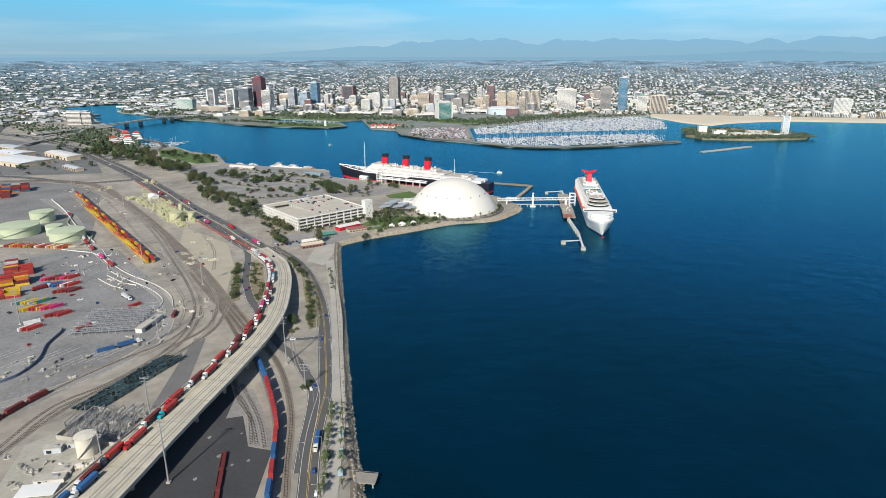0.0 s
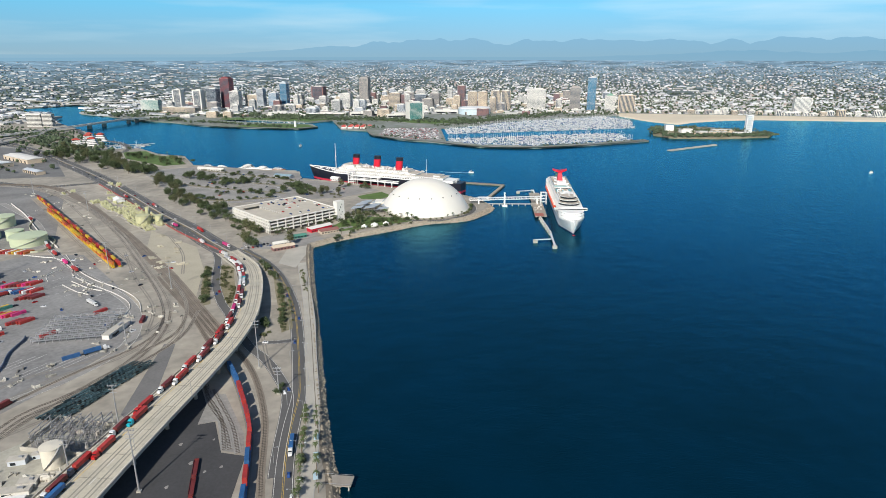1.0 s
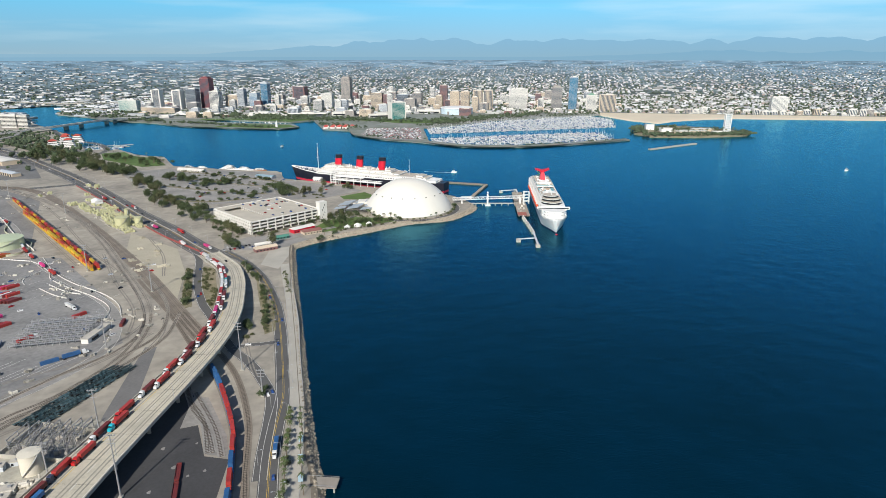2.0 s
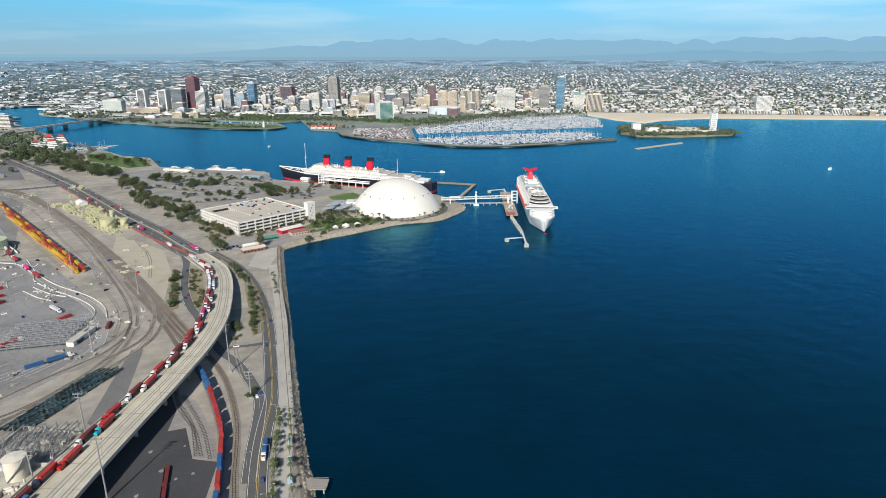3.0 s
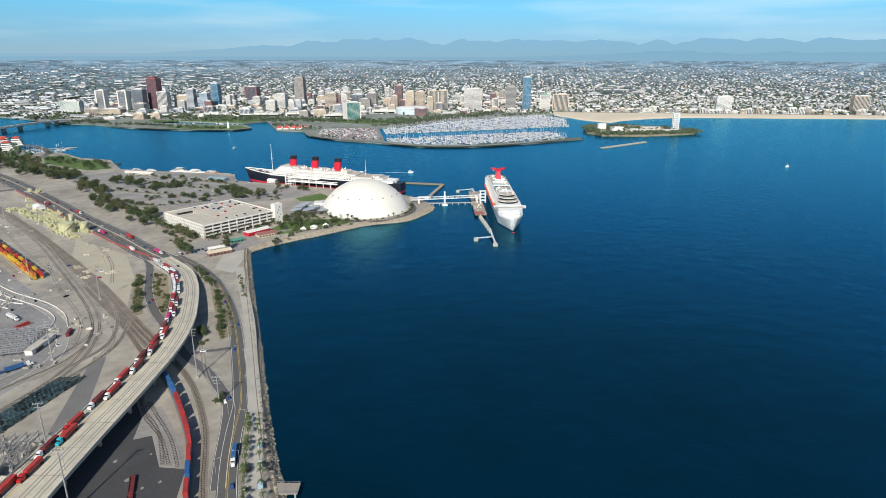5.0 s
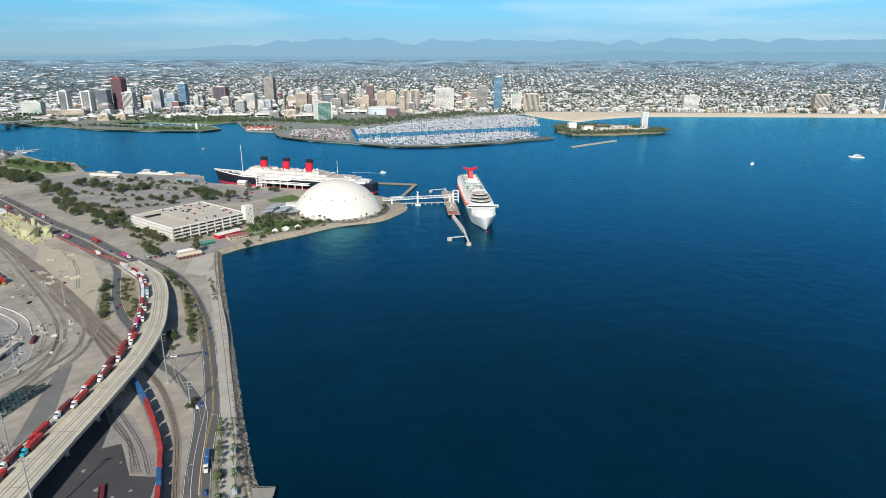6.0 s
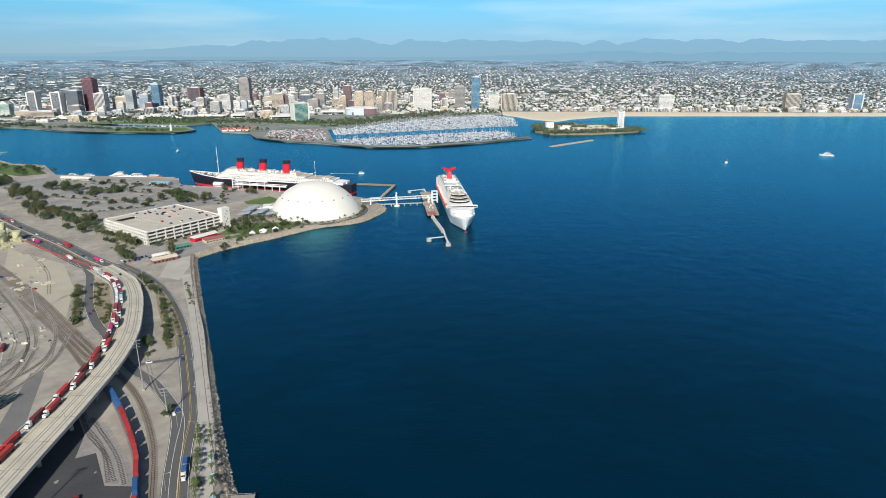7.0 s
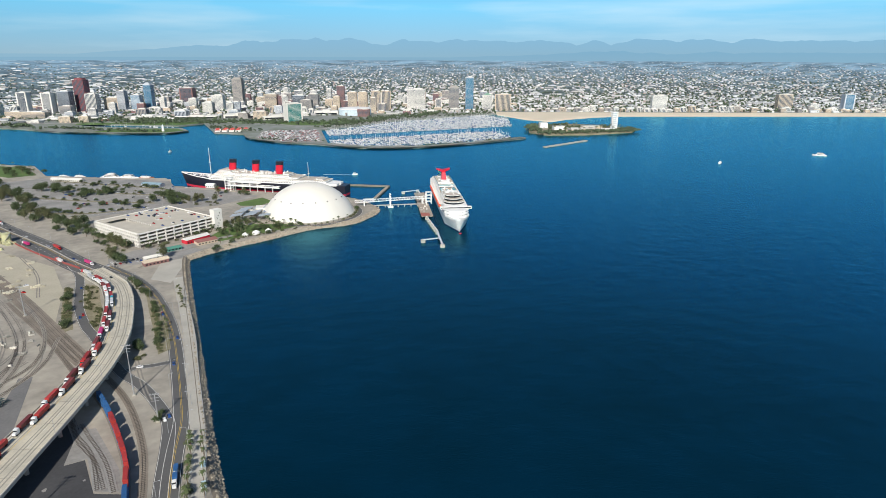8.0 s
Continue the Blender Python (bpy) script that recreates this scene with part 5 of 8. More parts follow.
ROOF_GREY = mat("flat_roof_felt", (0.45, 0.44, 0.42), 0.9, vary=0.15, scale=0.08)
GREEN_ROOF = mat("green_copper_roof", (0.2, 0.36, 0.27), 0.6)


def tower(x, y, w, d, h, turn, style, wall, glass=None, label="", name="tower_block", top="plant", storey=3.6, group=""):
    """An upright city building: a glazed core with slabs or fins standing proud of it, a parapet and a roof house."""
    o = empty(name, x, y, Z - 0.5 if math.hypot(x, y) < 3600 else far_z(math.hypot(x, y)) - 0.5, turn)
    tagged(o, label, "building", group)
    glass = glass or GLASS_DARK
    bm = bmesh.new()
    box(bm, 0, 0, 0, w - 0.8, d - 0.8, h - 0.6)
    part("glazing", bm, glass, o)
    bm = bmesh.new()
    floors = max(2, int(h / storey))
    if style in ("band", "grid"):
        for k in range(floors):
            box(bm, 0, 0, k * h / floors, w, d, h / floors * (0.5 if style == "band" else 0.34))
    if style in ("fin", "grid"):
        pitch = 5.0 if style == "fin" else 4.2
        for length, fixed, swap in ((w, d, False), (d, w, True)):
            n = max(2, int(length / pitch))
            for i in range(n + 1):
                t = -length / 2 + 0.9 + i * (length - 1.8) / n
                for q in (-1, 1):
                    a, b = (t, q * (fixed / 2 - 0.3)) if not swap else (q * (fixed / 2 - 0.3), t)
                    box(bm, a, b, 0, 1.9 if not swap else 0.9, 0.9 if not swap else 1.9, h)
    if style == "curtain":
        for k in range(1, floors):
            box(bm, 0, 0, k * h / floors, w - 0.5, d - 0.5, 0.45)
    if len(bm.verts):
        part("facade_frame", bm, wall, o)["kind"] = "stuff"
    else:
        bm.free()
    if style == "slab_ends":
        for q in (-1, 1):
            bm = bmesh.new()
            box(bm, q * (w / 2 - 2.5), 0, 0, 5, d + 0.6, h + 1.5)
            part("end_wall", bm, wall, o)
        bm = bmesh.new()
        for k in range(1, floors):
            box(bm, 0, 0, k * h / floors, w - 2, d, 0.7)
        part("floor_edges", bm, wall, o)["kind"] = "stuff"
    bm = bmesh.new()
    box(bm, 0, 0, h - 0.6, w + 0.3, d + 0.3, 1.9)
    part("parapet", bm, wall, o)
    if not group.endswith(("blocks", "apartments")):
        bm = bmesh.new()
        box(bm, 0, 0, h + 1.31, w - 1.5, d - 1.5, 0.05)
        part("roof", bm, ROOF_GREY, o)
    bm = bmesh.new()
    if top == "pyramid":
        box(bm, 0, 0, h + 1.3, w * 0.8, d * 0.8, 9, 0, 0.12)
        part("pitched_roof", bm, GREEN_ROOF, o, "green copper roof")
    elif top == "crown":
        box(bm, 0, 0, h + 1.3, w * 0.72, d * 0.72, 6)
        part("crown", bm, wall, o)
    else:
        box(bm, w * 0.1, 0, h + 1.3, w * 0.45, d * 0.5, 3.4)
        box(bm, -w * 0.28, d * 0.1, h + 1.3, w * 0.15, d * 0.3, 2)
        part("plant_room", bm, PALE_WALL, o)
    return o


TOWERS = [
    (-796, 2745, 44, 34, 124, -20, "fin", RED_STONE, None, "tall dark red granite office tower", "crown"),
    (-1002, 2741, 40, 26, 78, -16, "slab_ends", PALE_WALL, None, "dark glass office block with white end walls", "plant"),
    (-900, 2690, 40, 30, 78, -16, "slab_ends", PALE_WALL, None, "dark glass office block with one white wall", "plant"),
    (-843, 2700, 46, 34, 84, -16, "curtain", COOL_WALL, None, "dark blue glass office block", "plant"),
    (-759, 2730, 42, 30, 72, -16, "fin", PALE_WALL, None, "office block with white fins and dark glass", "plant"),
    (-718, 2850, 62, 24, 48, -16, "grid", BEIGE_WALL, None, "long low beige office block", "plant"),
    (-667, 2801, 32, 28, 78, -16, "band", COOL_WALL, None, "pale grey office tower", "plant"),
    (-612, 2790, 38, 26, 62, -16, "band", COOL_WALL, GLASS_BLUE, "light blue-grey apartment block", "plant"),
    (-578, 2865, 32, 30, 98, -16, "curtain", COOL_WALL, GLASS_BLUE, "pale blue glass residential tower", "crown"),
    (-516, 2801, 20, 20, 50, -16, "grid", PALE_WALL, None, "slim white city tower", "plant"),
    (-455, 3060, 60, 40, 74, -16, "slab_ends", BROWN_STONE, None, "dark glass block with brown end walls", "plant"),
    (-292, 2739, 46, 34, 60, -14, "grid", PALE_WALL, None, "white gridded hotel block", "plant"),
    (-225, 2931, 42, 36, 117, -14, "grid", GREY_STONE, None, "tall grey stone office tower with stepped top", "crown"),
    (-80, 2739, 50, 40, 62, -14, "band", BEIGE_WALL, None, "beige hotel block with banded floors", "plant"),
    (-35, 2730, 34, 36, 56, -14, "band", BROWN_STONE, None, "brown banded office block", "plant"),
    (32, 2739, 52, 34, 56, -14, "curtain", COOL_WALL, None, "dark blue glass office block with flat roof", "plant"),
    (92, 2745, 42, 34, 60, -14, "band", GREY_STONE, None, "grey banded office block", "plant"),
    (2, 2215, 58, 28, 60, 24, "slab_ends", PALE_WALL, GLASS_TEAL, "teal glass hotel slab with white end wall", "plant"),
    (207, 2738, 32, 30, 92, -14, "band", BROWN_STONE, None, "tall red-brown office tower", "plant"),
    (246, 2640, 36, 28, 72, -12, "grid", BEIGE_WALL, None, "beige residential tower block", "plant"),
    (290, 2640, 36, 28, 72, -12, "grid", BEIGE_WALL, None, "beige residential tower block", "plant"),
    (338, 2596, 36, 30, 78, -12, "fin", BEIGE_WALL, None, "tall beige apartment tower with recessed balconies", "plant"),
    (381, 2596, 36, 30, 78, -12, "fin", BEIGE_WALL, None, "tall beige apartment tower with recessed balconies", "plant"),
    (507, 2595, 76, 26, 84, -12, "grid", PALE_WALL, None, "wide white apartment tower", "plant"),
    (669, 2595, 42, 30, 90, -12, "band", GREY_STONE, None, "grey apartment tower with balcony bands", "crown"),
    (729, 2568, 34, 32, 131, -12, "curtain", COOL_WALL, GLASS_BLUE, "very tall blue glass residential tower", "plant"),
    (793, 2516, 38, 30, 62, -12, "grid", PALE_WALL, None, "white historic tower with green pitched roof", "pyramid"),
    (848, 2480, 62, 28, 66, -12, "fin", BEIGE_WALL, None, "beige apartment block with tall recesses", "plant"),
    (1501, 2371, 60, 26, 60, -14, "grid", PALE_WALL, None, "white gridded apartment tower by the beach", "plant"),
    (-1062, 2598, 84, 24, 46, -18, "band", PALE_WALL, GLASS_TEAL, "white hotel with long window bands", "plant"),
    (-960, 2540, 60, 40, 22, -18, "band", BEIGE_WALL, None, "beige terraced hotel building", "plant"),
    (-880, 2490, 90, 36, 24, -18, "band", BEIGE_WALL, None, "beige stepped hotel with long floors", "plant"),
]
for k in range(3):
    TOWERS += [((2060, 2150, 2280)[k], (2300, 2232, 2190)[k], (62, 34, 44)[k], (28, 20, 26)[k], (62, 26, 66)[k], -14, ("fin", "grid", "slab_ends")[k], (BEIGE_WALL, PALE_WALL, COOL_WALL)[k], (None, None, GLASS_BLUE)[k],
                ("beige beachfront apartment tower with dark recesses", "white low apartment block by the beach", "blue glass beachfront tower with white end wall")[k], "plant")]
for row in TOWERS:
    tower(*row[:9], label=row[9], top=row[10], group="city towers")

LOW = ["white flat-roofed city block", "beige rendered city block", "grey city office block", "pale mid-rise city building"]
placed = [(t[0], t[1], max(t[2], t[3]) * 0.6) for t in TOWERS]
lot = random.Random(11)
tries = 0
while len(placed) < len(TOWERS) + 220 and tries < 9000:
    tries += 1
    x, y = (lot.uniform(-1050, 1000), lot.uniform(2330, 3350)) if tries % 3 else (lot.gauss(150, 330), lot.uniform(2480, 3100))
    if not inside(CITY_POLY, x, y) or (x > 560 and y < 2440) or abs((x + 150) - (y - 2350) * 0.27) < 22:
        continue
    s = lot.uniform(20, 46)
    if any(math.hypot(x - a, y - b) < s * 0.55 + c for a, b, c in placed):
        continue
    placed.append((x, y, s * 0.6))
    hh = lot.choice([8, 11, 14, 18, 24, 32, 42]) * (1 if y > 2450 else 0.6) * (1.35 if -120 < x < 520 and y > 2500 else 1)
    tower(x, y, s, s * lot.uniform(0.5, 0.8), hh, -15, lot.choice(["band", "grid", "grid", "fin"]), lot.choice([PALE_WALL, PALE_WALL, BEIGE_WALL, GREY_STONE, COOL_WALL, BROWN_STONE]), None,
          lot.choice(LOW), "city_block", "plant", 3.8, "city blocks")
for i in range(64):
    x = 960 + i * 30
    y = np.interp(x, [759, 1071, 1732, 2331, 3300], [2432, 2360, 2195, 2056, 1830]) + lot.uniform(26, 60)
    if any(math.hypot(x - a, y - b) < c + 18 for a, b, c in placed):
        continue
    tower(x, y, lot.uniform(18, 30), lot.uniform(14, 24), lot.choice([8, 10, 12, 14, 17, 22]), -14, lot.choice(["band", "grid", "fin"]), lot.choice([PALE_WALL, BEIGE_WALL, PALE_WALL, GREY_STONE]), None,
          "low beachfront apartment building with balconies", "apartment_house", "plant", 3.2, "beachfront apartments")

# the long white hall, the round arena and the theatre by the shore
for x, y, w, d, h, turn, lab in ((-330, 2420, 150, 60, 13, -8, "long white convention hall with stepped roof"), (-180, 2410, 120, 60, 17, -6, "white convention hall with flat roof"),
                                 (-500, 2440, 110, 50, 13, -12, "white low exhibition building"), (130, 2470, 90, 50, 19, -10, "pale theatre building with blank walls"), (-55, 2330, 100, 40, 16, 10, "white low hotel podium"),
                                 (-700, 2440, 80, 40, 12, -14, "white low aquarium building"), (-800, 2420, 70, 34, 11, -14, "low white pavilion by the park")):
    o = empty("convention_hall", x, y, Z - 0.5, turn)
    tagged(o, lab, "building")
    for k in range(3):
        bm = bmesh.new()
        box(bm, (k - 1) * w / 3, (k % 2) * 4, 0, w / 3 - 0.6, d - k * 5, h * (0.75 + 0.25 * (k % 2)))
        part("hall", bm, PALE_WALL, o)
    bm = bmesh.new()
    box(bm, 0, -d / 2 - 0.4, 2, w * 0.9, 1.2, h * 0.3)
    part("window_strip", bm, DARK, o)
o = empty("round_arena", 235, 2440, Z - 0.5)
tagged(o, "large round white arena with a flat roof", "arena")
bm = bmesh.new()
cyl(bm, 0, 0, 0, 62, 22, 48)
part("drum", bm, mat("pale_blue_mural_wall", (0.55, 0.66, 0.72), 0.7), o)
bm = bmesh.new()
cyl(bm, 0, 0, 22, 64, 3, 48, 60)
part("roof", bm, WHITE, o)
# red-roofed village on the quay
for i in range(9):
    o = empty("quay_shop", -222 + (i % 5) * 21 + lot.uniform(-3, 3), 1990 - (i // 5) * 34 + lot.uniform(-5, 5), Z - 0.2, lot.uniform(-25, 25))
    tagged(o, "small quay shop with red pitched roof", "building", "quay shops")
    bm = bmesh.new()
    box(bm, 0, 0, 0, 15, 11, 5)
    part("wall", bm, PALE_WALL, o)
    bm = bmesh.new()
    box(bm, 0, 0, 5, 16, 12, 3.4, 0, 0.25)
    part("roof", bm, mat("red_tile_roof", (0.5, 0.09, 0.07), 0.7), o)
o = empty("lighthouse", -380, 2010, Z)
tagged(o, "small white lighthouse on the park spit", "lighthouse")
bm = bmesh.new()
cyl(bm, 0, 0, 0, 4, 17, 12, 2.6)
part("shaft", bm, WHITE, o)
bm = bmesh.new()
cyl(bm, 0, 0, 17, 2, 4, 12, 0.6)
part("lantern", bm, COOL_WALL, o)


# ---- marina ----
BASIN = [(95, 1662), (178, 1582), (303, 1562), (454, 1600), (612, 1664), (650, 1800), (760, 2160), (730, 2335), (545, 2255), (326, 2158), (217, 2050), (95, 1955)]
boats, docks, masts = [], [], []
mu = radians(12)
for row in range(-14, 38):
    for k in range(-100, 160):
        u, v = k * 6.0, 1500 + row * 31.0
        x, y = 300 + u * math.cos(mu) - (v - 1560) * math.sin(mu), 1560 + u * math.sin(mu) + (v - 1560) * math.cos(mu)
        gap = 1600 + (x - 300) * 0.2
        if not inside(BASIN, x, y) or (gap + 165 < y < gap + 265) or (y < gap + 165 and x > 600):
            continue
        if k % 8 == 0:
            docks.append((x, y, -0.3, 44, 2.4, 1.0, mu))
        for q in (-1, 1):
            if rng.random() < 0.74:
                ln_ = rng.uniform(8, 14)
                boats.append((x - q * 8.2 * math.sin(mu), y + q * 8.2 * math.cos(mu), mu + math.pi / 2 * q, ln_))
bv, bf = [], []


def add_boat(x, y, a, ln_, mast):
    c, s = math.cos(a), math.sin(a)
    w = ln_ * 0.3
    base = len(bv)
    prof = [(-0.5, -0.42, 0.1), (-0.5, 0.42, 0.1), (0.2, 0.5, 0.1), (0.5, 0, 0.1), (0.2, -0.5, 0.1), (-0.5, -0.46, 1.6), (-0.5, 0.46, 1.6), (0.2, 0.56, 1.7), (0.58, 0, 2.0), (0.2, -0.56, 1.7),
            (-0.3, -0.3, 1.6), (-0.3, 0.3, 1.6), (0.2, 0.28, 1.6), (0.2, -0.28, 1.6), (-0.25, -0.26, 2.9), (-0.25, 0.26, 2.9), (0.08, 0.24, 2.9), (0.08, -0.24, 2.9)]
    for u, v, z in prof:
        u, v = u * ln_, v * w
        bv.append((x + u * c - v * s, y + u * s + v * c, z - 0.1))
    for f in ((0, 1, 6, 5), (1, 2, 7, 6), (2, 3, 8, 7), (3, 4, 9, 8), (4, 0, 5, 9), (5, 6, 7, 8, 9), (14, 15, 16, 17), (10, 11, 15, 14), (11, 12, 16, 15), (12, 13, 17, 16), (13, 10, 14, 17)):
        bf.append([base + i for i in f])
    if mast:
        masts.append((x + 0.05 * ln_ * c, y + 0.05 * ln_ * s, 1.5, 0.2, 0.2, ln_ * 1.2, a))


for x, y, a, ln_ in boats:
    add_boat(x, y, a, ln_, rng.random() < 0.6)
for i in range(44):
    add_boat(rng.uniform(-820, -690), rng.uniform(1560, 1640), rng.uniform(0, 6), rng.uniform(9, 18), i % 2)
    add_boat(-560 + rng.uniform(-90, 190), 2160 + rng.uniform(-30, 30), rng.uniform(0, 6), rng.uniform(9, 16), i % 2)
tagged(raw("moored_boats", bv, bf, palette_mat("boat_paint", [(0.75, 0.75, 0.75), (0.62, 0.63, 0.65), (0.7, 0.7, 0.7), (0.25, 0.3, 0.38), (0.5, 0.52, 0.54), (0.06, 0.12, 0.28), (0.66, 0.64, 0.58)], 0.5)), "hundreds of white boats moored in the marina", "boats", kind="stuff")
tagged(boxes("boat_masts", masts, WHITE), "thin white masts of moored sailing boats", "masts", kind="stuff")
docks += [(-760, 1600, -0.3, 170, 3, 1.2, 0.35), (-740, 1640, -0.3, 120, 3, 1.2, 0.35)]
tagged(boxes("docks", docks, CONCRETE), "pale floating docks between moored boats", "docks", kind="stuff")

# ---- channel bridge ----
QW = [(-1164, 1763, 10), (-1043, 1976, 14), (-966, 2206, 15), (-905, 2300, 11), (-860, 2400, 7)]
o = empty("channel_bridge", -1043, 1976, 0)
tagged(o, "long low concrete road bridge over the channel", "bridge")
for nm, a, b, lo_, hi_, m in (("deck", -13, 13, -2.6, 0, PALE_WALL), ("parapet", -13.4, -13, -1, 1.2, PALE_WALL), ("parapet", 13, 13.4, -1, 1.2, PALE_WALL), ("roadway", -11, 11, 0, 0.1, ASPHALT)):
    ob = ribbon(nm, QW, a, b, lo_, hi_, m, o)
    ob.data.transform(Matrix.Translation((1043, -1976, 0)))
for x, y in ((-1028, 2022), (-1010, 2080), (-975, 2180), (-962, 2214), (-1082, 1900), (-925, 2265)):
    bm = bmesh.new()
    box(bm, x + 1043, y - 1976, -6, 5, 22, 19)
    part("pier", bm, CONCRETE, o)

# ---- oil island ----
o = empty("island_tower", 968, 1762, 4.4, -8)
tagged(o, "tall white slatted tower screening an oil rig", "tower")
for q in (-1, 1):
    for p in (-1, 1):
        bm = bmesh.new()
        box(bm, q * 8, p * 5, 0, 2.2, 2.2, 54)
        part("column", bm, WHITE, o)
for k in range(9):
    bm = bmesh.new()
    box(bm, 0, 0, 3 + k * 6, 18, 11.5, 1.6)
    part("platform", bm, WHITE, o)
bm = bmesh.new()
box(bm, 0, 0, 1, 9, 6, 50)
part("shaft", bm, COOL_WALL, o)
for x, y, w, d, h in ((860, 1760, 90, 30, 7), (905, 1790, 60, 26, 9), (800, 1800, 34, 22, 10), (770, 1850, 24, 20, 16), (820, 1740, 50, 12, 6), (930, 1740, 34, 12, 7)):
    o = empty("rig_building", x, y, 4.4, -6)
    tagged(o, "pale low oil island building behind trees", "building", "island buildings")
    bm = bmesh.new()
    box(bm, 0, 0, 0, w, d, h)
    part("wall", bm, BEIGE_WALL if w > 40 else WHITE, o)
    bm = bmesh.new()
    box(bm, 0, 0, h, w + 0.6, d + 0.6, 0.6)
    part("roof", bm, PALE_WALL, o)

# ---- trees ----
def crown_mesh(name, rx, ry, rz, zc, clumps, leaves, leaf, seed, material):
    """A crown of leaf sprays gathered in clumps, with gaps between them."""
    r = random.Random(seed)
    bm = bmesh.new()
    for c in range(clumps):
        while True:
            p = Vector((r.uniform(-1, 1), r.uniform(-1, 1), r.uniform(-0.8, 1)))
            if 0.35 < p.length < 1.0:
                break
        p = Vector((p.x * rx, p.y * ry, zc + p.z * rz))
        size = r.uniform(0.22, 0.42) * rx
        for k in range(leaves):
            q = p + Vector((r.gauss(0, size), r.gauss(0, size), r.gauss(0, size * 0.7)))
            m = Euler((r.uniform(-1.2, 1.2), r.uniform(-1.2, 1.2), r.uniform(0, 6.3))).to_matrix()
            s = leaf * r.uniform(0.6, 1.3)
            vs = [bm.verts.new(q + m @ Vector(v)) for v in ((-s, -s * 0.5, 0), (s * 0.3, -s * 0.6, 0.1 * s), (s, 0.1 * s, 0), (0, s * 0.6, 0.15 * s))]
            bm.faces.new(vs)
    me = bpy.data.meshes.new(name)
    bm.to_mesh(me)
    bm.free()
    me.materials.append(material)
    return me


def trunk_mesh(h, r, seed, limbs=4):
    rnd = random.Random(seed)
    bm = bmesh.new()
    cyl(bm, 0, 0, -0.3, r, h, 7, r * 0.55)
    for i in range(limbs):
        a = 2 * math.pi * i / limbs + rnd.uniform(-0.4, 0.4)
        beam(bm, (0, 0, h * 0.65), (h * 0.35 * math.cos(a), h * 0.35 * math.sin(a), h * 1.15), r * 0.55)
    me = bpy.data.meshes.new("trunk")
    bm.to_mesh(me)
    bm.free()
    me.materials.append(BARK)
    return me


def palm_crown(seed, h):
    rnd = random.Random(seed)
    bm = bmesh.new()
    for i in range(16):
        a, lift = i * 2.4 + rnd.uniform(-0.2, 0.2), rnd.uniform(-0.3, 0.9)
        prev = None
        for k in range(5):
            t = k / 4
            d = 2.9 * t
            z = h + lift * 2.2 * t - 2.3 * t * t
            w = 0.5 * (1 - t) + 0.08
            c, s = math.cos(a), math.sin(a)
            pair = (bm.verts.new((d * c - w * s, d * s + w * c, z - 0.12)), bm.verts.new((d * c, d * s, z + 0.1)), bm.verts.new((d * c + w * s, d * s - w * c, z - 0.12)))
            if prev:
                bm.faces.new((prev[0], prev[1], pair[1], pair[0]))
                bm.faces.new((prev[1], prev[2], pair[2], pair[1]))
            prev = pair
    me = bpy.data.meshes.new("crown")
    bm.to_mesh(me)
    bm.free()
    me.materials.append(PALM_LEAF)
    return me


OLIVE_LEAF = mat("olive_leaves", (0.105, 0.112, 0.05), 0.8, vary=0.3, scale=0.2, island=0.35)
KINDS = []
for k, (h, r, rx, ry, rz, zc, cl, lv, leaf, m) in enumerate(((3.2, 0.4, 4.6, 4.2, 3.2, 6.2, 26, 22, 0.75, LEAF), (2.4, 0.35, 3.6, 4.0, 2.4, 4.4, 22, 20, 0.65, LEAF), (4.5, 0.4, 3.4, 3.2, 4.6, 8.2, 26, 22, 0.7, OLIVE_LEAF), (0.8, 0.2, 2.4, 2.2, 1.3, 1.5, 14, 18, 0.5, OLIVE_LEAF))):
    KINDS.append((trunk_mesh(h, r, k), crown_mesh("crown", rx, ry, rz, zc, cl, lv, leaf, k + 3, m)))
palm_trunk = []
for h in (8.0, 10.5):
    bm = bmesh.new()
    cyl(bm, 0, 0, -0.3, 0.32, h + 0.3, 7, 0.2)
    me = bpy.data.meshes.new("trunk")
    bm.to_mesh(me)
    bm.free()
    me.materials.append(BARK)
    palm_trunk.append(me)
PALMS = [(palm_trunk[0], palm_crown(1, 8.0)), (palm_trunk[1], palm_crown(2, 10.5))]
TREE_LABEL = ["broad dark green shade tree", "rounded dark green street tree", "tall olive green eucalyptus tree", "low olive green shrub on dry ground"]
veg = random.Random(21)


def tree(x, y, kind, size, z=None):
    palm = kind >= 4
    if kind == 3:
        ob = new("shrub", KINDS[3][1])
        ob.matrix_basis = pose(x, y, Z if z is None else z, 0, 0, veg.uniform(0, 360)) @ Matrix.Scale(size, 4)
        tagged(ob, TREE_LABEL[3], "shrub", "shrubs")
        return
    o = empty("palm_tree" if palm else "tree", x, y, Z if z is None else z, veg.uniform(0, 360))
    o.scale = (size,) * 3
    tagged(o, "slender palm tree with green fronds" if palm else TREE_LABEL[kind], "palm" if palm else "tree", "palms" if palm else "trees")
    t, c = PALMS[kind - 4] if palm else KINDS[kind]
    share("trunk", t, o, Matrix())
    share("crown", c, o, Matrix())


def tree_row(a, b, n, spread, kinds, lo, hi):
    for i in range(n):
        t = (i + veg.uniform(0.1, 0.9)) / n
        tree(a[0] + (b[0] - a[0]) * t + veg.gauss(0, spread), a[1] + (b[1] - a[1]) * t + veg.gauss(0, spread), veg.choice(kinds), veg.uniform(lo, hi))


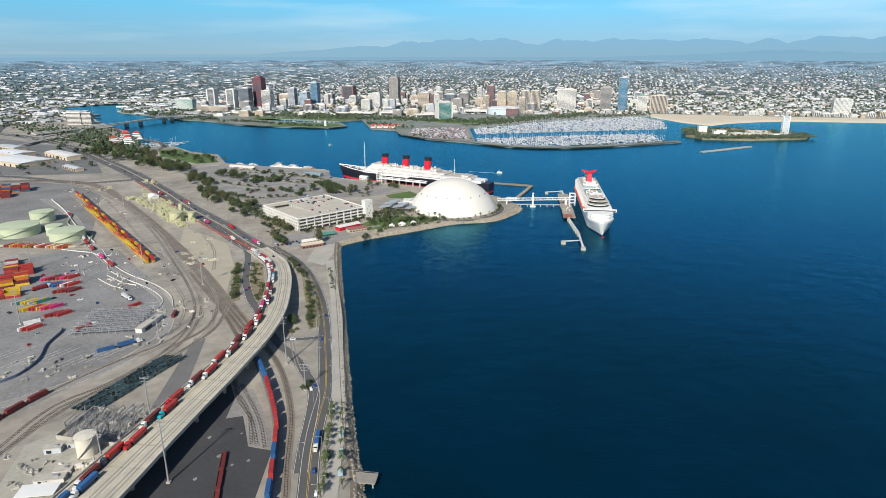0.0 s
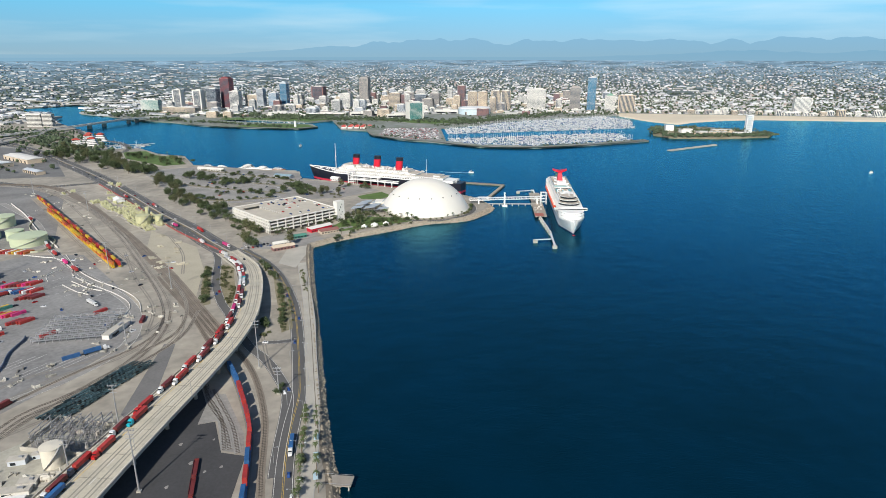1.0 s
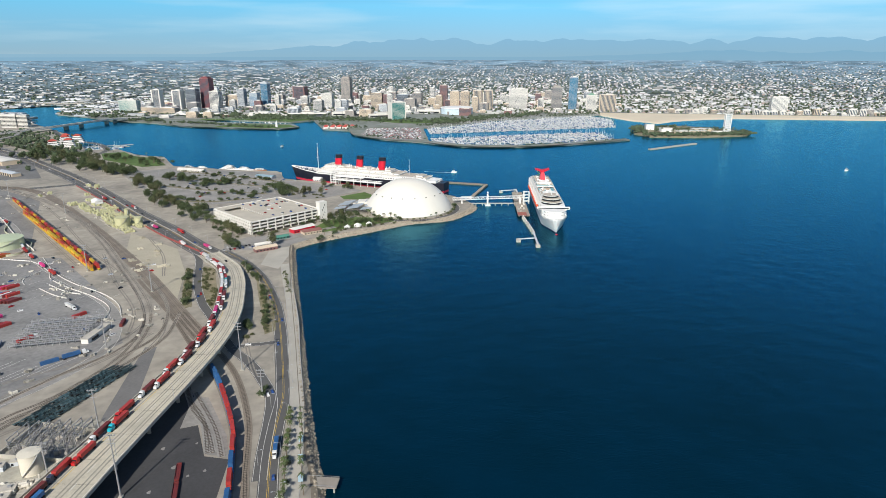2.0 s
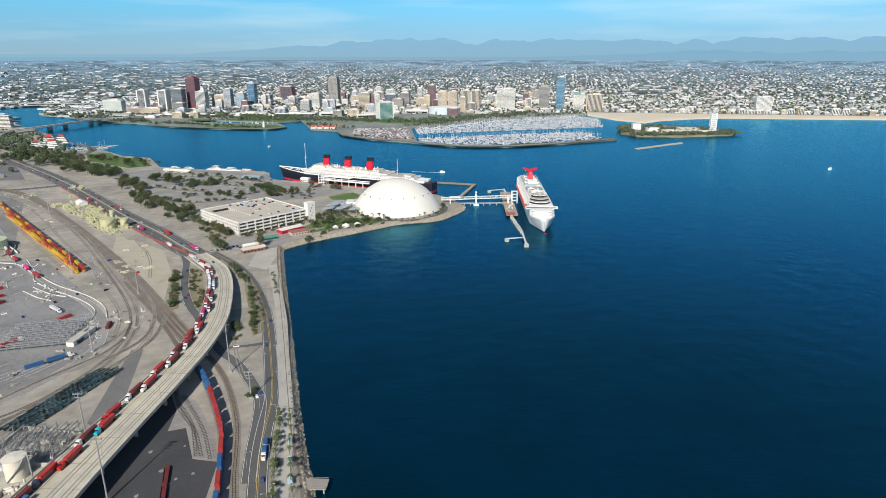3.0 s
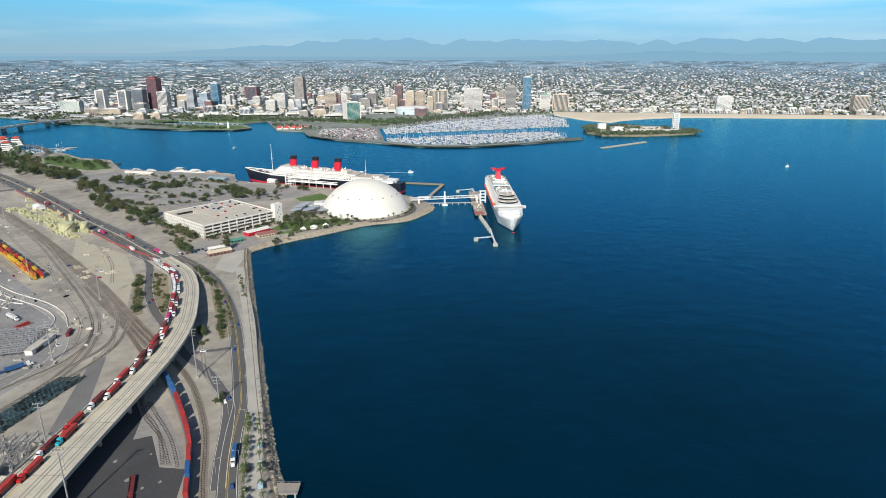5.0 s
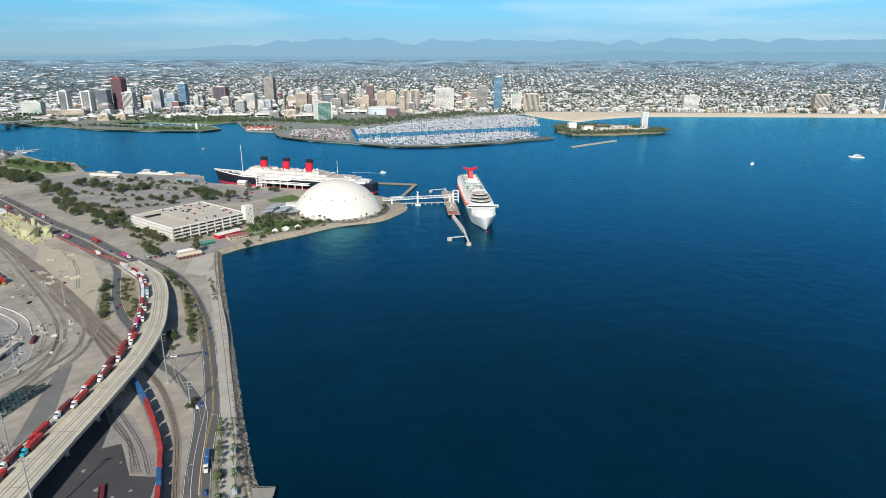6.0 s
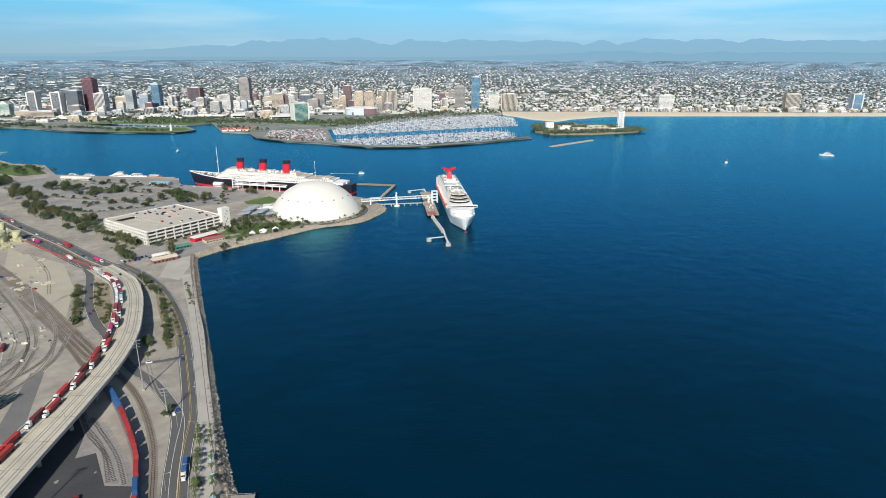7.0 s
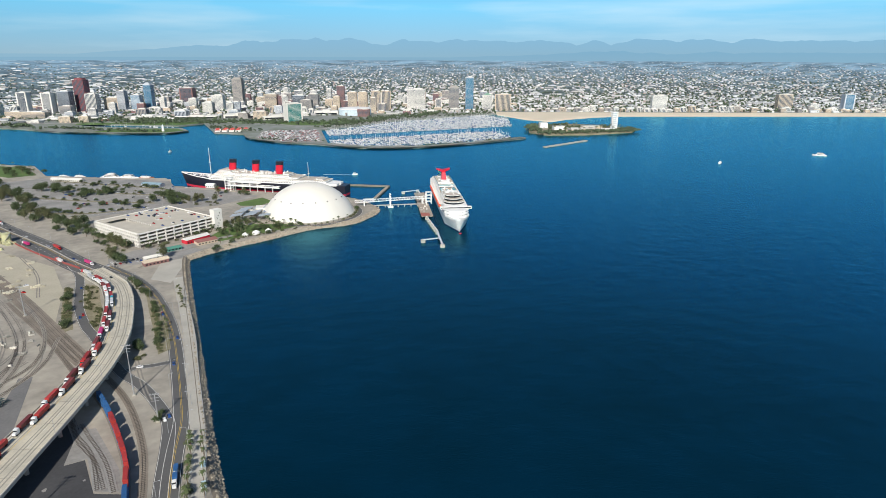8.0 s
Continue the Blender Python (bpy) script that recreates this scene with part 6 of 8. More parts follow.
for row in (((-225, 640), (-196, 536), 44, 1.6, (3, 3, 3, 3, 3, 1), 0.5, 0.85), ((-206, 640), (-190, 575), 34, 3.0, (3,), 0.4, 0.8), ((-182, 585), (-174, 535), 26, 2.4, (3,), 0.4, 0.8),
            ((-136, 580), (-110, 474), 46, 1.1, (3, 3, 3, 3, 3, 1), 0.45, 0.75), ((-126, 572), (-107, 492), 14, 0.8, (3, 4), 0.4, 0.6), ((-170, 650), (-142, 598), 26, 1.5, (3, 3, 3, 1), 0.5, 0.85),
            ((-120, 470), (-126, 462), 5, 1.5, (3, 3), 0.5, 0.8), ((-131, 492), (-128, 480), 5, 1.5, (1, 1), 0.6, 0.8), ((-122, 622), (-106, 560), 22, 0.9, (3, 3, 4), 0.35, 0.6),
            ((-96, 372), (-93, 382), 3, 1.2, (1, 3), 0.5, 0.8), ((-72.5, 352), (-62, 262), 30, 0.6, (4, 4, 3), 0.6, 0.85), ((-66, 352), (-53, 270), 12, 0.5, (4, 5), 0.6, 0.8),
            ((-260, 838), (-196, 762), 24, 3, (4, 5, 2, 1), 0.8, 1.2), ((-212, 735), (-196, 712), 7, 4, (0, 2), 0.7, 1.0), ((-240, 800), (-205, 755), 8, 4, (4, 1, 3), 0.6, 0.9), ((-352, 968), (-268, 840), 20, 9, (0, 1, 2), 0.8, 1.3),
            ((-480, 1150), (-345, 930), 34, 12, (0, 1, 2), 0.8, 1.4), ((-640, 1320), (-500, 1195), 34, 16, (0, 0, 2), 1.0, 1.7), ((-625, 1415), (-480, 1310), 26, 18, (0, 1, 5), 0.9, 1.4),
            ((-830, 1500), (-650, 1310), 40, 22, (0, 0, 2), 1.1, 1.8), ((-425, 1172), (-370, 1120), 9, 8, (0, 1), 1.0, 1.5), ((-352, 1085), (-295, 1110), 12, 6, (0, 1), 1.0, 1.4), 
            ((-330, 1010), (-225, 1010), 14, 7, (1, 3), 0.7, 1.1), ((-400, 1200), (-250, 1130), 14, 14, (1, 3), 0.6, 1.1), ((-210, 1050), (-180, 1000), 14, 8, (0, 0, 1), 1.1, 1.6), ((-178, 1020), (-118, 985), 16, 7, (2, 3), 0.7, 1.1),
            ((-182, 760), (-106, 826), 22, 2, (4, 5, 1, 3), 0.7, 1.05), ((-105, 810), (-30, 846), 20, 6, (1, 0, 3, 4), 0.6, 1.1), ((-85, 880), (-52, 920), 8, 6, (1, 4), 0.7, 1.0), ((-120, 1060), (-70, 1040), 5, 5, (1, 2), 0.8, 1.2),
            ((-152, 720), (-150, 716), 1, 0, (2,), 1.3, 1.4), ((-110, 735), (-80, 770), 7, 5, (1, 3), 0.5, 0.8), ((-95, 790), (-10, 832), 34, 9, (3, 3, 1, 4), 0.6, 1.1), ((-110, 830), (-60, 862), 20, 6, (1, 3, 2), 0.6, 1.0), ((-84, 778), (0, 818), 24, 2, (3, 3, 4), 0.5, 0.9)):
    tree_row(*row)
for pts in PLANTED:
    for a, b in zip(pts, pts[1:]):
        tree_row(a, b, 11, 1.0, (3, 3, 1), 0.6, 1.1)
for i in range(22):
    a = radians(-150 + i * 7.2)
    tree(15 + 69 * math.cos(a), 899 + 69 * math.sin(a), veg.choice((3, 3, 1, 4)), veg.uniform(0.6, 1.0))
woods = []
for x0, y0, x1, y1, n, sp, s0, s1 in ((-1180, 1900, -955, 1740, 120, 40, 4, 7), (-1448, 2100, -1122, 1809, 90, 40, 3, 6), (-1000, 1700, -760, 1480, 130, 38, 5, 9), (-1500, 1500, -800, 1240, 170, 60, 4, 7), (-1800, 2450, -1400, 2050, 90, 60, 3, 6),
                                      (-1280, 2520, -850, 2220, 150, 30, 4, 7), (-850, 2230, -400, 1990, 90, 14, 3, 6), (-1100, 2560, -300, 2300, 520, 50, 3.5, 6.5), (-560, 2330, 60, 2180, 420, 40, 3, 6), (90, 2010, 330, 2220, 120, 20, 3, 6),
                                      (120, 2130, 560, 2390, 260, 34, 3, 7), (560, 2290, 800, 2400, 80, 18, 3, 6), (-250, 2080, -110, 1950, 80, 20, 2.5, 5), (715, 1715, 1020, 1725, 260, 14, 3, 6), (700, 1770, 760, 1910, 90, 14, 3, 6), (760, 1840, 960, 1840, 120, 30, 2.5, 5), (760, 1900, 900, 1930, 60, 12, 3, 5), (960, 1730, 1035, 1775, 50, 9, 2.5, 5),
                                      (-120, 1780, 300, 1545, 60, 8, 2, 4), (300, 1537, 620, 1640, 40, 3, 1.5, 3), (-900, 3050, 1000, 2800, 500, 160, 4, 7), (1000, 2460, 3300, 1900, 420, 25, 3, 6)):
    for i in range(n):
        t = veg.random()
        x, y = x0 + (x1 - x0) * t + veg.gauss(0, sp), y0 + (y1 - y0) * t + veg.gauss(0, sp)
        on_island = 690 < x < 1050 and 1680 < y < 1960
        if not on_island and not inside(CITY_POLY, x, y) and not (x < -600 and inside(SHORE + PORT_NORTH + [(-4700, 2700), (-4700, -900)], x, y)):
            continue
        s = veg.uniform(s0, s1)
        for k in range(3):
            woods.append((x + veg.gauss(0, s * 0.5), y + veg.gauss(0, s * 0.5), Z + 0.3 + veg.uniform(0, s * 0.4), s * veg.uniform(0.45, 0.8), s * veg.uniform(0.8, 1.5)))
tagged(blobs("shore_woods", woods, FAR_LEAF, 9), "dark green park trees along the far shores", "trees", kind="stuff")
for i in range(26):
    tree(veg.uniform(740, 1010), veg.uniform(1700, 1760), 5, veg.uniform(1.2, 1.7), 4.4)

# ---- containers ----
PAINT = {"red": (0.37, 0.036, 0.03), "dark_red": (0.17, 0.03, 0.028), "orange": (0.5, 0.15, 0.03), "yellow": (0.55, 0.36, 0.03), "blue": (0.03, 0.11, 0.27), "pink": (0.6, 0.04, 0.2), "grey": (0.4, 0.4, 0.4), "white": (0.7, 0.7, 0.68), "green": (0.05, 0.2, 0.16)}
PAINTS = {k: mat(k + "_container_paint", v, 0.55, vary=0.2, scale=0.25, fine=1.5, rand=0.2) for k, v in PAINT.items()}


def container_mesh(color, length=12.2, width=2.5):
    bm = bmesh.new()
    n, outline = 14, []
    for side in (-1, 1):
        for i in range(2 * n + 1):
            x = -length / 2 + i * length / (2 * n)
            dent = 0.0 if i in (0, 2 * n) or i % 2 else 0.09
            outline.append((x * -side, side * (width / 2 - dent)))
    top = [bm.verts.new((x, y, 2.6)) for x, y in outline]
    low = [bm.verts.new((x, y, 0)) for x, y in outline]
    for i in range(len(top)):
        k = (i + 1) % len(top)
        bm.faces.new((low[i], low[k], top[k], top[i]))
    bm.faces.new(top)
    bm.faces.new(low[::-1])
    bmesh.ops.recalc_face_normals(bm, faces=bm.faces)
    me = bpy.data.meshes.new("container")
    bm.to_mesh(me)
    bm.free()
    me.materials.append(PAINTS[color])
    return me


BOX = {k: container_mesh(k) for k in PAINT}
yard = random.Random(8)


def container(x, y, z, turn, color, size=1.0):
    ob = new("shipping_container", BOX[color])
    ob.matrix_basis = pose(x, y, z, 0, 0, turn)
    if size != 1:
        ob.scale = (size, 1, 1)
    return tagged(ob, f"{color.replace('_', ' ')} corrugated steel shipping container in the yard", "container", "containers")


def stack(x, y, turn, cols, rows, high, colors):
    c, s = math.cos(radians(turn)), math.sin(radians(turn))
    for i in range(cols):
        for j in range(rows):
            for k in range(yard.randint(max(1, high - 2), high)):
                u, v = i * 12.9, j * 2.75
                container(x + u * c - v * s, y + u * s + v * c, Z + 0.07 + k * 2.6, turn, yard.choice(colors))


HOT = ["red", "dark_red", "red", "orange", "dark_red", "blue", "yellow"]
stack(-418, 534, 32, 2, 6, 3, ["yellow", "red", "dark_red", "yellow"])
stack(-430, 566, 32, 2, 6, 4, HOT)
stack(-446, 598, 32, 2, 6, 4, ["dark_red", "red", "yellow"])
stack(-468, 630, 32, 1, 6, 3, ["dark_red", "red", "yellow", "grey"])
far_boxes = []
for x0, y0, cols, rows, high in ((-745, 985, 5, 9, 5), (-735, 945, 4, 8, 4), (-800, 1000, 4, 9, 4)):
    for i in range(cols):
        for j in range(rows):
            u, v = i * 13, j * 2.8
            for k in range(yard.randint(high - 2, high)):
                far_boxes.append((x0 + u * 0.848 - v * 0.53, y0 + u * 0.53 + v * 0.848, Z + 2.6 * k, 12.2, 2.5, 2.58, radians(32)))
tagged(boxes("stacked_containers", far_boxes, palette_mat("stacked_container_paint", [PAINT[k] for k in ("red", "dark_red", "orange", "dark_red", "blue", "dark_red", "grey")], 0.6)), "high stacks of red and brown shipping containers", "containers", kind="stuff")
for x, y, n, colors in ((-405, 590, 8, ["pink", "red", "dark_red"]), (-396, 570, 9, ["dark_red", "red", "white", "blue"]), (-372, 556, 5, ["dark_red", "red"]), (-376, 512, 8, ["yellow", "pink", "red"]), (-392, 526, 7, ["yellow", "green", "grey"]), (-345, 500, 4, ["red", "dark_red"]), (-430, 545, 4, ["yellow", "red"]), (-350, 470, 3, ["red", "white"])):
    for i in range(n):
        container(x + i * 3.4 + yard.uniform(-0.4, 0.4), y + i * 0.8 + yard.uniform(-1.5, 1.5), Z + 0.07, 58 + yard.uniform(-2, 2), yard.choice(colors))
for i in range(22):
    container(-522 + i * 3.5, 706 - i * 0.3, Z + 0.02, 64, yard.choice(["red", "dark_red", "orange", "red", "yellow", "white"]))
for x, y, t_, c in ((-282, 520, 60, "red"), (-352, 483, 40, "white"), (-262, 432, 40, "blue"), (-237, 500, 100, "dark_red")):
    container(x, y, Z + 0.08, t_, c)


# ---- rail cars with stacked containers ----
def wheel_mesh(r, w):
    bm = bmesh.new()
    cyl(bm, 0, 0, -w / 2, r, w, 12)
    bmesh.ops.rotate(bm, verts=bm.verts, matrix=Matrix.Rotation(math.pi / 2, 3, "X"))
    me = bpy.data.meshes.new("wheel")
    bm.to_mesh(me)
    bm.free()
    return me


RUBBER = mat("tyre_rubber", (0.02, 0.02, 0.02), 0.8)
TYRE = wheel_mesh(0.52, 0.6)
TYRE.materials.append(RUBBER)


def rail_car_master(color):
    o = empty("rail_car", 0, 0, -50)
    tagged(o, "low steel well wagon carrying shipping containers", "rail car", "rail cars")
    bm = bmesh.new()
    box(bm, 0, 0, 0.7, 14.6, 2.7, 0.5)
    for q in (-1, 1):
        box(bm, 0, q * 1.32, 0.6, 13.4, 0.14, 1.1)
        box(bm, q * 7, 0, 0.5, 0.9, 2.2, 1.2)
    part("well_frame", bm, PAINTS[color], o)
    for x in (-5.4, 5.4):
        bm = bmesh.new()
        for e in (-0.8, 0.8):
            beam(bm, (x + e, -0.9, 0.45), (x + e, 0.9, 0.45), 0.85)
        box(bm, x, 0, 0.3, 2.4, 1.4, 0.5)
        part("bogie", bm, RAIL, o)
    return o


CARS = {c: rail_car_master(c) for c in ("yellow", "dark_red", "blue")}


def train(pts, offset, car, colors, stacked, start=0.0, stop=1e9, z=Z + 0.34):
    ln_ = curve_points(pts, 1.0)
    nr, run, nxt, count = sides(ln_), 0.0, start, 0
    for i in range(len(ln_) - 1):
        d = np.linalg.norm(ln_[i + 1][:2] - ln_[i][:2])
        run += d
        if run >= nxt and run < stop:
            nxt = run + 15.6
            x, y = ln_[i][:2] + nr[i] * offset
            w = ln_[i + 1][:2] - ln_[i][:2]
            turn = math.degrees(math.atan2(w[1], w[0]))
            copy_thing(CARS[car], pose(x, y, z, 0, 0, turn))
            for k in range(0 if colors is None else 2 if stacked else 1):
                container(x, y, z + 1.22 + k * 2.62, turn, colors[(count + (k * 2 if len(colors) < 10 else 0)) % len(colors)])
            count += 1


train([(-325, 645), (-610, 994)], 3.2, "yellow", ["red", "dark_red", "red", "yellow", "dark_red", "red", "yellow"], True, 4)
train([(-325, 645), (-610, 994)], -3.2, "yellow", ["yellow", "yellow", "orange", "red", "orange", "yellow"], True, 4, 330)
train([(-82, 200), (-90, 265), (-97, 304), (-102, 327), (-111, 352), (-125, 385), (-139, 412), (-165, 453)], 0, "blue", ["red", "blue", "red", "blue", "blue", "red", "blue", "red", "red", "red", "red", "red", "blue", "blue"], True, 4, 226)
train([(-300, 250), (-279, 336), (-266, 374)], 0, "dark_red", ["dark_red", "dark_red", "red", "pink", "dark_red"], False, 20, 125)
train([(-116.3, 261.8), (-126.8, 308.5)], 0, "dark_red", None, False, 2, z=Z + 0.1)
for o in CARS.values():
    for c in (*o.children_recursive, o):
        bpy.data.objects.remove(c)


# ---- trucks and cars ----
CAB = {k: mat(k + "_cab_paint", v, 0.35, vary=0.05) for k, v in {"white": (0.75, 0.75, 0.74), "red": (0.5, 0.02, 0.02), "teal": (0.02, 0.4, 0.5), "dark": (0.04, 0.05, 0.09)}.items()}


def truck_master(cab, load):
    o = empty("container_truck", 0, 0, -50)
    tagged(o, f"{cab} truck hauling a {load.replace('_', ' ')} container on a trailer", "truck", "trucks")
    bm = bmesh.new()
    vs = box(bm, 9.0, 0, 0.8, 2.6, 2.4, 2.9)
    vs[5].co.x -= 0.5
    vs[6].co.x -= 0.5
    box(bm, 10.9, 0, 0.7, 1.7, 2.1, 1.5)
    c = part("cab", bm, CAB[cab], o)
    bm = bmesh.new()
    box(bm, 10.14, 0, 2.35, 0.2, 2.1, 0.9)
    part("windscreen", bm, DARK, c)
    bm = bmesh.new()
    box(bm, 0.5, 0, 0.95, 15.5, 1.1, 0.35)
    part("trailer_frame", bm, RUBBER, o)
    share("container_body", BOX[load], o, pose(0, 0, 1.32))
    for x in (-5.4, -4.2, 6.2, 7.4, 10.9):
        for q in (-1, 1):
            share("wheel", TYRE, o, pose(x, q * 0.95, 0.52))
    return o


LOADS = [("white", "red"), ("white", "dark_red"), ("red", "red"), ("white", "dark_red"), ("teal", "red"), ("white", "pink"), ("white", "blue"), ("dark", "red"), ("white", "white"), ("red", "white"), ("white", "grey")]
TRUCKS = {k: truck_master(*k) for k in LOADS}
traffic = random.Random(4)


def on_line(pts, dist, offset):
    ln_ = curve_points(pts, 1.0)
    run = 0.0
    for i in range(len(ln_) - 1):
        run += np.linalg.norm(ln_[i + 1][:2] - ln_[i][:2])
        if run >= dist:
            s, w = sides(ln_)[i], ln_[i + 1] - ln_[i]
            x, y = ln_[i][:2] + s * offset
            return x, y, ln_[i][2] if len(w) > 2 else Z, math.degrees(math.atan2(w[1], w[0])), -math.degrees(math.atan2(w[2], np.linalg.norm(w[:2]))) if len(w) > 2 else 0


def put_truck(kind, x, y, z, turn, slope=0.0):
    copy_thing(TRUCKS[kind], pose(x, y, z, 0, slope, turn))


inner = [(96, 6), (118, 1), (136, 7), (170, 1), (194, 2), (218, 1), (248, 0), (276, 1), (303, 2), (330, 1), (352, 5), (378, 0), (401, 0), (420, 9), (438, 8), (456, 8), (474, 9), (492, 1), (512, 8), (534, 10)]
outer = [(112, 6), (151, 2), (182, 4), (230, 0), (262, 1), (290, 1), (318, 0), (366, 1), (392, 1), (430, 8), (450, 4), (482, 0), (503, 8), (524, 2)]
for lane, rows in ((-9.2, inner), (-5.7, outer)):
    for dist, k in rows:
        x, y, z, turn, slope = on_line(FLY, dist, lane)
        put_truck(LOADS[k], x, y, z + 0.02, turn + 180, -slope)
for pts, off, dists in ((MAIN, 8, (60, 150, 330)), (MAIN, -9, (26, 90, 190, 420)), (YARD_ROAD, 1.5, (150, 260, 300, 322, 352, 395, 430)), (COAST, 2.6, (196,))):
    for d_ in dists:
        p = on_line(pts, d_, off)
        k = LOADS[6] if pts is COAST else traffic.choice([LOADS[0], LOADS[5], LOADS[2], LOADS[9]])
        put_truck(k, p[0], p[1], Z + 0.15, p[3] + (180 if off > 0 else 0))
for x, y, t_, k in ((-420, 470, 10, 2), (-408, 430, 40, 10), (-330, 384, 40, 6), (-300, 470, 60, 0), (-250, 440, 40, 6), (-432, 455, 12, 0), (-440, 440, 12, 8), (-395, 562, 55, 0), (-300, 540, -40, 8), (-500, 640, 10, 6)):
    put_truck(LOADS[k], x, y, Z + 0.07, t_)
for o in TRUCKS.values():
    for c in (*o.children_recursive, o):
        bpy.data.objects.remove(c)

CAR_PAINT = {"white": (0.75, 0.75, 0.75), "silver": (0.45, 0.46, 0.48), "black": (0.02, 0.02, 0.025), "red": (0.4, 0.02, 0.02), "blue": (0.03, 0.08, 0.25)}


def car_master(color):
    o = empty("parked_car", 0, 0, -50)
    tagged(o, f"{color} passenger car parked on the asphalt", "car", "cars")
    m = mat(color + "_car_paint", CAR_PAINT[color], 0.25, 0.1, vary=0.03)
    bm = bmesh.new()
    box(bm, 0, 0, 0.35, 4.5, 1.8, 0.6, 0, 0.96)
    box(bm, -0.2, 0, 0.95, 2.6, 1.6, 0.55, 0, 0.75)
    part("body", bm, m, o)
    bm = bmesh.new()
    box(bm, -0.2, 0, 1.0, 2.45, 1.64, 0.38, 0, 0.82)
    part("window_glass", bm, DARK, o)
    for x in (-1.4, 1.4):
        for q in (-0.8, 0.8):
            ob = share("wheel", TYRE, o, pose(x, q, 0.34) @ Matrix.Scale(0.62, 4))
    return o




def far_car(color):
    """A car in one mesh, for those that stand far off."""
    bm = bmesh.new()
    box(bm, 0, 0, 0.0, 4.5, 1.8, 0.95, 0, 0.95)
    n = len(bm.faces)
    box(bm, -0.2, 0, 0.95, 2.6, 1.6, 0.5, 0, 0.75)
    bm.faces.ensure_lookup_table()
    for f in bm.faces[n:]:
        if abs(f.normal.z) < 0.9 and f.calc_center_median().z < 1.4:
            f.material_index = 1
    bm.normal_update()
    for f in bm.faces[n:]:
        f.material_index = 0 if abs(f.normal.z) > 0.9 else 1
    me = bpy.data.meshes.new("parked_car")
    bm.to_mesh(me)
    bm.free()
    me.materials.append(bpy.data.materials[color + "_car_paint"])
    me.materials.append(DARK)
    return me


AUTOS = [car_master(c) for c in CAR_PAINT]


FAR_CARS = {c: far_car(c) for c in CAR_PAINT}


def put_car(x, y, z, turn):
    if y > 430:
        c = traffic.choice(list(CAR_PAINT))
        ob = new("parked_car", FAR_CARS[c])
        ob.matrix_basis = pose(x, y, z, 0, 0, turn)
        tagged(ob, f"{c} passenger car parked on the asphalt", "car", "cars")
        return
    copy_thing(traffic.choice(AUTOS), pose(x, y, z, 0, 0, turn))


gs, gu = math.sin(radians(41.5)), math.cos(radians(41.5))
for i in range(40):
    u, v = traffic.choice([(traffic.uniform(36, 98), traffic.choice([8, 14, 32, 46, 66, 72, 86])), (traffic.uniform(36, 98), traffic.choice([66, 72, 91, 97]))])
    put_car(-186 + u * gu - v * gs, 767 + u * gs + v * gu, Z + 16.82, 41.5 + 90)
for pts, off, n in ((MAIN, 5, 12), (MAIN, -5, 8), (COAST, -2.6, 3), (COAST, 2.6, 2), (SLIP, 1.6, 4), (SLIP, -1.6, 2)):
    for i in range(n):
        p = on_line(pts, traffic.uniform(30, 480 if pts is not MAIN else 800), off)
        if p:
            put_car(p[0], p[1], Z + 0.13, p[3])
for i in range(70):
    x, y = traffic.uniform(-420, -100), traffic.uniform(980, 1200)
    if inside([(-440, 1250), (-235, 1180), (-110, 1068), (-130, 990), (-300, 960), (-380, 1000)], x, y):
        put_car(x, y, Z + 0.1, traffic.choice([62, 152]))
for i in range(22):
    put_car(-205 + (i % 11) * 5.2 + traffic.uniform(-1, 1), 706 + (i // 11) * 9 + (i % 11) * 1.6, Z + 0.12, 120)
for i in range(34):
    put_car(traffic.uniform(-420, -235), traffic.uniform(430, 690), Z + 0.1, traffic.choice([35, 60, 125, 150]))
put_car(-121, 451.5, Z + 0.1, 0)
put_car(-66, 268, Z + 0.12, 95)
p = on_line(FLY, 520, 5)
put_car(p[0], p[1], p[2] + 0.02, p[3])
for o in AUTOS:
    for c in (*o.children_recursive, o):
        bpy.data.objects.remove(c)
lot_cars = [(traffic.uniform(-95, 70), 1690 + 9 * traffic.randint(0, 29), Z + 0.1, 4.4, 1.8, 1.4, 0.2) for _ in range(700)]
lot_cars = [c for c in lot_cars if inside([(-100, 1798), (-30, 1708), (60, 1660), (74, 1690), (72, 1955), (-88, 1955)], c[0], c[1])]
tagged(boxes("distant_parked_cars", lot_cars, palette_mat("car_colours", [(0.75, 0.75, 0.75), (0.4, 0.4, 0.42), (0.03, 0.03, 0.035), (0.7, 0.7, 0.7), (0.15, 0.15, 0.16), (0.6, 0.6, 0.6), (0.3, 0.05, 0.05), (0.25, 0.27, 0.3)], 0.3)), "hundreds of parked cars beside the marina", "cars", kind="stuff")

# ---- tanks and process plant ----
PALE_GREEN = mat("pale_green_tank_paint", (0.5, 0.56, 0.38), 0.6, vary=0.08, scale=0.1)
PALE_YELLOW = mat("pale_yellow_plant_paint", (0.5, 0.49, 0.29), 0.6, vary=0.12, scale=0.2)


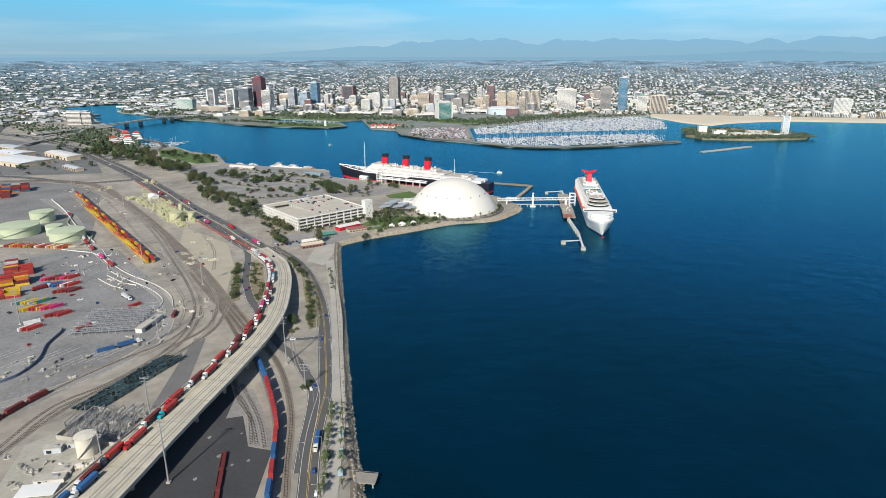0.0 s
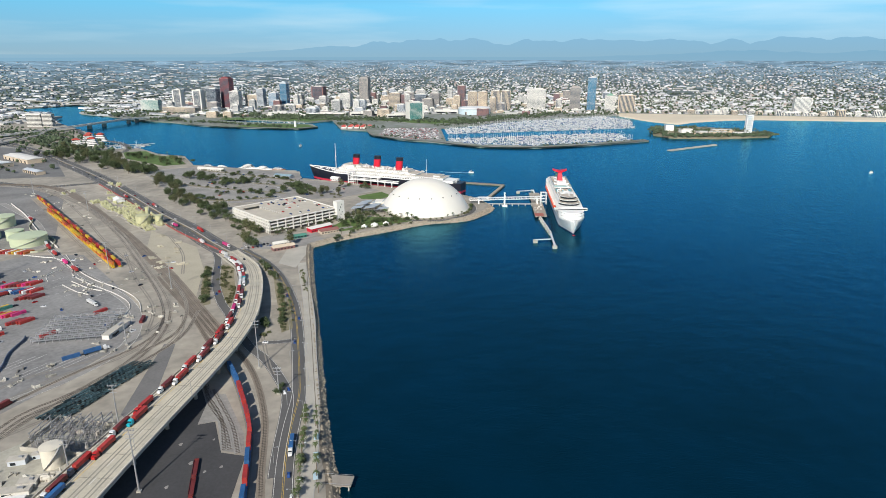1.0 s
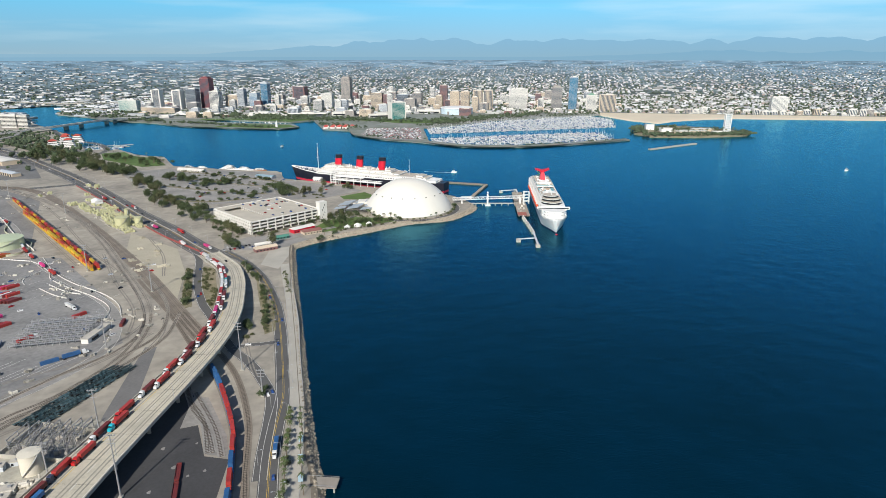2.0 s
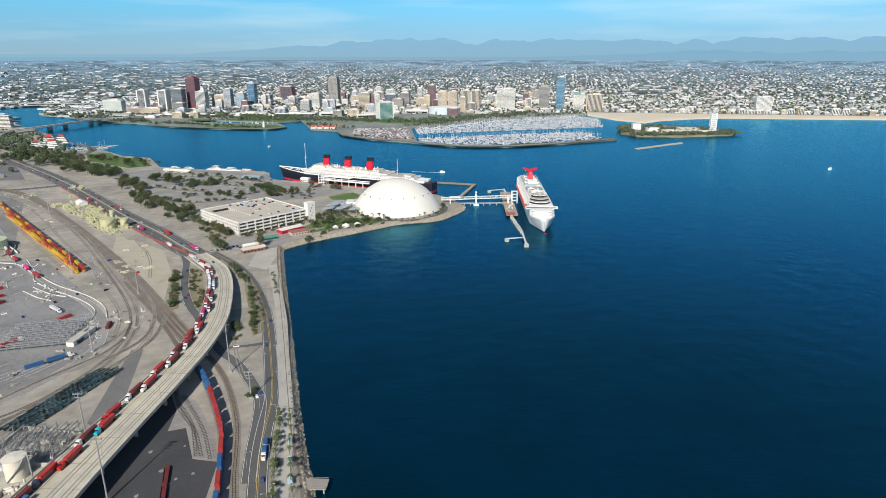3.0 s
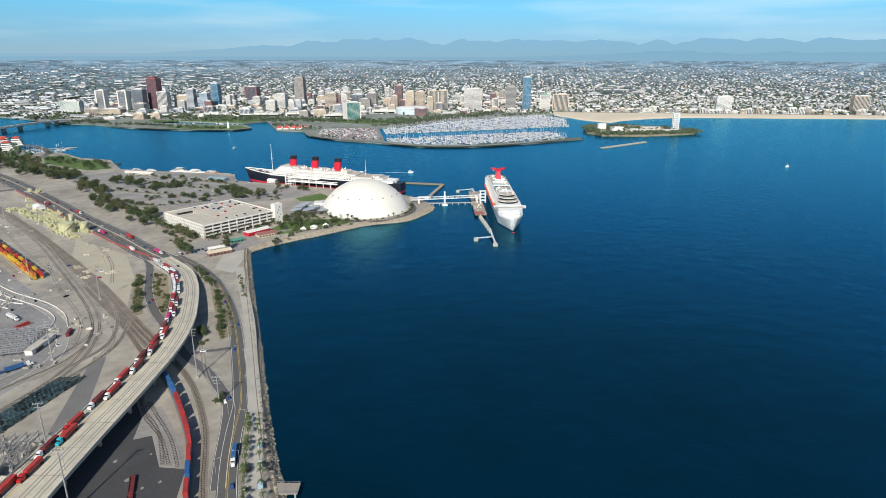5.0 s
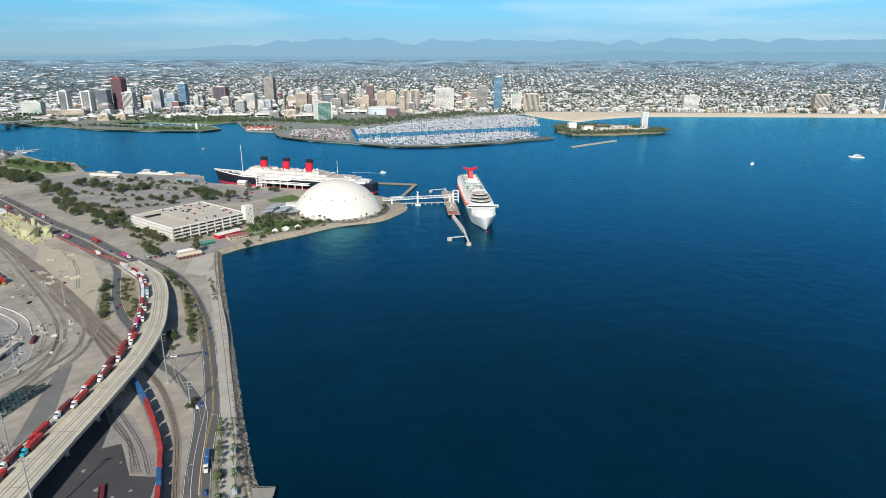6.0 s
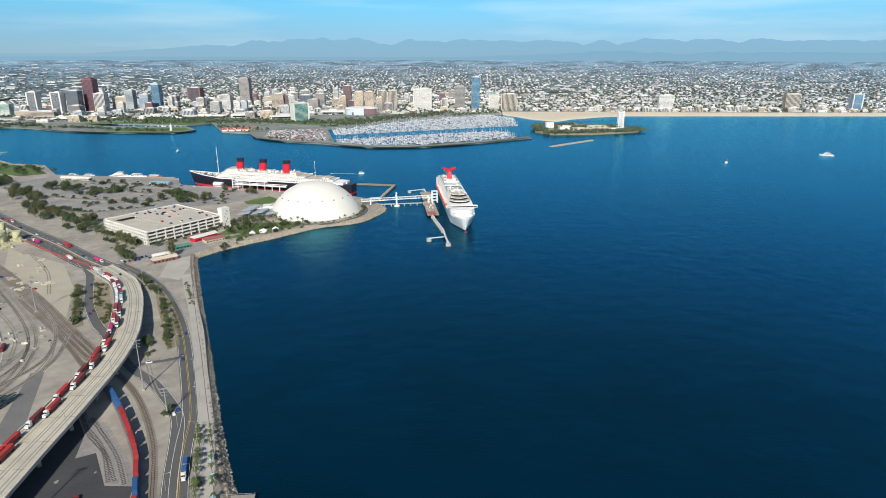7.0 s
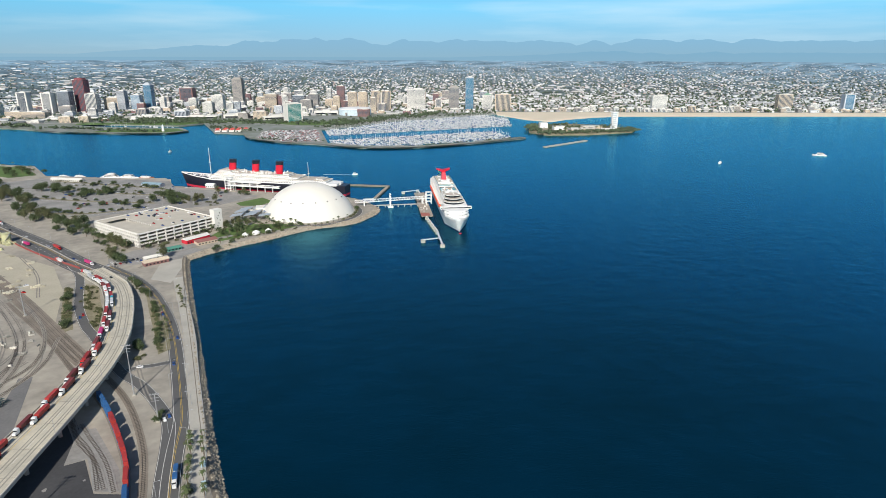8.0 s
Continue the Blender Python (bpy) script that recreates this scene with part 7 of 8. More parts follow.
def tank(x, y, r, h, m, label):
    o = empty("storage_tank", x, y, Z)
    tagged(o, label, "tank", "tanks")
    bm = bmesh.new()
    cyl(bm, 0, 0, -0.2, r, h, 48)
    part("shell", bm, m, o)
    bm = bmesh.new()
    cyl(bm, 0, 0, h - 0.2, r + 0.3, 0.4, 48)
    cyl(bm, 0, 0, h + 0.2, r, r * 0.06 + 0.3, 48, 0.6)
    part("roof", bm, m, o)
    bm = bmesh.new()
    for i in range(24):
        a, b = i / 24 * 1.6, (i + 1) / 24 * 1.6
        beam(bm, ((r + 0.6) * math.cos(a - 2), (r + 0.6) * math.sin(a - 2), h * i / 24), ((r + 0.6) * math.cos(b - 2), (r + 0.6) * math.sin(b - 2), h * (i + 1) / 24), 0.9, 0.2)
    part("spiral_stair", bm, STEEL, o)


tank(-545, 758, 25, 12, PALE_GREEN, "wide pale green oil storage tank")
tank(-470, 738, 20, 11, PALE_GREEN, "pale green cylindrical oil tank with stair")
tank(-553, 822, 15, 14, PALE_GREEN, "pale green storage tank with flat roof")
tank(-497, 757, 10, 12, PALE_GREEN, "small pale green storage tank")
tank(-204.5, 302.6, 5.6, 12, mat("cream_tank_paint", (0.68, 0.63, 0.52), 0.6, vary=0.08, scale=0.2), "tall cream cylindrical tank with ladder")
BUND = mat("pale_green_bund", (0.46, 0.47, 0.34), 0.8, vary=0.12, scale=0.1)
for pts, m_, lab in (([(-560, 700), (-500, 706), (-440, 702), (-446, 750), (-505, 800), (-530, 850)], BUND, "low pale green bund wall round the tanks"), ([(-621, 952), (-559, 881), (-486, 787), (-426, 718)], PALE_WALL, "long pale concrete yard wall"),
                     ([(-318, 470), (-315, 461), (-313, 440), (-304, 416), (-303, 397), (-308, 384), (-330, 362)], mat("blue_grey_fence", (0.12, 0.15, 0.21), 0.7), "dark blue-grey sheet fence bending through the yard")):
    ribbon("yard_wall", [(x, y, Z) for x, y in pts], -0.25, 0.25, -0.3, 2.2, m_, None, 8, lab, "wall")
bm = bmesh.new()
box(bm, 0, 0, 0, 3.4, 0.55, 0.35)
box(bm, 0, 0, 0.35, 3.4, 0.3, 0.6, 0, 0.9)
BARRIER = bpy.data.meshes.new("barrier")
bm.to_mesh(BARRIER)
bm.free()
BARRIER.materials.append(PALE_WALL)
for pts in ([(-448, 690), (-425, 683), (-403, 675), (-370, 641), (-357, 619), (-328, 593), (-288, 563), (-263, 535), (-256, 505)], [(-402, 691), (-365, 641), (-330, 606), (-296, 581), (-275, 563), (-257, 541), (-243, 512)],
            [(-352, 590), (-330, 572), (-312, 562)], [(-348, 600), (-322, 580), (-304, 572)], [(-380, 645), (-384, 620), (-372, 600)]):
    o = empty("barrier_line", *pts[0], Z)
    tagged(o, "line of white concrete traffic barriers in the yard", "barrier", "barrier lines")
    ln_ = curve_points(pts, 3.9)
    for a, b in zip(ln_, ln_[1:]):
        share("barrier", BARRIER, o, pose(a[0] - pts[0][0], a[1] - pts[0][1], 0.08, 0, 0, math.degrees(math.atan2(b[1] - a[1], b[0] - a[0]))))
plant_rng = random.Random(31)


def process_unit(x, y, turn, m, n, span=18, label="pale yellow process unit with vessels and pipes"):
    """Vessels, pipe racks and cabins on one skid."""
    o = empty("process_unit", x, y, Z, turn)
    tagged(o, label, "machinery", "process units")
    bm = bmesh.new()
    box(bm, 0, 0, -0.2, span + 4, span * 0.7 + 3, 0.6)
    part("base_slab", bm, CONCRETE, o)
    for i in range(n):
        u, v = plant_rng.uniform(-span / 2, span / 2), plant_rng.uniform(-span * 0.32, span * 0.32)
        bm = bmesh.new()
        k = plant_rng.random()
        if k < 0.35:
            r = plant_rng.uniform(0.5, 1.5)
            h = plant_rng.uniform(1.8, 4.6)
            cyl(bm, u, v, 0.3, r, h, 14)
            cyl(bm, u, v, 0.3 + h, r, 0.5, 14, 0.3 * r)
            part("vessel", bm, m, o)
        elif k < 0.6:
            ln_, r = plant_rng.uniform(4, 8), plant_rng.uniform(0.6, 1.2)
            cyl(bm, 0, 0, -ln_ / 2, r, ln_, 12)
            bmesh.ops.rotate(bm, verts=bm.verts, matrix=Matrix.Rotation(math.pi / 2, 3, "Y"))
            bmesh.ops.translate(bm, verts=bm.verts, vec=(u, v, r + 1.0))
            for q in (-0.3, 0.3):
                box(bm, u + q * ln_, v, 0.3, 0.5, 1.4, 1.0)
            part("drum", bm, m, o)
        elif k < 0.8:
            box(bm, u, v, 0.3, plant_rng.uniform(2, 5), plant_rng.uniform(1.5, 3.5), plant_rng.uniform(1.5, 3.5))
            part("cabin", bm, m, o)
        else:
            for q in range(4):
                beam(bm, (-span / 2, v + q * 0.7, 2.6), (span / 2, v + q * 0.7, 2.6), 0.3)
            for q in range(5):
                a = -span / 2 + q * span / 4
                box(bm, a, v + 1, 0.3, 0.3, 3.2, 2.5)
            part("pipe_rack", bm, m, o)


for i in range(12):
    t = i / 11
    process_unit(-492 + 140 * t + plant_rng.uniform(-6, 6), 962 - 168 * t + plant_rng.uniform(-6, 6), -50 + plant_rng.uniform(-6, 6), PALE_YELLOW, 20)
    process_unit(-480 + 130 * t + plant_rng.uniform(-6, 6), 985 - 165 * t + plant_rng.uniform(-6, 6), -50, PALE_YELLOW, 16, 18)
tank(-368, 822, 9, 13, PALE_YELLOW, "pale yellow process tank beside the road")
tank(-350, 830, 5, 11, PALE_YELLOW, "small pale yellow process tank")
tank(-372, 848, 3, 18, PALE_YELLOW, "slim pale yellow column vessel")
for i in range(7):
    process_unit(-545 + plant_rng.uniform(-40, 40), 1060 + plant_rng.uniform(-40, 40), -50, PALE_YELLOW, 5, 12)
PALLET = mat("weathered_timber_and_crates", (0.5, 0.46, 0.36), 0.9, vary=0.15, scale=0.3, rand=0.3)
for i in range(48):
    x, y = plant_rng.uniform(-330, -225), plant_rng.uniform(590, 775)
    if not inside([(-340, 785), (-265, 712), (-232, 634), (-215, 560), (-240, 590), (-312, 690)], x, y):
        continue
    bm = bmesh.new()
    for k in range(plant_rng.randint(3, 7)):
        box(bm, plant_rng.uniform(-4, 4), plant_rng.uniform(-3, 3), 0, plant_rng.uniform(1.5, 5), plant_rng.uniform(1, 2.4), plant_rng.uniform(0.5, 2.2), plant_rng.choice([0, 8, 90]))
    ob = part("crate_pile", bm, PALLET)
    ob.matrix_basis = pose(x, y, Z + 0.1, 0, 0, plant_rng.choice([35, 40, 125]))
    tagged(ob, "pile of pale crates and pipes on gravel", "crates", "crate piles")

GEAR = mat("mixed_yard_gear", (0.4, 0.38, 0.33), 0.8, vary=0.2, scale=0.4, island=0.6, rand=0.5)
for x0, y0, x1, y1, n_ in ((-255, 440, -228, 540, 16), (-330, 385, -262, 420, 18), (-415, 600, -335, 680, 18), (-345, 560, -305, 600, 14), (-230, 470, -205, 560, 10), (-300, 600, -262, 650, 10), (-470, 800, -420, 880, 12), (-560, 880, -500, 960, 12), (-640, 1000, -560, 1060, 12), (-240, 258, -205, 300, 16), (-185, 300, -178, 340, 5)):
    for i in range(n_):
        t = plant_rng.random()
        x, y = x0 + (x1 - x0) * t + plant_rng.gauss(0, 5), y0 + (y1 - y0) * plant_rng.random()
        bm = bmesh.new()
        for k in range(plant_rng.randint(2, 5)):
            if plant_rng.random() < 0.3:
                cyl(bm, plant_rng.uniform(-2, 2), plant_rng.uniform(-1.5, 1.5), 0, 0.5, plant_rng.uniform(0.9, 1.6), 10)
            else:
                box(bm, plant_rng.uniform(-2.5, 2.5), plant_rng.uniform(-2, 2), 0, plant_rng.uniform(0.8, 4.2), plant_rng.uniform(0.5, 1.6), plant_rng.uniform(0.4, 1.6), plant_rng.choice([0, 12, 84]))
        ob = part("yard_gear", bm, GEAR)
        ob.matrix_basis = pose(x, y, Z + 0.08, 0, 0, plant_rng.uniform(0, 180))
        tagged(ob, "loose drums, beams and crates lying on the yard", "crates", "yard gear")

# plant in the corner by the flyover
PLANT_ROOF = mat("weathered_roof", (0.47, 0.44, 0.38), 0.9, vary=0.15, scale=0.3)
for x, y, w, d, h, t_, m, lab in ((-225.1, 304.2, 9, 4.5, 3.6, 12, COOL_WALL, "small pale blue-grey equipment cabin"), (-217.4, 308.9, 4, 3, 3, 12, COOL_WALL, "tiny pale equipment cabin by pipes"), (-211.4, 278.5, 15, 5, 2.6, 10, PALE_WALL, "low cream plant shed with roof units"), (-208.2, 285.1, 9, 5, 3.2, 10, PALE_WALL, "small cream plant building with flat roof"),
                                  (-249, 478, 30, 6, 4, 82, PALE_WALL, "long white office cabin in the yard"),
                                  (-390, 440, 30, 12, 6, 15, WHITE, "white gatehouse roof in the yard"), (-420, 424, 24, 14, 6, 15, COOL_WALL, "grey maintenance shed in the yard")):
    o = empty("plant_building", x, y, Z, t_)
    tagged(o, lab, "building", "plant buildings")
    bm = bmesh.new()
    box(bm, 0, 0, -0.2, w, d, h)
    part("wall", bm, m, o)
    bm = bmesh.new()
    box(bm, 0, 0, h - 0.2, w + 0.8, d + 0.8, 0.4)
    part("roof", bm, m if m is WHITE else PLANT_ROOF, o)
    bm = bmesh.new()
    box(bm, w * 0.2, 0, h + 0.2, w * 0.2, d * 0.3, 0.9)
    part("roof_unit", bm, STEEL, o)
    bm = bmesh.new()
    box(bm, -w * 0.2, -d / 2, 0.5, w * 0.3, 0.3, h * 0.5)
    part("door", bm, DARK, o)
BAY_STEEL = mat("weathered_bay_steel", (0.2, 0.2, 0.2), 0.6, 0.2, vary=0.25)


def switch_bay(x, y, turn):
    """One bay of a switchyard: lattice portals, bus pipes and grey cabinets."""
    o = empty("switch_bay", x, y, Z, turn)
    tagged(o, "grey steel bay of the walled switchyard with portals", "machinery", "switch bays")
    bm = bmesh.new()
    box(bm, 0, 0, -0.2, 12, 9, 0.45)
    part("base_slab", bm, LOT, o)
    for u in (-4.5, 0, 4.5):
        bm = bmesh.new()
        for v in (-3.6, 3.6):
            for q in (-0.25, 0.25):
                box(bm, u + q, v, 0.2, 0.12, 0.12, 6.4)
            for k in range(6):
                beam(bm, (u - 0.25, v, 0.4 + k), (u + 0.25, v, 1.3 + k), 0.1)
        box(bm, u, 0, 6.2, 0.6, 8.4, 0.35)
        part("portal", bm, BAY_STEEL, o)
    for v in (-2.4, 0, 2.4):
        bm = bmesh.new()
        beam(bm, (-6, v, 4.6), (6, v, 4.6), 0.16)
        for u in (-3, 3):
            cyl(bm, u, v, 0.2, 0.22, 4.4, 8)
        part("bus_pipe", bm, STEEL, o)
    bm = bmesh.new()
    box(bm, plant_rng.uniform(-3, 3), plant_rng.uniform(-2, 2), 0.2, 2.6, 1.8, 2.4)
    box(bm, plant_rng.uniform(-3, 3), plant_rng.uniform(-2, 2), 0.2, 1.4, 1.2, 1.8)
    part("cabinet", bm, PALE_STORE, o)



YARD_WALL = [(-231.0, 316.3), (-189.1, 308.5), (-186.6, 337.8), (-225.8, 348.2)]
for a, b in zip(YARD_WALL, YARD_WALL[1:] + YARD_WALL[:1]):
    bm = bmesh.new()
    beam(bm, (0, 0, 1.3), (b[0] - a[0], b[1] - a[1], 1.3), 0.5, 3.0)
    ob = part("yard_wall", bm, CONCRETE)
    ob.matrix_basis = pose(a[0], a[1], Z)
    tagged(ob, "pale concrete wall round the pipe yard", "wall", "yard walls")
for u, v in ((0.2, 0.25), (0.5, 0.25), (0.8, 0.25), (0.25, 0.7), (0.55, 0.7), (0.82, 0.68)):
    (x0, y0), (x1, y1), (x2, y2), (x3, y3) = YARD_WALL
    x = (x0 * (1 - u) + x1 * u) * (1 - v) + (x3 * (1 - u) + x2 * u) * v
    y = (y0 * (1 - u) + y1 * u) * (1 - v) + (y3 * (1 - u) + y2 * u) * v
    switch_bay(x, y, 12)
for i in range(7):
    t = i / 6
    o = empty("pipe_gantry", YARD_WALL[0][0] + 3 + t * (YARD_WALL[1][0] - YARD_WALL[0][0] - 6), (YARD_WALL[0][1] + YARD_WALL[3][1]) / 2 + t * 3, Z, 84)
    tagged(o, "grey steel pipe gantry frame over pipework", "frame", "pipe gantries")
    for q in (-9, 0, 9):
        bm = bmesh.new()
        box(bm, q, 0, 0, 0.4, 0.4, 7)
        part("post", bm, STEEL, o)
    bm = bmesh.new()
    for z_ in (4.2, 6.8):
        box(bm, 0, 0, z_, 20, 0.4, 0.4)
    part("beam", bm, STEEL, o)
process_unit(-200.0, 289.9, 14, mat("pale_pipe_paint", (0.6, 0.56, 0.48), 0.6, vary=0.15), 14, 12, "pale pipes and valves on a slab")
o = empty("open_canopy", -209.2, 265.2, Z, 8)
tagged(o, "large white flat canopy over stored machinery", "canopy")
bm = bmesh.new()
box(bm, 0, 0, 4.6, 19, 10, 0.4)
part("roof", bm, WHITE, o)
for a in (-9, 0, 9):
    for b in (-4.6, 4.6):
        bm = bmesh.new()
        box(bm, a, b, -0.1, 0.4, 0.4, 4.8)
        part("post", bm, STEEL, o)


# ---- stacked trailer chassis ----
def chassis_master():
    o = empty("trailer_chassis", 0, 0, -50)
    tagged(o, "dark steel trailer chassis parked in a dense row", "trailer", "trailer chassis")
    bm = bmesh.new()
    for q in (-0.5, 0.5):
        box(bm, 0, q, 0.9, 12, 0.22, 0.4)
    for x in (-5.8, -3, 0, 3, 5.8):
        box(bm, x, 0, 0.95, 0.35, 2.4, 0.3)
    part("frame", bm, mat("dark_teal_steel", (0.07, 0.12, 0.13), 0.5, 0.2, vary=0.3, rand=0.6), o)
    bm = bmesh.new()
    for x in (-5, -3.8):
        beam(bm, (x, -1.2, 0.52), (x, 1.2, 0.52), 0.9)
    part("axle_pair", bm, RUBBER, o)
    return o


CH = chassis_master()
for i in range(11):
    for j in range(6):
        u, v = j * 3.4 - 10, i * 7.4
        x, y = -228 + 0.32 * v + u * 0.95 + yard.uniform(-0.4, 0.4), 352 + 0.94 * v * 0.92 - u * 0.1 + yard.uniform(-0.6, 0.6)
        for k in range(2 if yard.random() < 0.3 else 1):
            copy_thing(CH, pose(x, y, Z + 0.07 + k * 1.5, 0, 0, 62))
for c in (*CH.children_recursive, CH):
    bpy.data.objects.remove(c)


def reefer_rack(x, y, turn, n):
    o = empty("reefer_rack", x, y, Z, turn)
    tagged(o, "row of grey steel gantry frames for refrigerated boxes", "rack", "reefer racks")
    for i in range(n):
        bm = bmesh.new()
        for q in (-1.4, 1.4):
            box(bm, i * 5.2, q, 0, 0.35, 0.35, 5)
        box(bm, i * 5.2, 0, 5, 0.5, 3.4, 0.4)
        part("frame", bm, STEEL, o)
    bm = bmesh.new()
    for q in (-1.4, 1.4):
        box(bm, (n - 1) * 2.6, q, 4.7, (n - 1) * 5.2, 0.3, 0.3)
    part("rail", bm, STEEL, o)
    bm = bmesh.new()
    box(bm, (n - 1) * 2.6, 0, 2.4, (n - 1) * 5.2, 2.2, 0.2)
    part("catwalk", bm, STEEL, o)


for i in range(6):
    reefer_rack(-306 - i * 1.0, 458 + i * 8.6, 9, 11)

# ---- warehouses and small buildings of the port ----
SHEDS = [(-900, 1300, 130, 70, 9, -28, "wide white-roofed port warehouse", WHITE), (-850, 1375, 120, 34, 9, -38, "long pale warehouse with flat roof", PALE_WALL), (-980, 1400, 90, 50, 9, -28, "white-roofed storage shed", WHITE),
         (-1215, 2062, 46, 18, 40, 0, "white office block among trees", PALE_WALL), (-1180, 2066, 40, 18, 38, 0, "white office block with window bands", PALE_WALL), (-1050, 1500, 80, 30, 8, -30, "grey storage shed by the road", COOL_WALL),
         (-1130, 1350, 120, 50, 8, -25, "white-roofed warehouse by the rail yard", WHITE), (-1250, 1480, 110, 50, 8, -25, "pale-roofed warehouse", PALE_WALL), (-740, 1220, 60, 16, 6, -38, "low grey port building", COOL_WALL)]
for x, y, w, d, h, t_, lab, m in SHEDS:
    o = empty("warehouse", x, y, Z, t_)
    tagged(o, lab if len(lab.split()) > 3 else lab + " beside the road", "warehouse", "warehouses")
    bm = bmesh.new()
    box(bm, 0, 0, -0.2, w, d, h)
    part("wall", bm, BEIGE_WALL if h < 20 else PALE_WALL, o)
    bm = bmesh.new()
    vs = box(bm, 0, 0, h - 0.2, w + 1, d + 1, 2.2 if h < 20 else 1.0, 0, 1.0)
    if h < 20:
        for v in vs[4:]:
            v.co.y *= 0.1
    part("roof", bm, m, o)
    for i in range(6 if h < 20 else 0):
        bm = bmesh.new()
        box(bm, -w * 0.4 + i * w * 0.16, -d / 2, 0.2, 5, 0.4, 5)
        part("dock_door", bm, DARK, o)
    if h > 20:
        for k in range(9):
            bm = bmesh.new()
            box(bm, 0, 0, 2 + k * 4.1, w + 0.5, d + 0.5, 1.7)
            part("window_band", bm, DARK, o)
RED_ROOF = mat("red_roof_tiles", (0.42, 0.07, 0.05), 0.8, vary=0.15)
for x, y, t_ in ((-842, 1580, 30), (-815, 1600, 20), (-870, 1700, 20), (-835, 1690, 10), (-855, 1665, 40)):
    o = empty("hotel_wing", x, y, Z, t_)
    tagged(o, "white hotel wing with red hipped roof", "building", "hotel wings")
    for k in range(4):
        bm = bmesh.new()
        box(bm, 0, 0, k * 4.5, 30 - k * 4, 15, 3)
        part("storey", bm, WHITE, o)
        bm = bmesh.new()
        box(bm, 0, 0, k * 4.5 + 3, 29 - k * 4, 14, 1.5)
        part("balcony_recess", bm, DARK, o)
    bm = bmesh.new()
    box(bm, 0, 0, 18, 19, 16, 4, 0, 0.3)
    part("roof", bm, RED_ROOF, o)
for x, y, w, d, h, t_, wall, roof, lab in ((-126, 785, 32, 11, 5, 42, RED, PALE_WALL, "long red boathouse with pale roof"), (-113, 773, 24, 12, 4, 30, BEIGE_WALL, mat("brown_red_roof", (0.26, 0.12, 0.1), 0.8), "small restaurant with brown-red roof"),
                                            (-157, 703, 26, 9, 4, 30, BROWN_STONE, BEIGE_WALL, "low brick building with tan roof"), (-163, 718, 18, 6, 3.5, 30, PALE_WALL, PALE_WALL, "small pale pavilion by the shore"),
                                            (-146, 750, 16, 6, 3, 30, mat("green_tarpaulin", (0.06, 0.2, 0.16), 0.8), mat("green_awning", (0.07, 0.22, 0.17), 0.8), "row of dark green shelters"), (-245, 1150, 36, 14, 5, -24, COOL_WALL, mat("blue_grey_roof", (0.25, 0.36, 0.42), 0.5), "terminal building with blue-grey roof"),
                                            (-460, 955, 18, 12, 7, -50, WHITE, WHITE, "white open gate canopy by the road"), (-405, 1235, 60, 10, 4, -22, PALE_WALL, PALE_WALL, "long low boatyard building by water"), (-145, 1120, 16, 10, 5, -28, WHITE, WHITE, "white event tent with peaked roof")):
    o = empty("harbour_building", x, y, Z, t_)
    tagged(o, lab, "building", "harbour buildings")
    bm = bmesh.new()
    box(bm, 0, 0, -0.2, w, d, h)
    part("wall", bm, wall, o)
    bm = bmesh.new()
    vs = box(bm, 0, 0, h - 0.2, w + 1.4, d + 1.4, 2.2)
    for v in vs[4:]:
        v.co.y *= 0.08
    part("roof", bm, roof, o)
    bm = bmesh.new()
    for i in range(int(w / 4)):
        box(bm, -w / 2 + 2 + i * 4, -d / 2, 0.8, 2, 0.3, 1.6)
    part("window_row", bm, DARK, o)["kind"] = "stuff"
# slatted canopies between garage and dome
CANOPY = mat("grey_blue_canopy", (0.36, 0.4, 0.43), 0.5, vary=0.1, scale=0.2)
for i in range(9):
    o = empty("canopy", -84 + (i % 3) * 19 + (i // 3) * 5, 878 + (i // 3) * 18 - (i % 3) * 3, Z, -12)
    tagged(o, "tilted grey sunshade canopy on posts", "canopy", "canopies")
    bm = bmesh.new()
    vs = box(bm, 0, 0, 6 + (i % 2), 17, 14, 0.5)
    for v in vs:
        if v.co.x > 0:
            v.co.z += 2.6
    part("roof", bm, CANOPY, o)
    for a in (-7, 7):
        for b in (-5.5, 5.5):
            bm = bmesh.new()
            box(bm, a, b, -0.1, 0.4, 0.4, 6.6 if a < 0 else 8.4)
            part("post", bm, STEEL, o)
for x, y, r_, lab in ((-55, 800, 5, "white event tent on the lawn"), (-68, 792, 4, "small white tent by the shore"), (-40, 806, 4, "small white tent on the grass")):
    bm = bmesh.new()
    cyl(bm, 0, 0, 0, r_, 2.4, 8)
    cyl(bm, 0, 0, 2.4, r_ + 0.4, 2.6, 8, 0.2)
    ob = part("tent", bm, WHITE)
    ob.matrix_basis = pose(x, y, Z + 0.1)
    tagged(ob, lab, "tent", "tents")


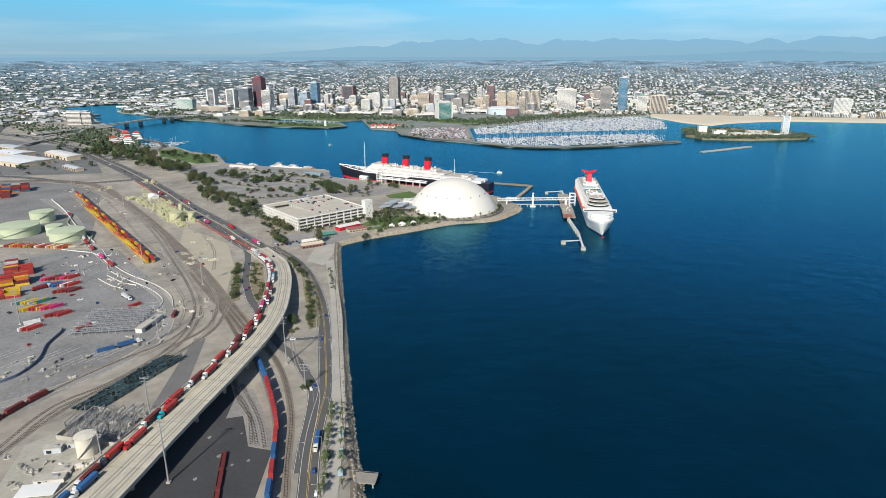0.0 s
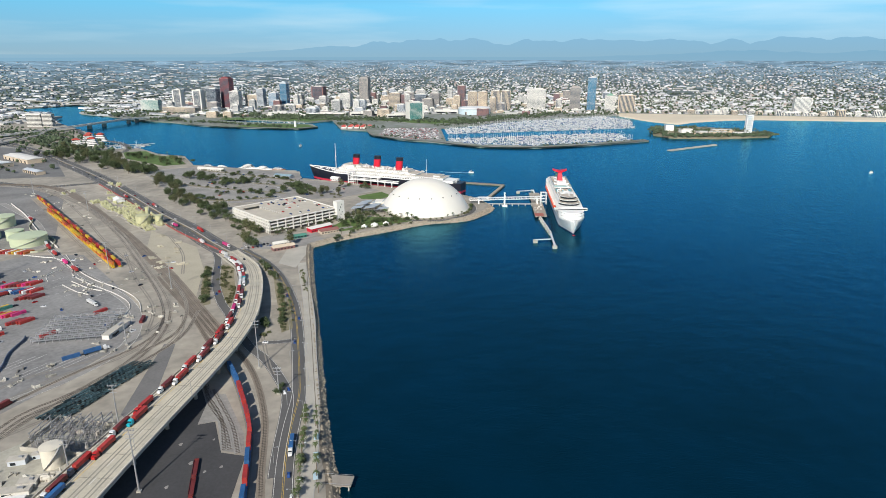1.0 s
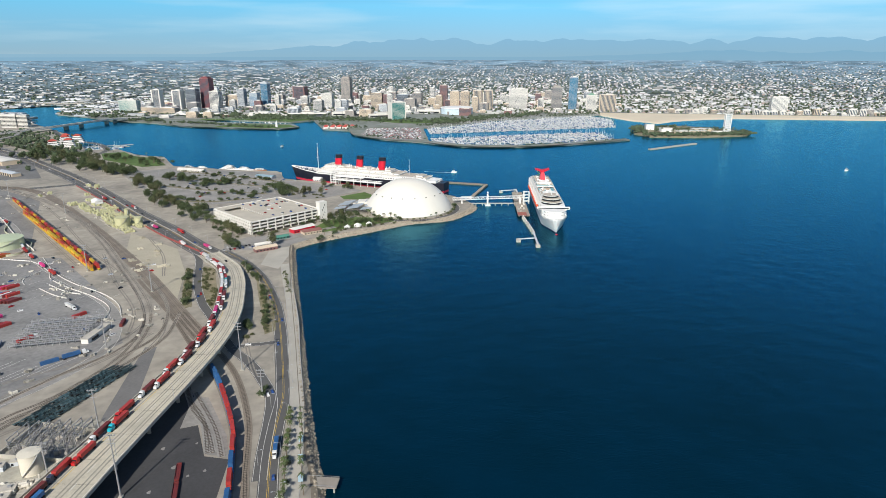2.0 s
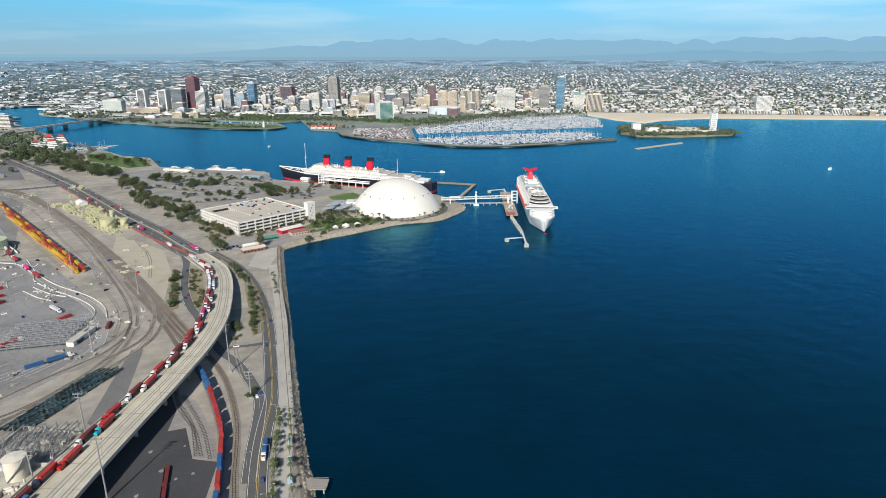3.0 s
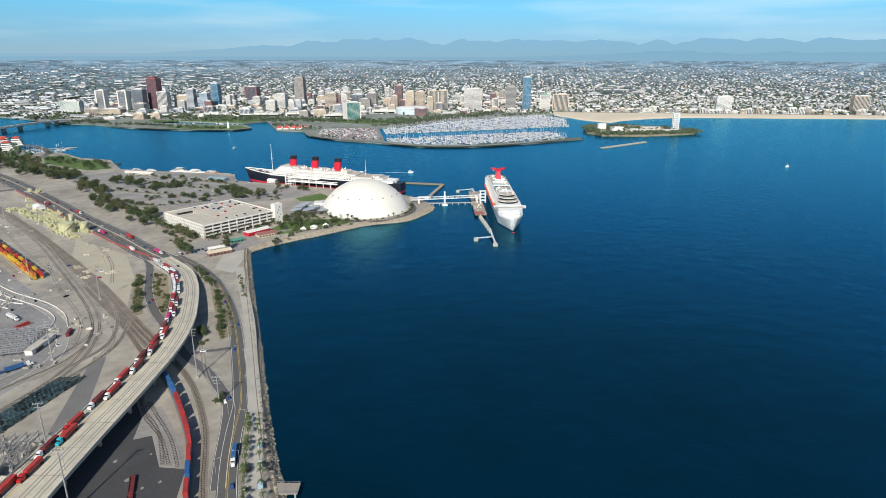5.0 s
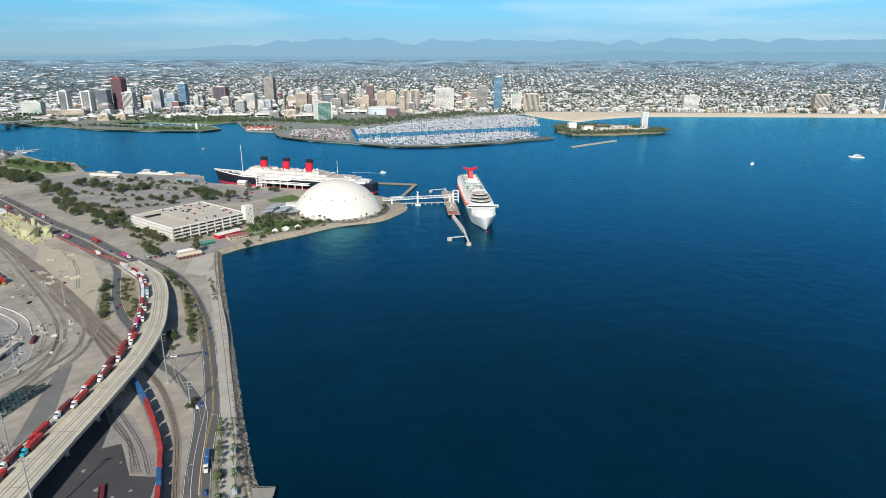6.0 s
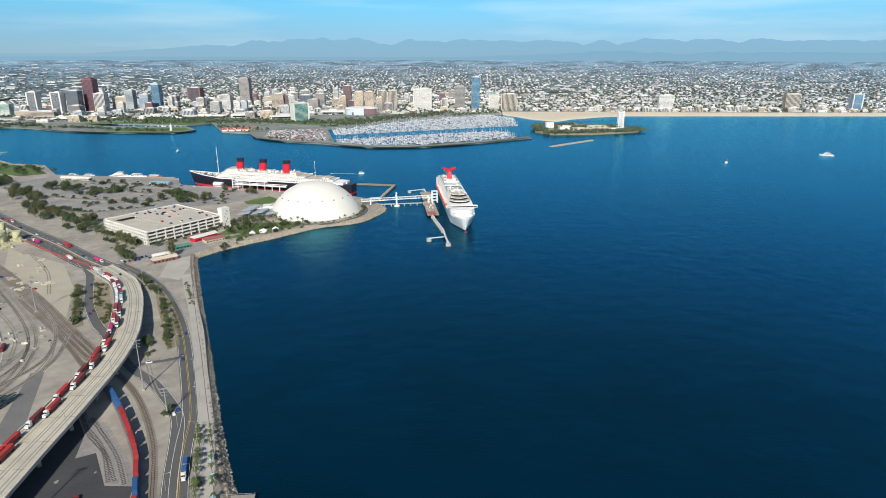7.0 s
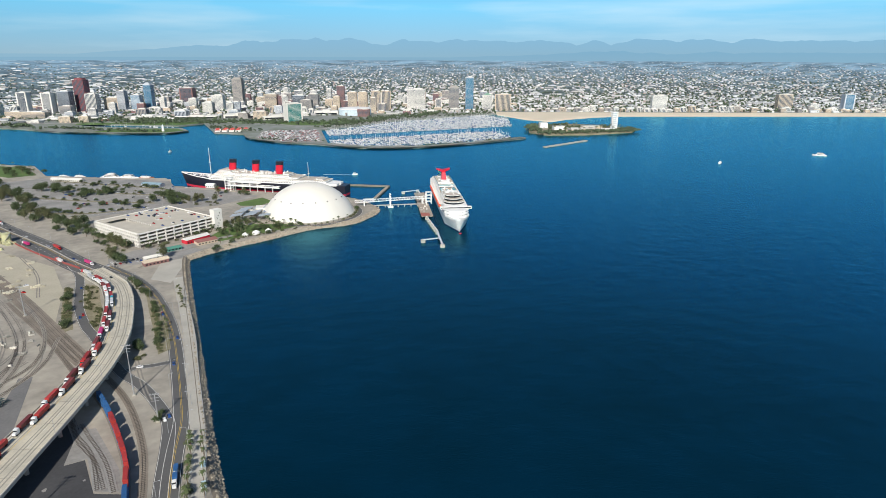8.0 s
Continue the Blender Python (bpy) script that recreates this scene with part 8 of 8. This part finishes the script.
# ---- small vessels ----
def vessel(x, y, turn, ln_, label, m=WHITE, house=2):
    o = empty("motor_vessel", x, y, 0, turn)
    tagged(o, label, "boat", "vessels")
    bm = bmesh.new()
    loft(bm, [(s * ln_, b * 0.85, b, 1.2 * max(0, 1 - s * 3), -1.0 * max(0, 1 - s * 4)) for s, b in hull_line(ln_, ln_ * 0.26, 12)], -0.6, 2.2)
    part("hull", bm, m, o)
    for k in range(house):
        bm = bmesh.new()
        deckhouse(bm, ln_ * (0.25 + 0.06 * k), ln_ * (0.85 - 0.1 * k), ln_ * (0.1 - 0.015 * k), 2.2 + k * 2.4, 2.3, 0.8)
        part("cabin", bm, WHITE, o)
        bm = bmesh.new()
        box(bm, ln_ * 0.55, 0, 3.0 + k * 2.4, ln_ * 0.5, ln_ * 0.2 - k * ln_ * 0.03 + 0.1, 0.8)
        part("window_row", bm, DARK, o)
    bm = bmesh.new()
    cyl(bm, ln_ * 0.5, 0, 2.2 + house * 2.4, 0.15, 4, 6)
    part("mast", bm, STEEL, o)


vessel(-318, 1262, 160, 46, "white excursion boat moored at the quay", WHITE, 3)
vessel(-290, 1252, 158, 38, "white tour boat with two decks", WHITE, 2)
vessel(-262, 1246, 158, 30, "brown-hulled work boat at the quay", mat("brown_hull", (0.3, 0.13, 0.06), 0.6), 1)
vessel(-420, 1292, 158, 22, "white motor yacht moored alongside", WHITE, 1)
vessel(-390, 1284, 158, 22, "white motor boat moored alongside", WHITE, 1)
vessel(1189, 1214, -40, 30, "white motor yacht under way on open water", WHITE, 2)
vessel(895, 1160, 20, 10, "small white motor boat on open water", WHITE, 1)
vessel(116, 1200, 163, 10, "small white launch crossing the channel", WHITE, 1)
vessel(-294, 1586, 60, 10, "small white sailing boat in the channel", WHITE, 1)
FOAM = mat("white_foam", (0.6, 0.68, 0.72), 0.7, vary=0.3, scale=0.15)
for pts, w_ in (([(112, 1201), (85, 1209), (52, 1219)], 0.9),):
    ribbon("wake", [(x, y, 0) for x, y in pts], -w_, w_, -0.2, 0.06, FOAM, None, 5, "thin white wake behind a moving boat", "wake", "structure")
o = slab("floating_dock", [(-345, 1258), (-240, 1232), (-238, 1240), (-343, 1266)], -0.5, 1.2, CONCRETE, "long pale floating dock by moored boats", "dock")
# stone landing at the shore
o = empty("fishing_pier", -46, 282, 0, -8)
tagged(o, "small timber and concrete viewing pier over rocks", "pier")
bm = bmesh.new()
box(bm, 2, 0, 3.2, 17, 8.5, 0.6)
part("deck", bm, mat("weathered_deck", (0.3, 0.27, 0.23), 0.9), o)
for y_ in (-4, 4):
    bm = bmesh.new()
    box(bm, 2, y_, 4.7, 17, 0.12, 0.12)
    for i in range(9):
        box(bm, -6 + i * 2, y_, 3.8, 0.1, 0.1, 1)
    part("railing", bm, STEEL, o)
for x_ in (2, 9):
    for y_ in (-3, 3):
        bm = bmesh.new()
        cyl(bm, x_, y_, -4, 0.5, 7.3, 8)
        part("pile", bm, CONCRETE, o)


# ---- masts, lamps ----
def light_mast(x, y, h, label="tall galvanised floodlight mast"):
    o = empty("light_mast", x, y, Z)
    tagged(o, label + " on a concrete base", "mast", "light masts")
    bm = bmesh.new()
    cyl(bm, 0, 0, 0, 0.55, h, 10, 0.22)
    part("pole", bm, STEEL, o)
    bm = bmesh.new()
    box(bm, 0, 0, -0.2, 2.2, 2.2, 1.2)
    part("base", bm, CONCRETE, o)
    bm = bmesh.new()
    for k in range(3):
        box(bm, 0, 0, h - 1 - k * 2.2, 5.5 - k * 0.6, 0.25, 0.25)
    part("cross_arms", bm, STEEL, o)
    for i in range(4):
        bm = bmesh.new()
        box(bm, -2.4 + i * 1.6, 0, h - 0.8, 0.7, 0.8, 0.6)
        part("floodlight", bm, STEEL, o)


for x, y, h in ((-116, 410, 38), (-147, 277, 38), (-185.8, 285.1, 30), (-230, 453, 32), (-94, 373, 20), (-184, 337, 30), (-360, 480, 32), (-440, 620, 32), (-240, 575, 28), (-560, 700, 30), (-330, 640, 30), (-480, 900, 30), (-620, 1010, 30)):
    light_mast(x, y, h)
lamp = empty("street_lamp", 0, 0, -50)
tagged(lamp, "slim grey street lamp with curved arm", "street lamp", "street lamps")
bm = bmesh.new()
cyl(bm, 0, 0, -0.2, 0.16, 10.2, 8, 0.1)
part("pole", bm, STEEL, lamp)
bm = bmesh.new()
beam(bm, (0, 0, 9.9), (2.4, 0, 10.4), 0.14)
part("arm", bm, STEEL, lamp)
bm = bmesh.new()
box(bm, 2.7, 0, 10.25, 0.9, 0.35, 0.2)
part("lantern", bm, COOL_WALL, lamp)
for pts, off, d0, d1, st in ((COAST, 6.2, 60, 470, 42), (COAST, -6.2, 180, 560, 60), (MAIN, 16, 20, 900, 55), (MAIN, -16, 20, 900, 55), (PROM, -4.8, 90, 520, 32)):
    d_ = d0
    while d_ < d1:
        p = on_line(pts, d_, off)
        copy_thing(lamp, pose(p[0], p[1], Z + 0.05, 0, 0, p[3] + (90 if off > 0 else -90)))
        d_ += st
d_ = 90
while d_ < 480:
    p = on_line(FLY, d_, 11.7)
    copy_thing(lamp, pose(p[0], p[1], p[2] + 0.4, 0, 0, p[3] + 90))
    d_ += 60
for i in range(34):
    x, y = -460 + (i % 7) * 48 + (i // 7) * 8, 1235 - (i % 7) * 26 - (i // 7) * 46
    if inside([(-455, 1270), (-226, 1195), (-100, 1068), (-120, 975), (-300, 940), (-470, 1120)], x, y):
        copy_thing(lamp, pose(x, y, Z + 0.05, 0, 0, 60))
for c in (*lamp.children_recursive, lamp):
    bpy.data.objects.remove(c)

# bus shelters on the promenade
for y_, x_ in ((300, -58), (282, -55.5), (318, -60.5)):
    o = empty("shelter", x_, y_, Z + 0.2, 100)
    tagged(o, "small pale blue roofed promenade shelter", "shelter", "shelters")
    bm = bmesh.new()
    box(bm, 0, 0, 2.6, 6, 2.6, 0.2)
    part("roof", bm, mat("pale_blue_roof", (0.45, 0.6, 0.66), 0.5), o)
    for a in (-2.7, 2.7):
        for b in (-1, 1):
            bm = bmesh.new()
            box(bm, a, b, -0.05, 0.14, 0.14, 2.7)
            part("post", bm, STEEL, o)

# ---- fence and barriers ----
for pts, off, lab in (([(-232, 700), (-300, 772), (-372, 862), (-452, 965), (-560, 1100)], 0, "long rust-red fence beside the main road"), ):
    o = empty("fence", *pts[0], Z)
    tagged(o, lab, "fence")
    ln_ = curve_points([(*p, 0) for p in pts], 6.0)
    for i, (a, b) in enumerate(zip(ln_, ln_[1:])):
        bm = bmesh.new()
        beam(bm, (a[0] - pts[0][0], a[1] - pts[0][1], 1.4), (b[0] - pts[0][0], b[1] - pts[0][1], 1.4), 0.15, 2.4)
        part("panel", bm, mat("rust_red_fence", (0.28, 0.07, 0.06), 0.8) if i == 0 else bpy.data.materials["rust_red_fence"], o)

# ---- shore rocks ----
def slope(name, pts, width, top, foot, label, category="embankment"):
    ln_ = curve_points([(x, y) for x, y in pts], 6.0)
    nr = sides(ln_)
    verts, faces = [], []
    for p, s in zip(ln_, nr):
        for o_, z in ((-2.5, top + 0.25), (1, top - 0.1), (width, foot)):
            verts.append((*(p + s * o_), z))
    for i in range(len(ln_) - 1):
        for j in range(2):
            a = i * 3 + j
            faces.append((a, a + 1, a + 4, a + 3))
    return tagged(raw(name, verts, faces, ROCK), label, category, kind="structure")


rock_rng = np.random.default_rng(3)


def rock_mesh(seed):
    r = np.random.default_rng(seed)
    bm = bmesh.new()
    bmesh.ops.create_icosphere(bm, subdivisions=1, radius=1.0)
    for v in bm.verts:
        v.co *= r.uniform(0.7, 1.2)
        v.co.z *= 0.75
    me = bpy.data.meshes.new("rock")
    bm.to_mesh(me)
    bm.free()
    me.materials.append(ROCK)
    return me


def rocks(pts, width, per_metre, size, owner, top=Z, keep=0):
    ln_ = curve_points([(x, y) for x, y in pts], 1.0)
    nr = sides(ln_)
    meshes = [rock_mesh(k) for k in range(5)] if keep else []
    items, made = [], 0
    for i in range(len(ln_) - 1):
        d = np.linalg.norm(ln_[i + 1] - ln_[i])
        for k in range(rock_rng.poisson(per_metre * d)):
            o_ = rock_rng.uniform(-0.6, width + 1)
            p = ln_[i] + nr[i] * o_
            z = top - max(0, o_) / width * (top + 0.8)
            s = size * rock_rng.uniform(0.55, 1.35)
            if made < keep and 250 < p[1] < 420:
                share("rock", meshes[made % 5], owner, Matrix.Translation((*p, z)) @ Euler(rock_rng.uniform(0, 6, 3)).to_matrix().to_4x4() @ Matrix.Scale(s, 4))
                made += 1
            else:
                items.append((*p, z - s * 0.7, s, s * 1.5))
    ob = blobs("rocks", items, ROCK, 17)
    ob.parent = owner
    ob["kind"] = "stuff"


EAST = SHORE[1:10]
SOUTH = SHORE[9:]
bank = slope("rock_bank", EAST, 6.2, Z, -1.5, "steep bank of brown rubble stones along the promenade")
rocks(EAST[1:], 5.6, 7.0, 0.8, bank, keep=250)
bank = slope("rock_bank_south", SOUTH, 8.0, Z, -1.5, "tan rubble bank round the dome's shore")
rocks(SOUTH, 7.5, 3.2, 1.0, bank)
bank = slope("rock_bank_mole", [(x, y) for x, y in CITY_SHORE[19:28]][::-1], 5.0, Z, -0.6, "grey rubble edge of the marina mole")
bank = slope("rock_bank_park", CITY_SHORE[4:11][::-1], 9.0, Z, -1.5, "tan rubble edge of the park shore")
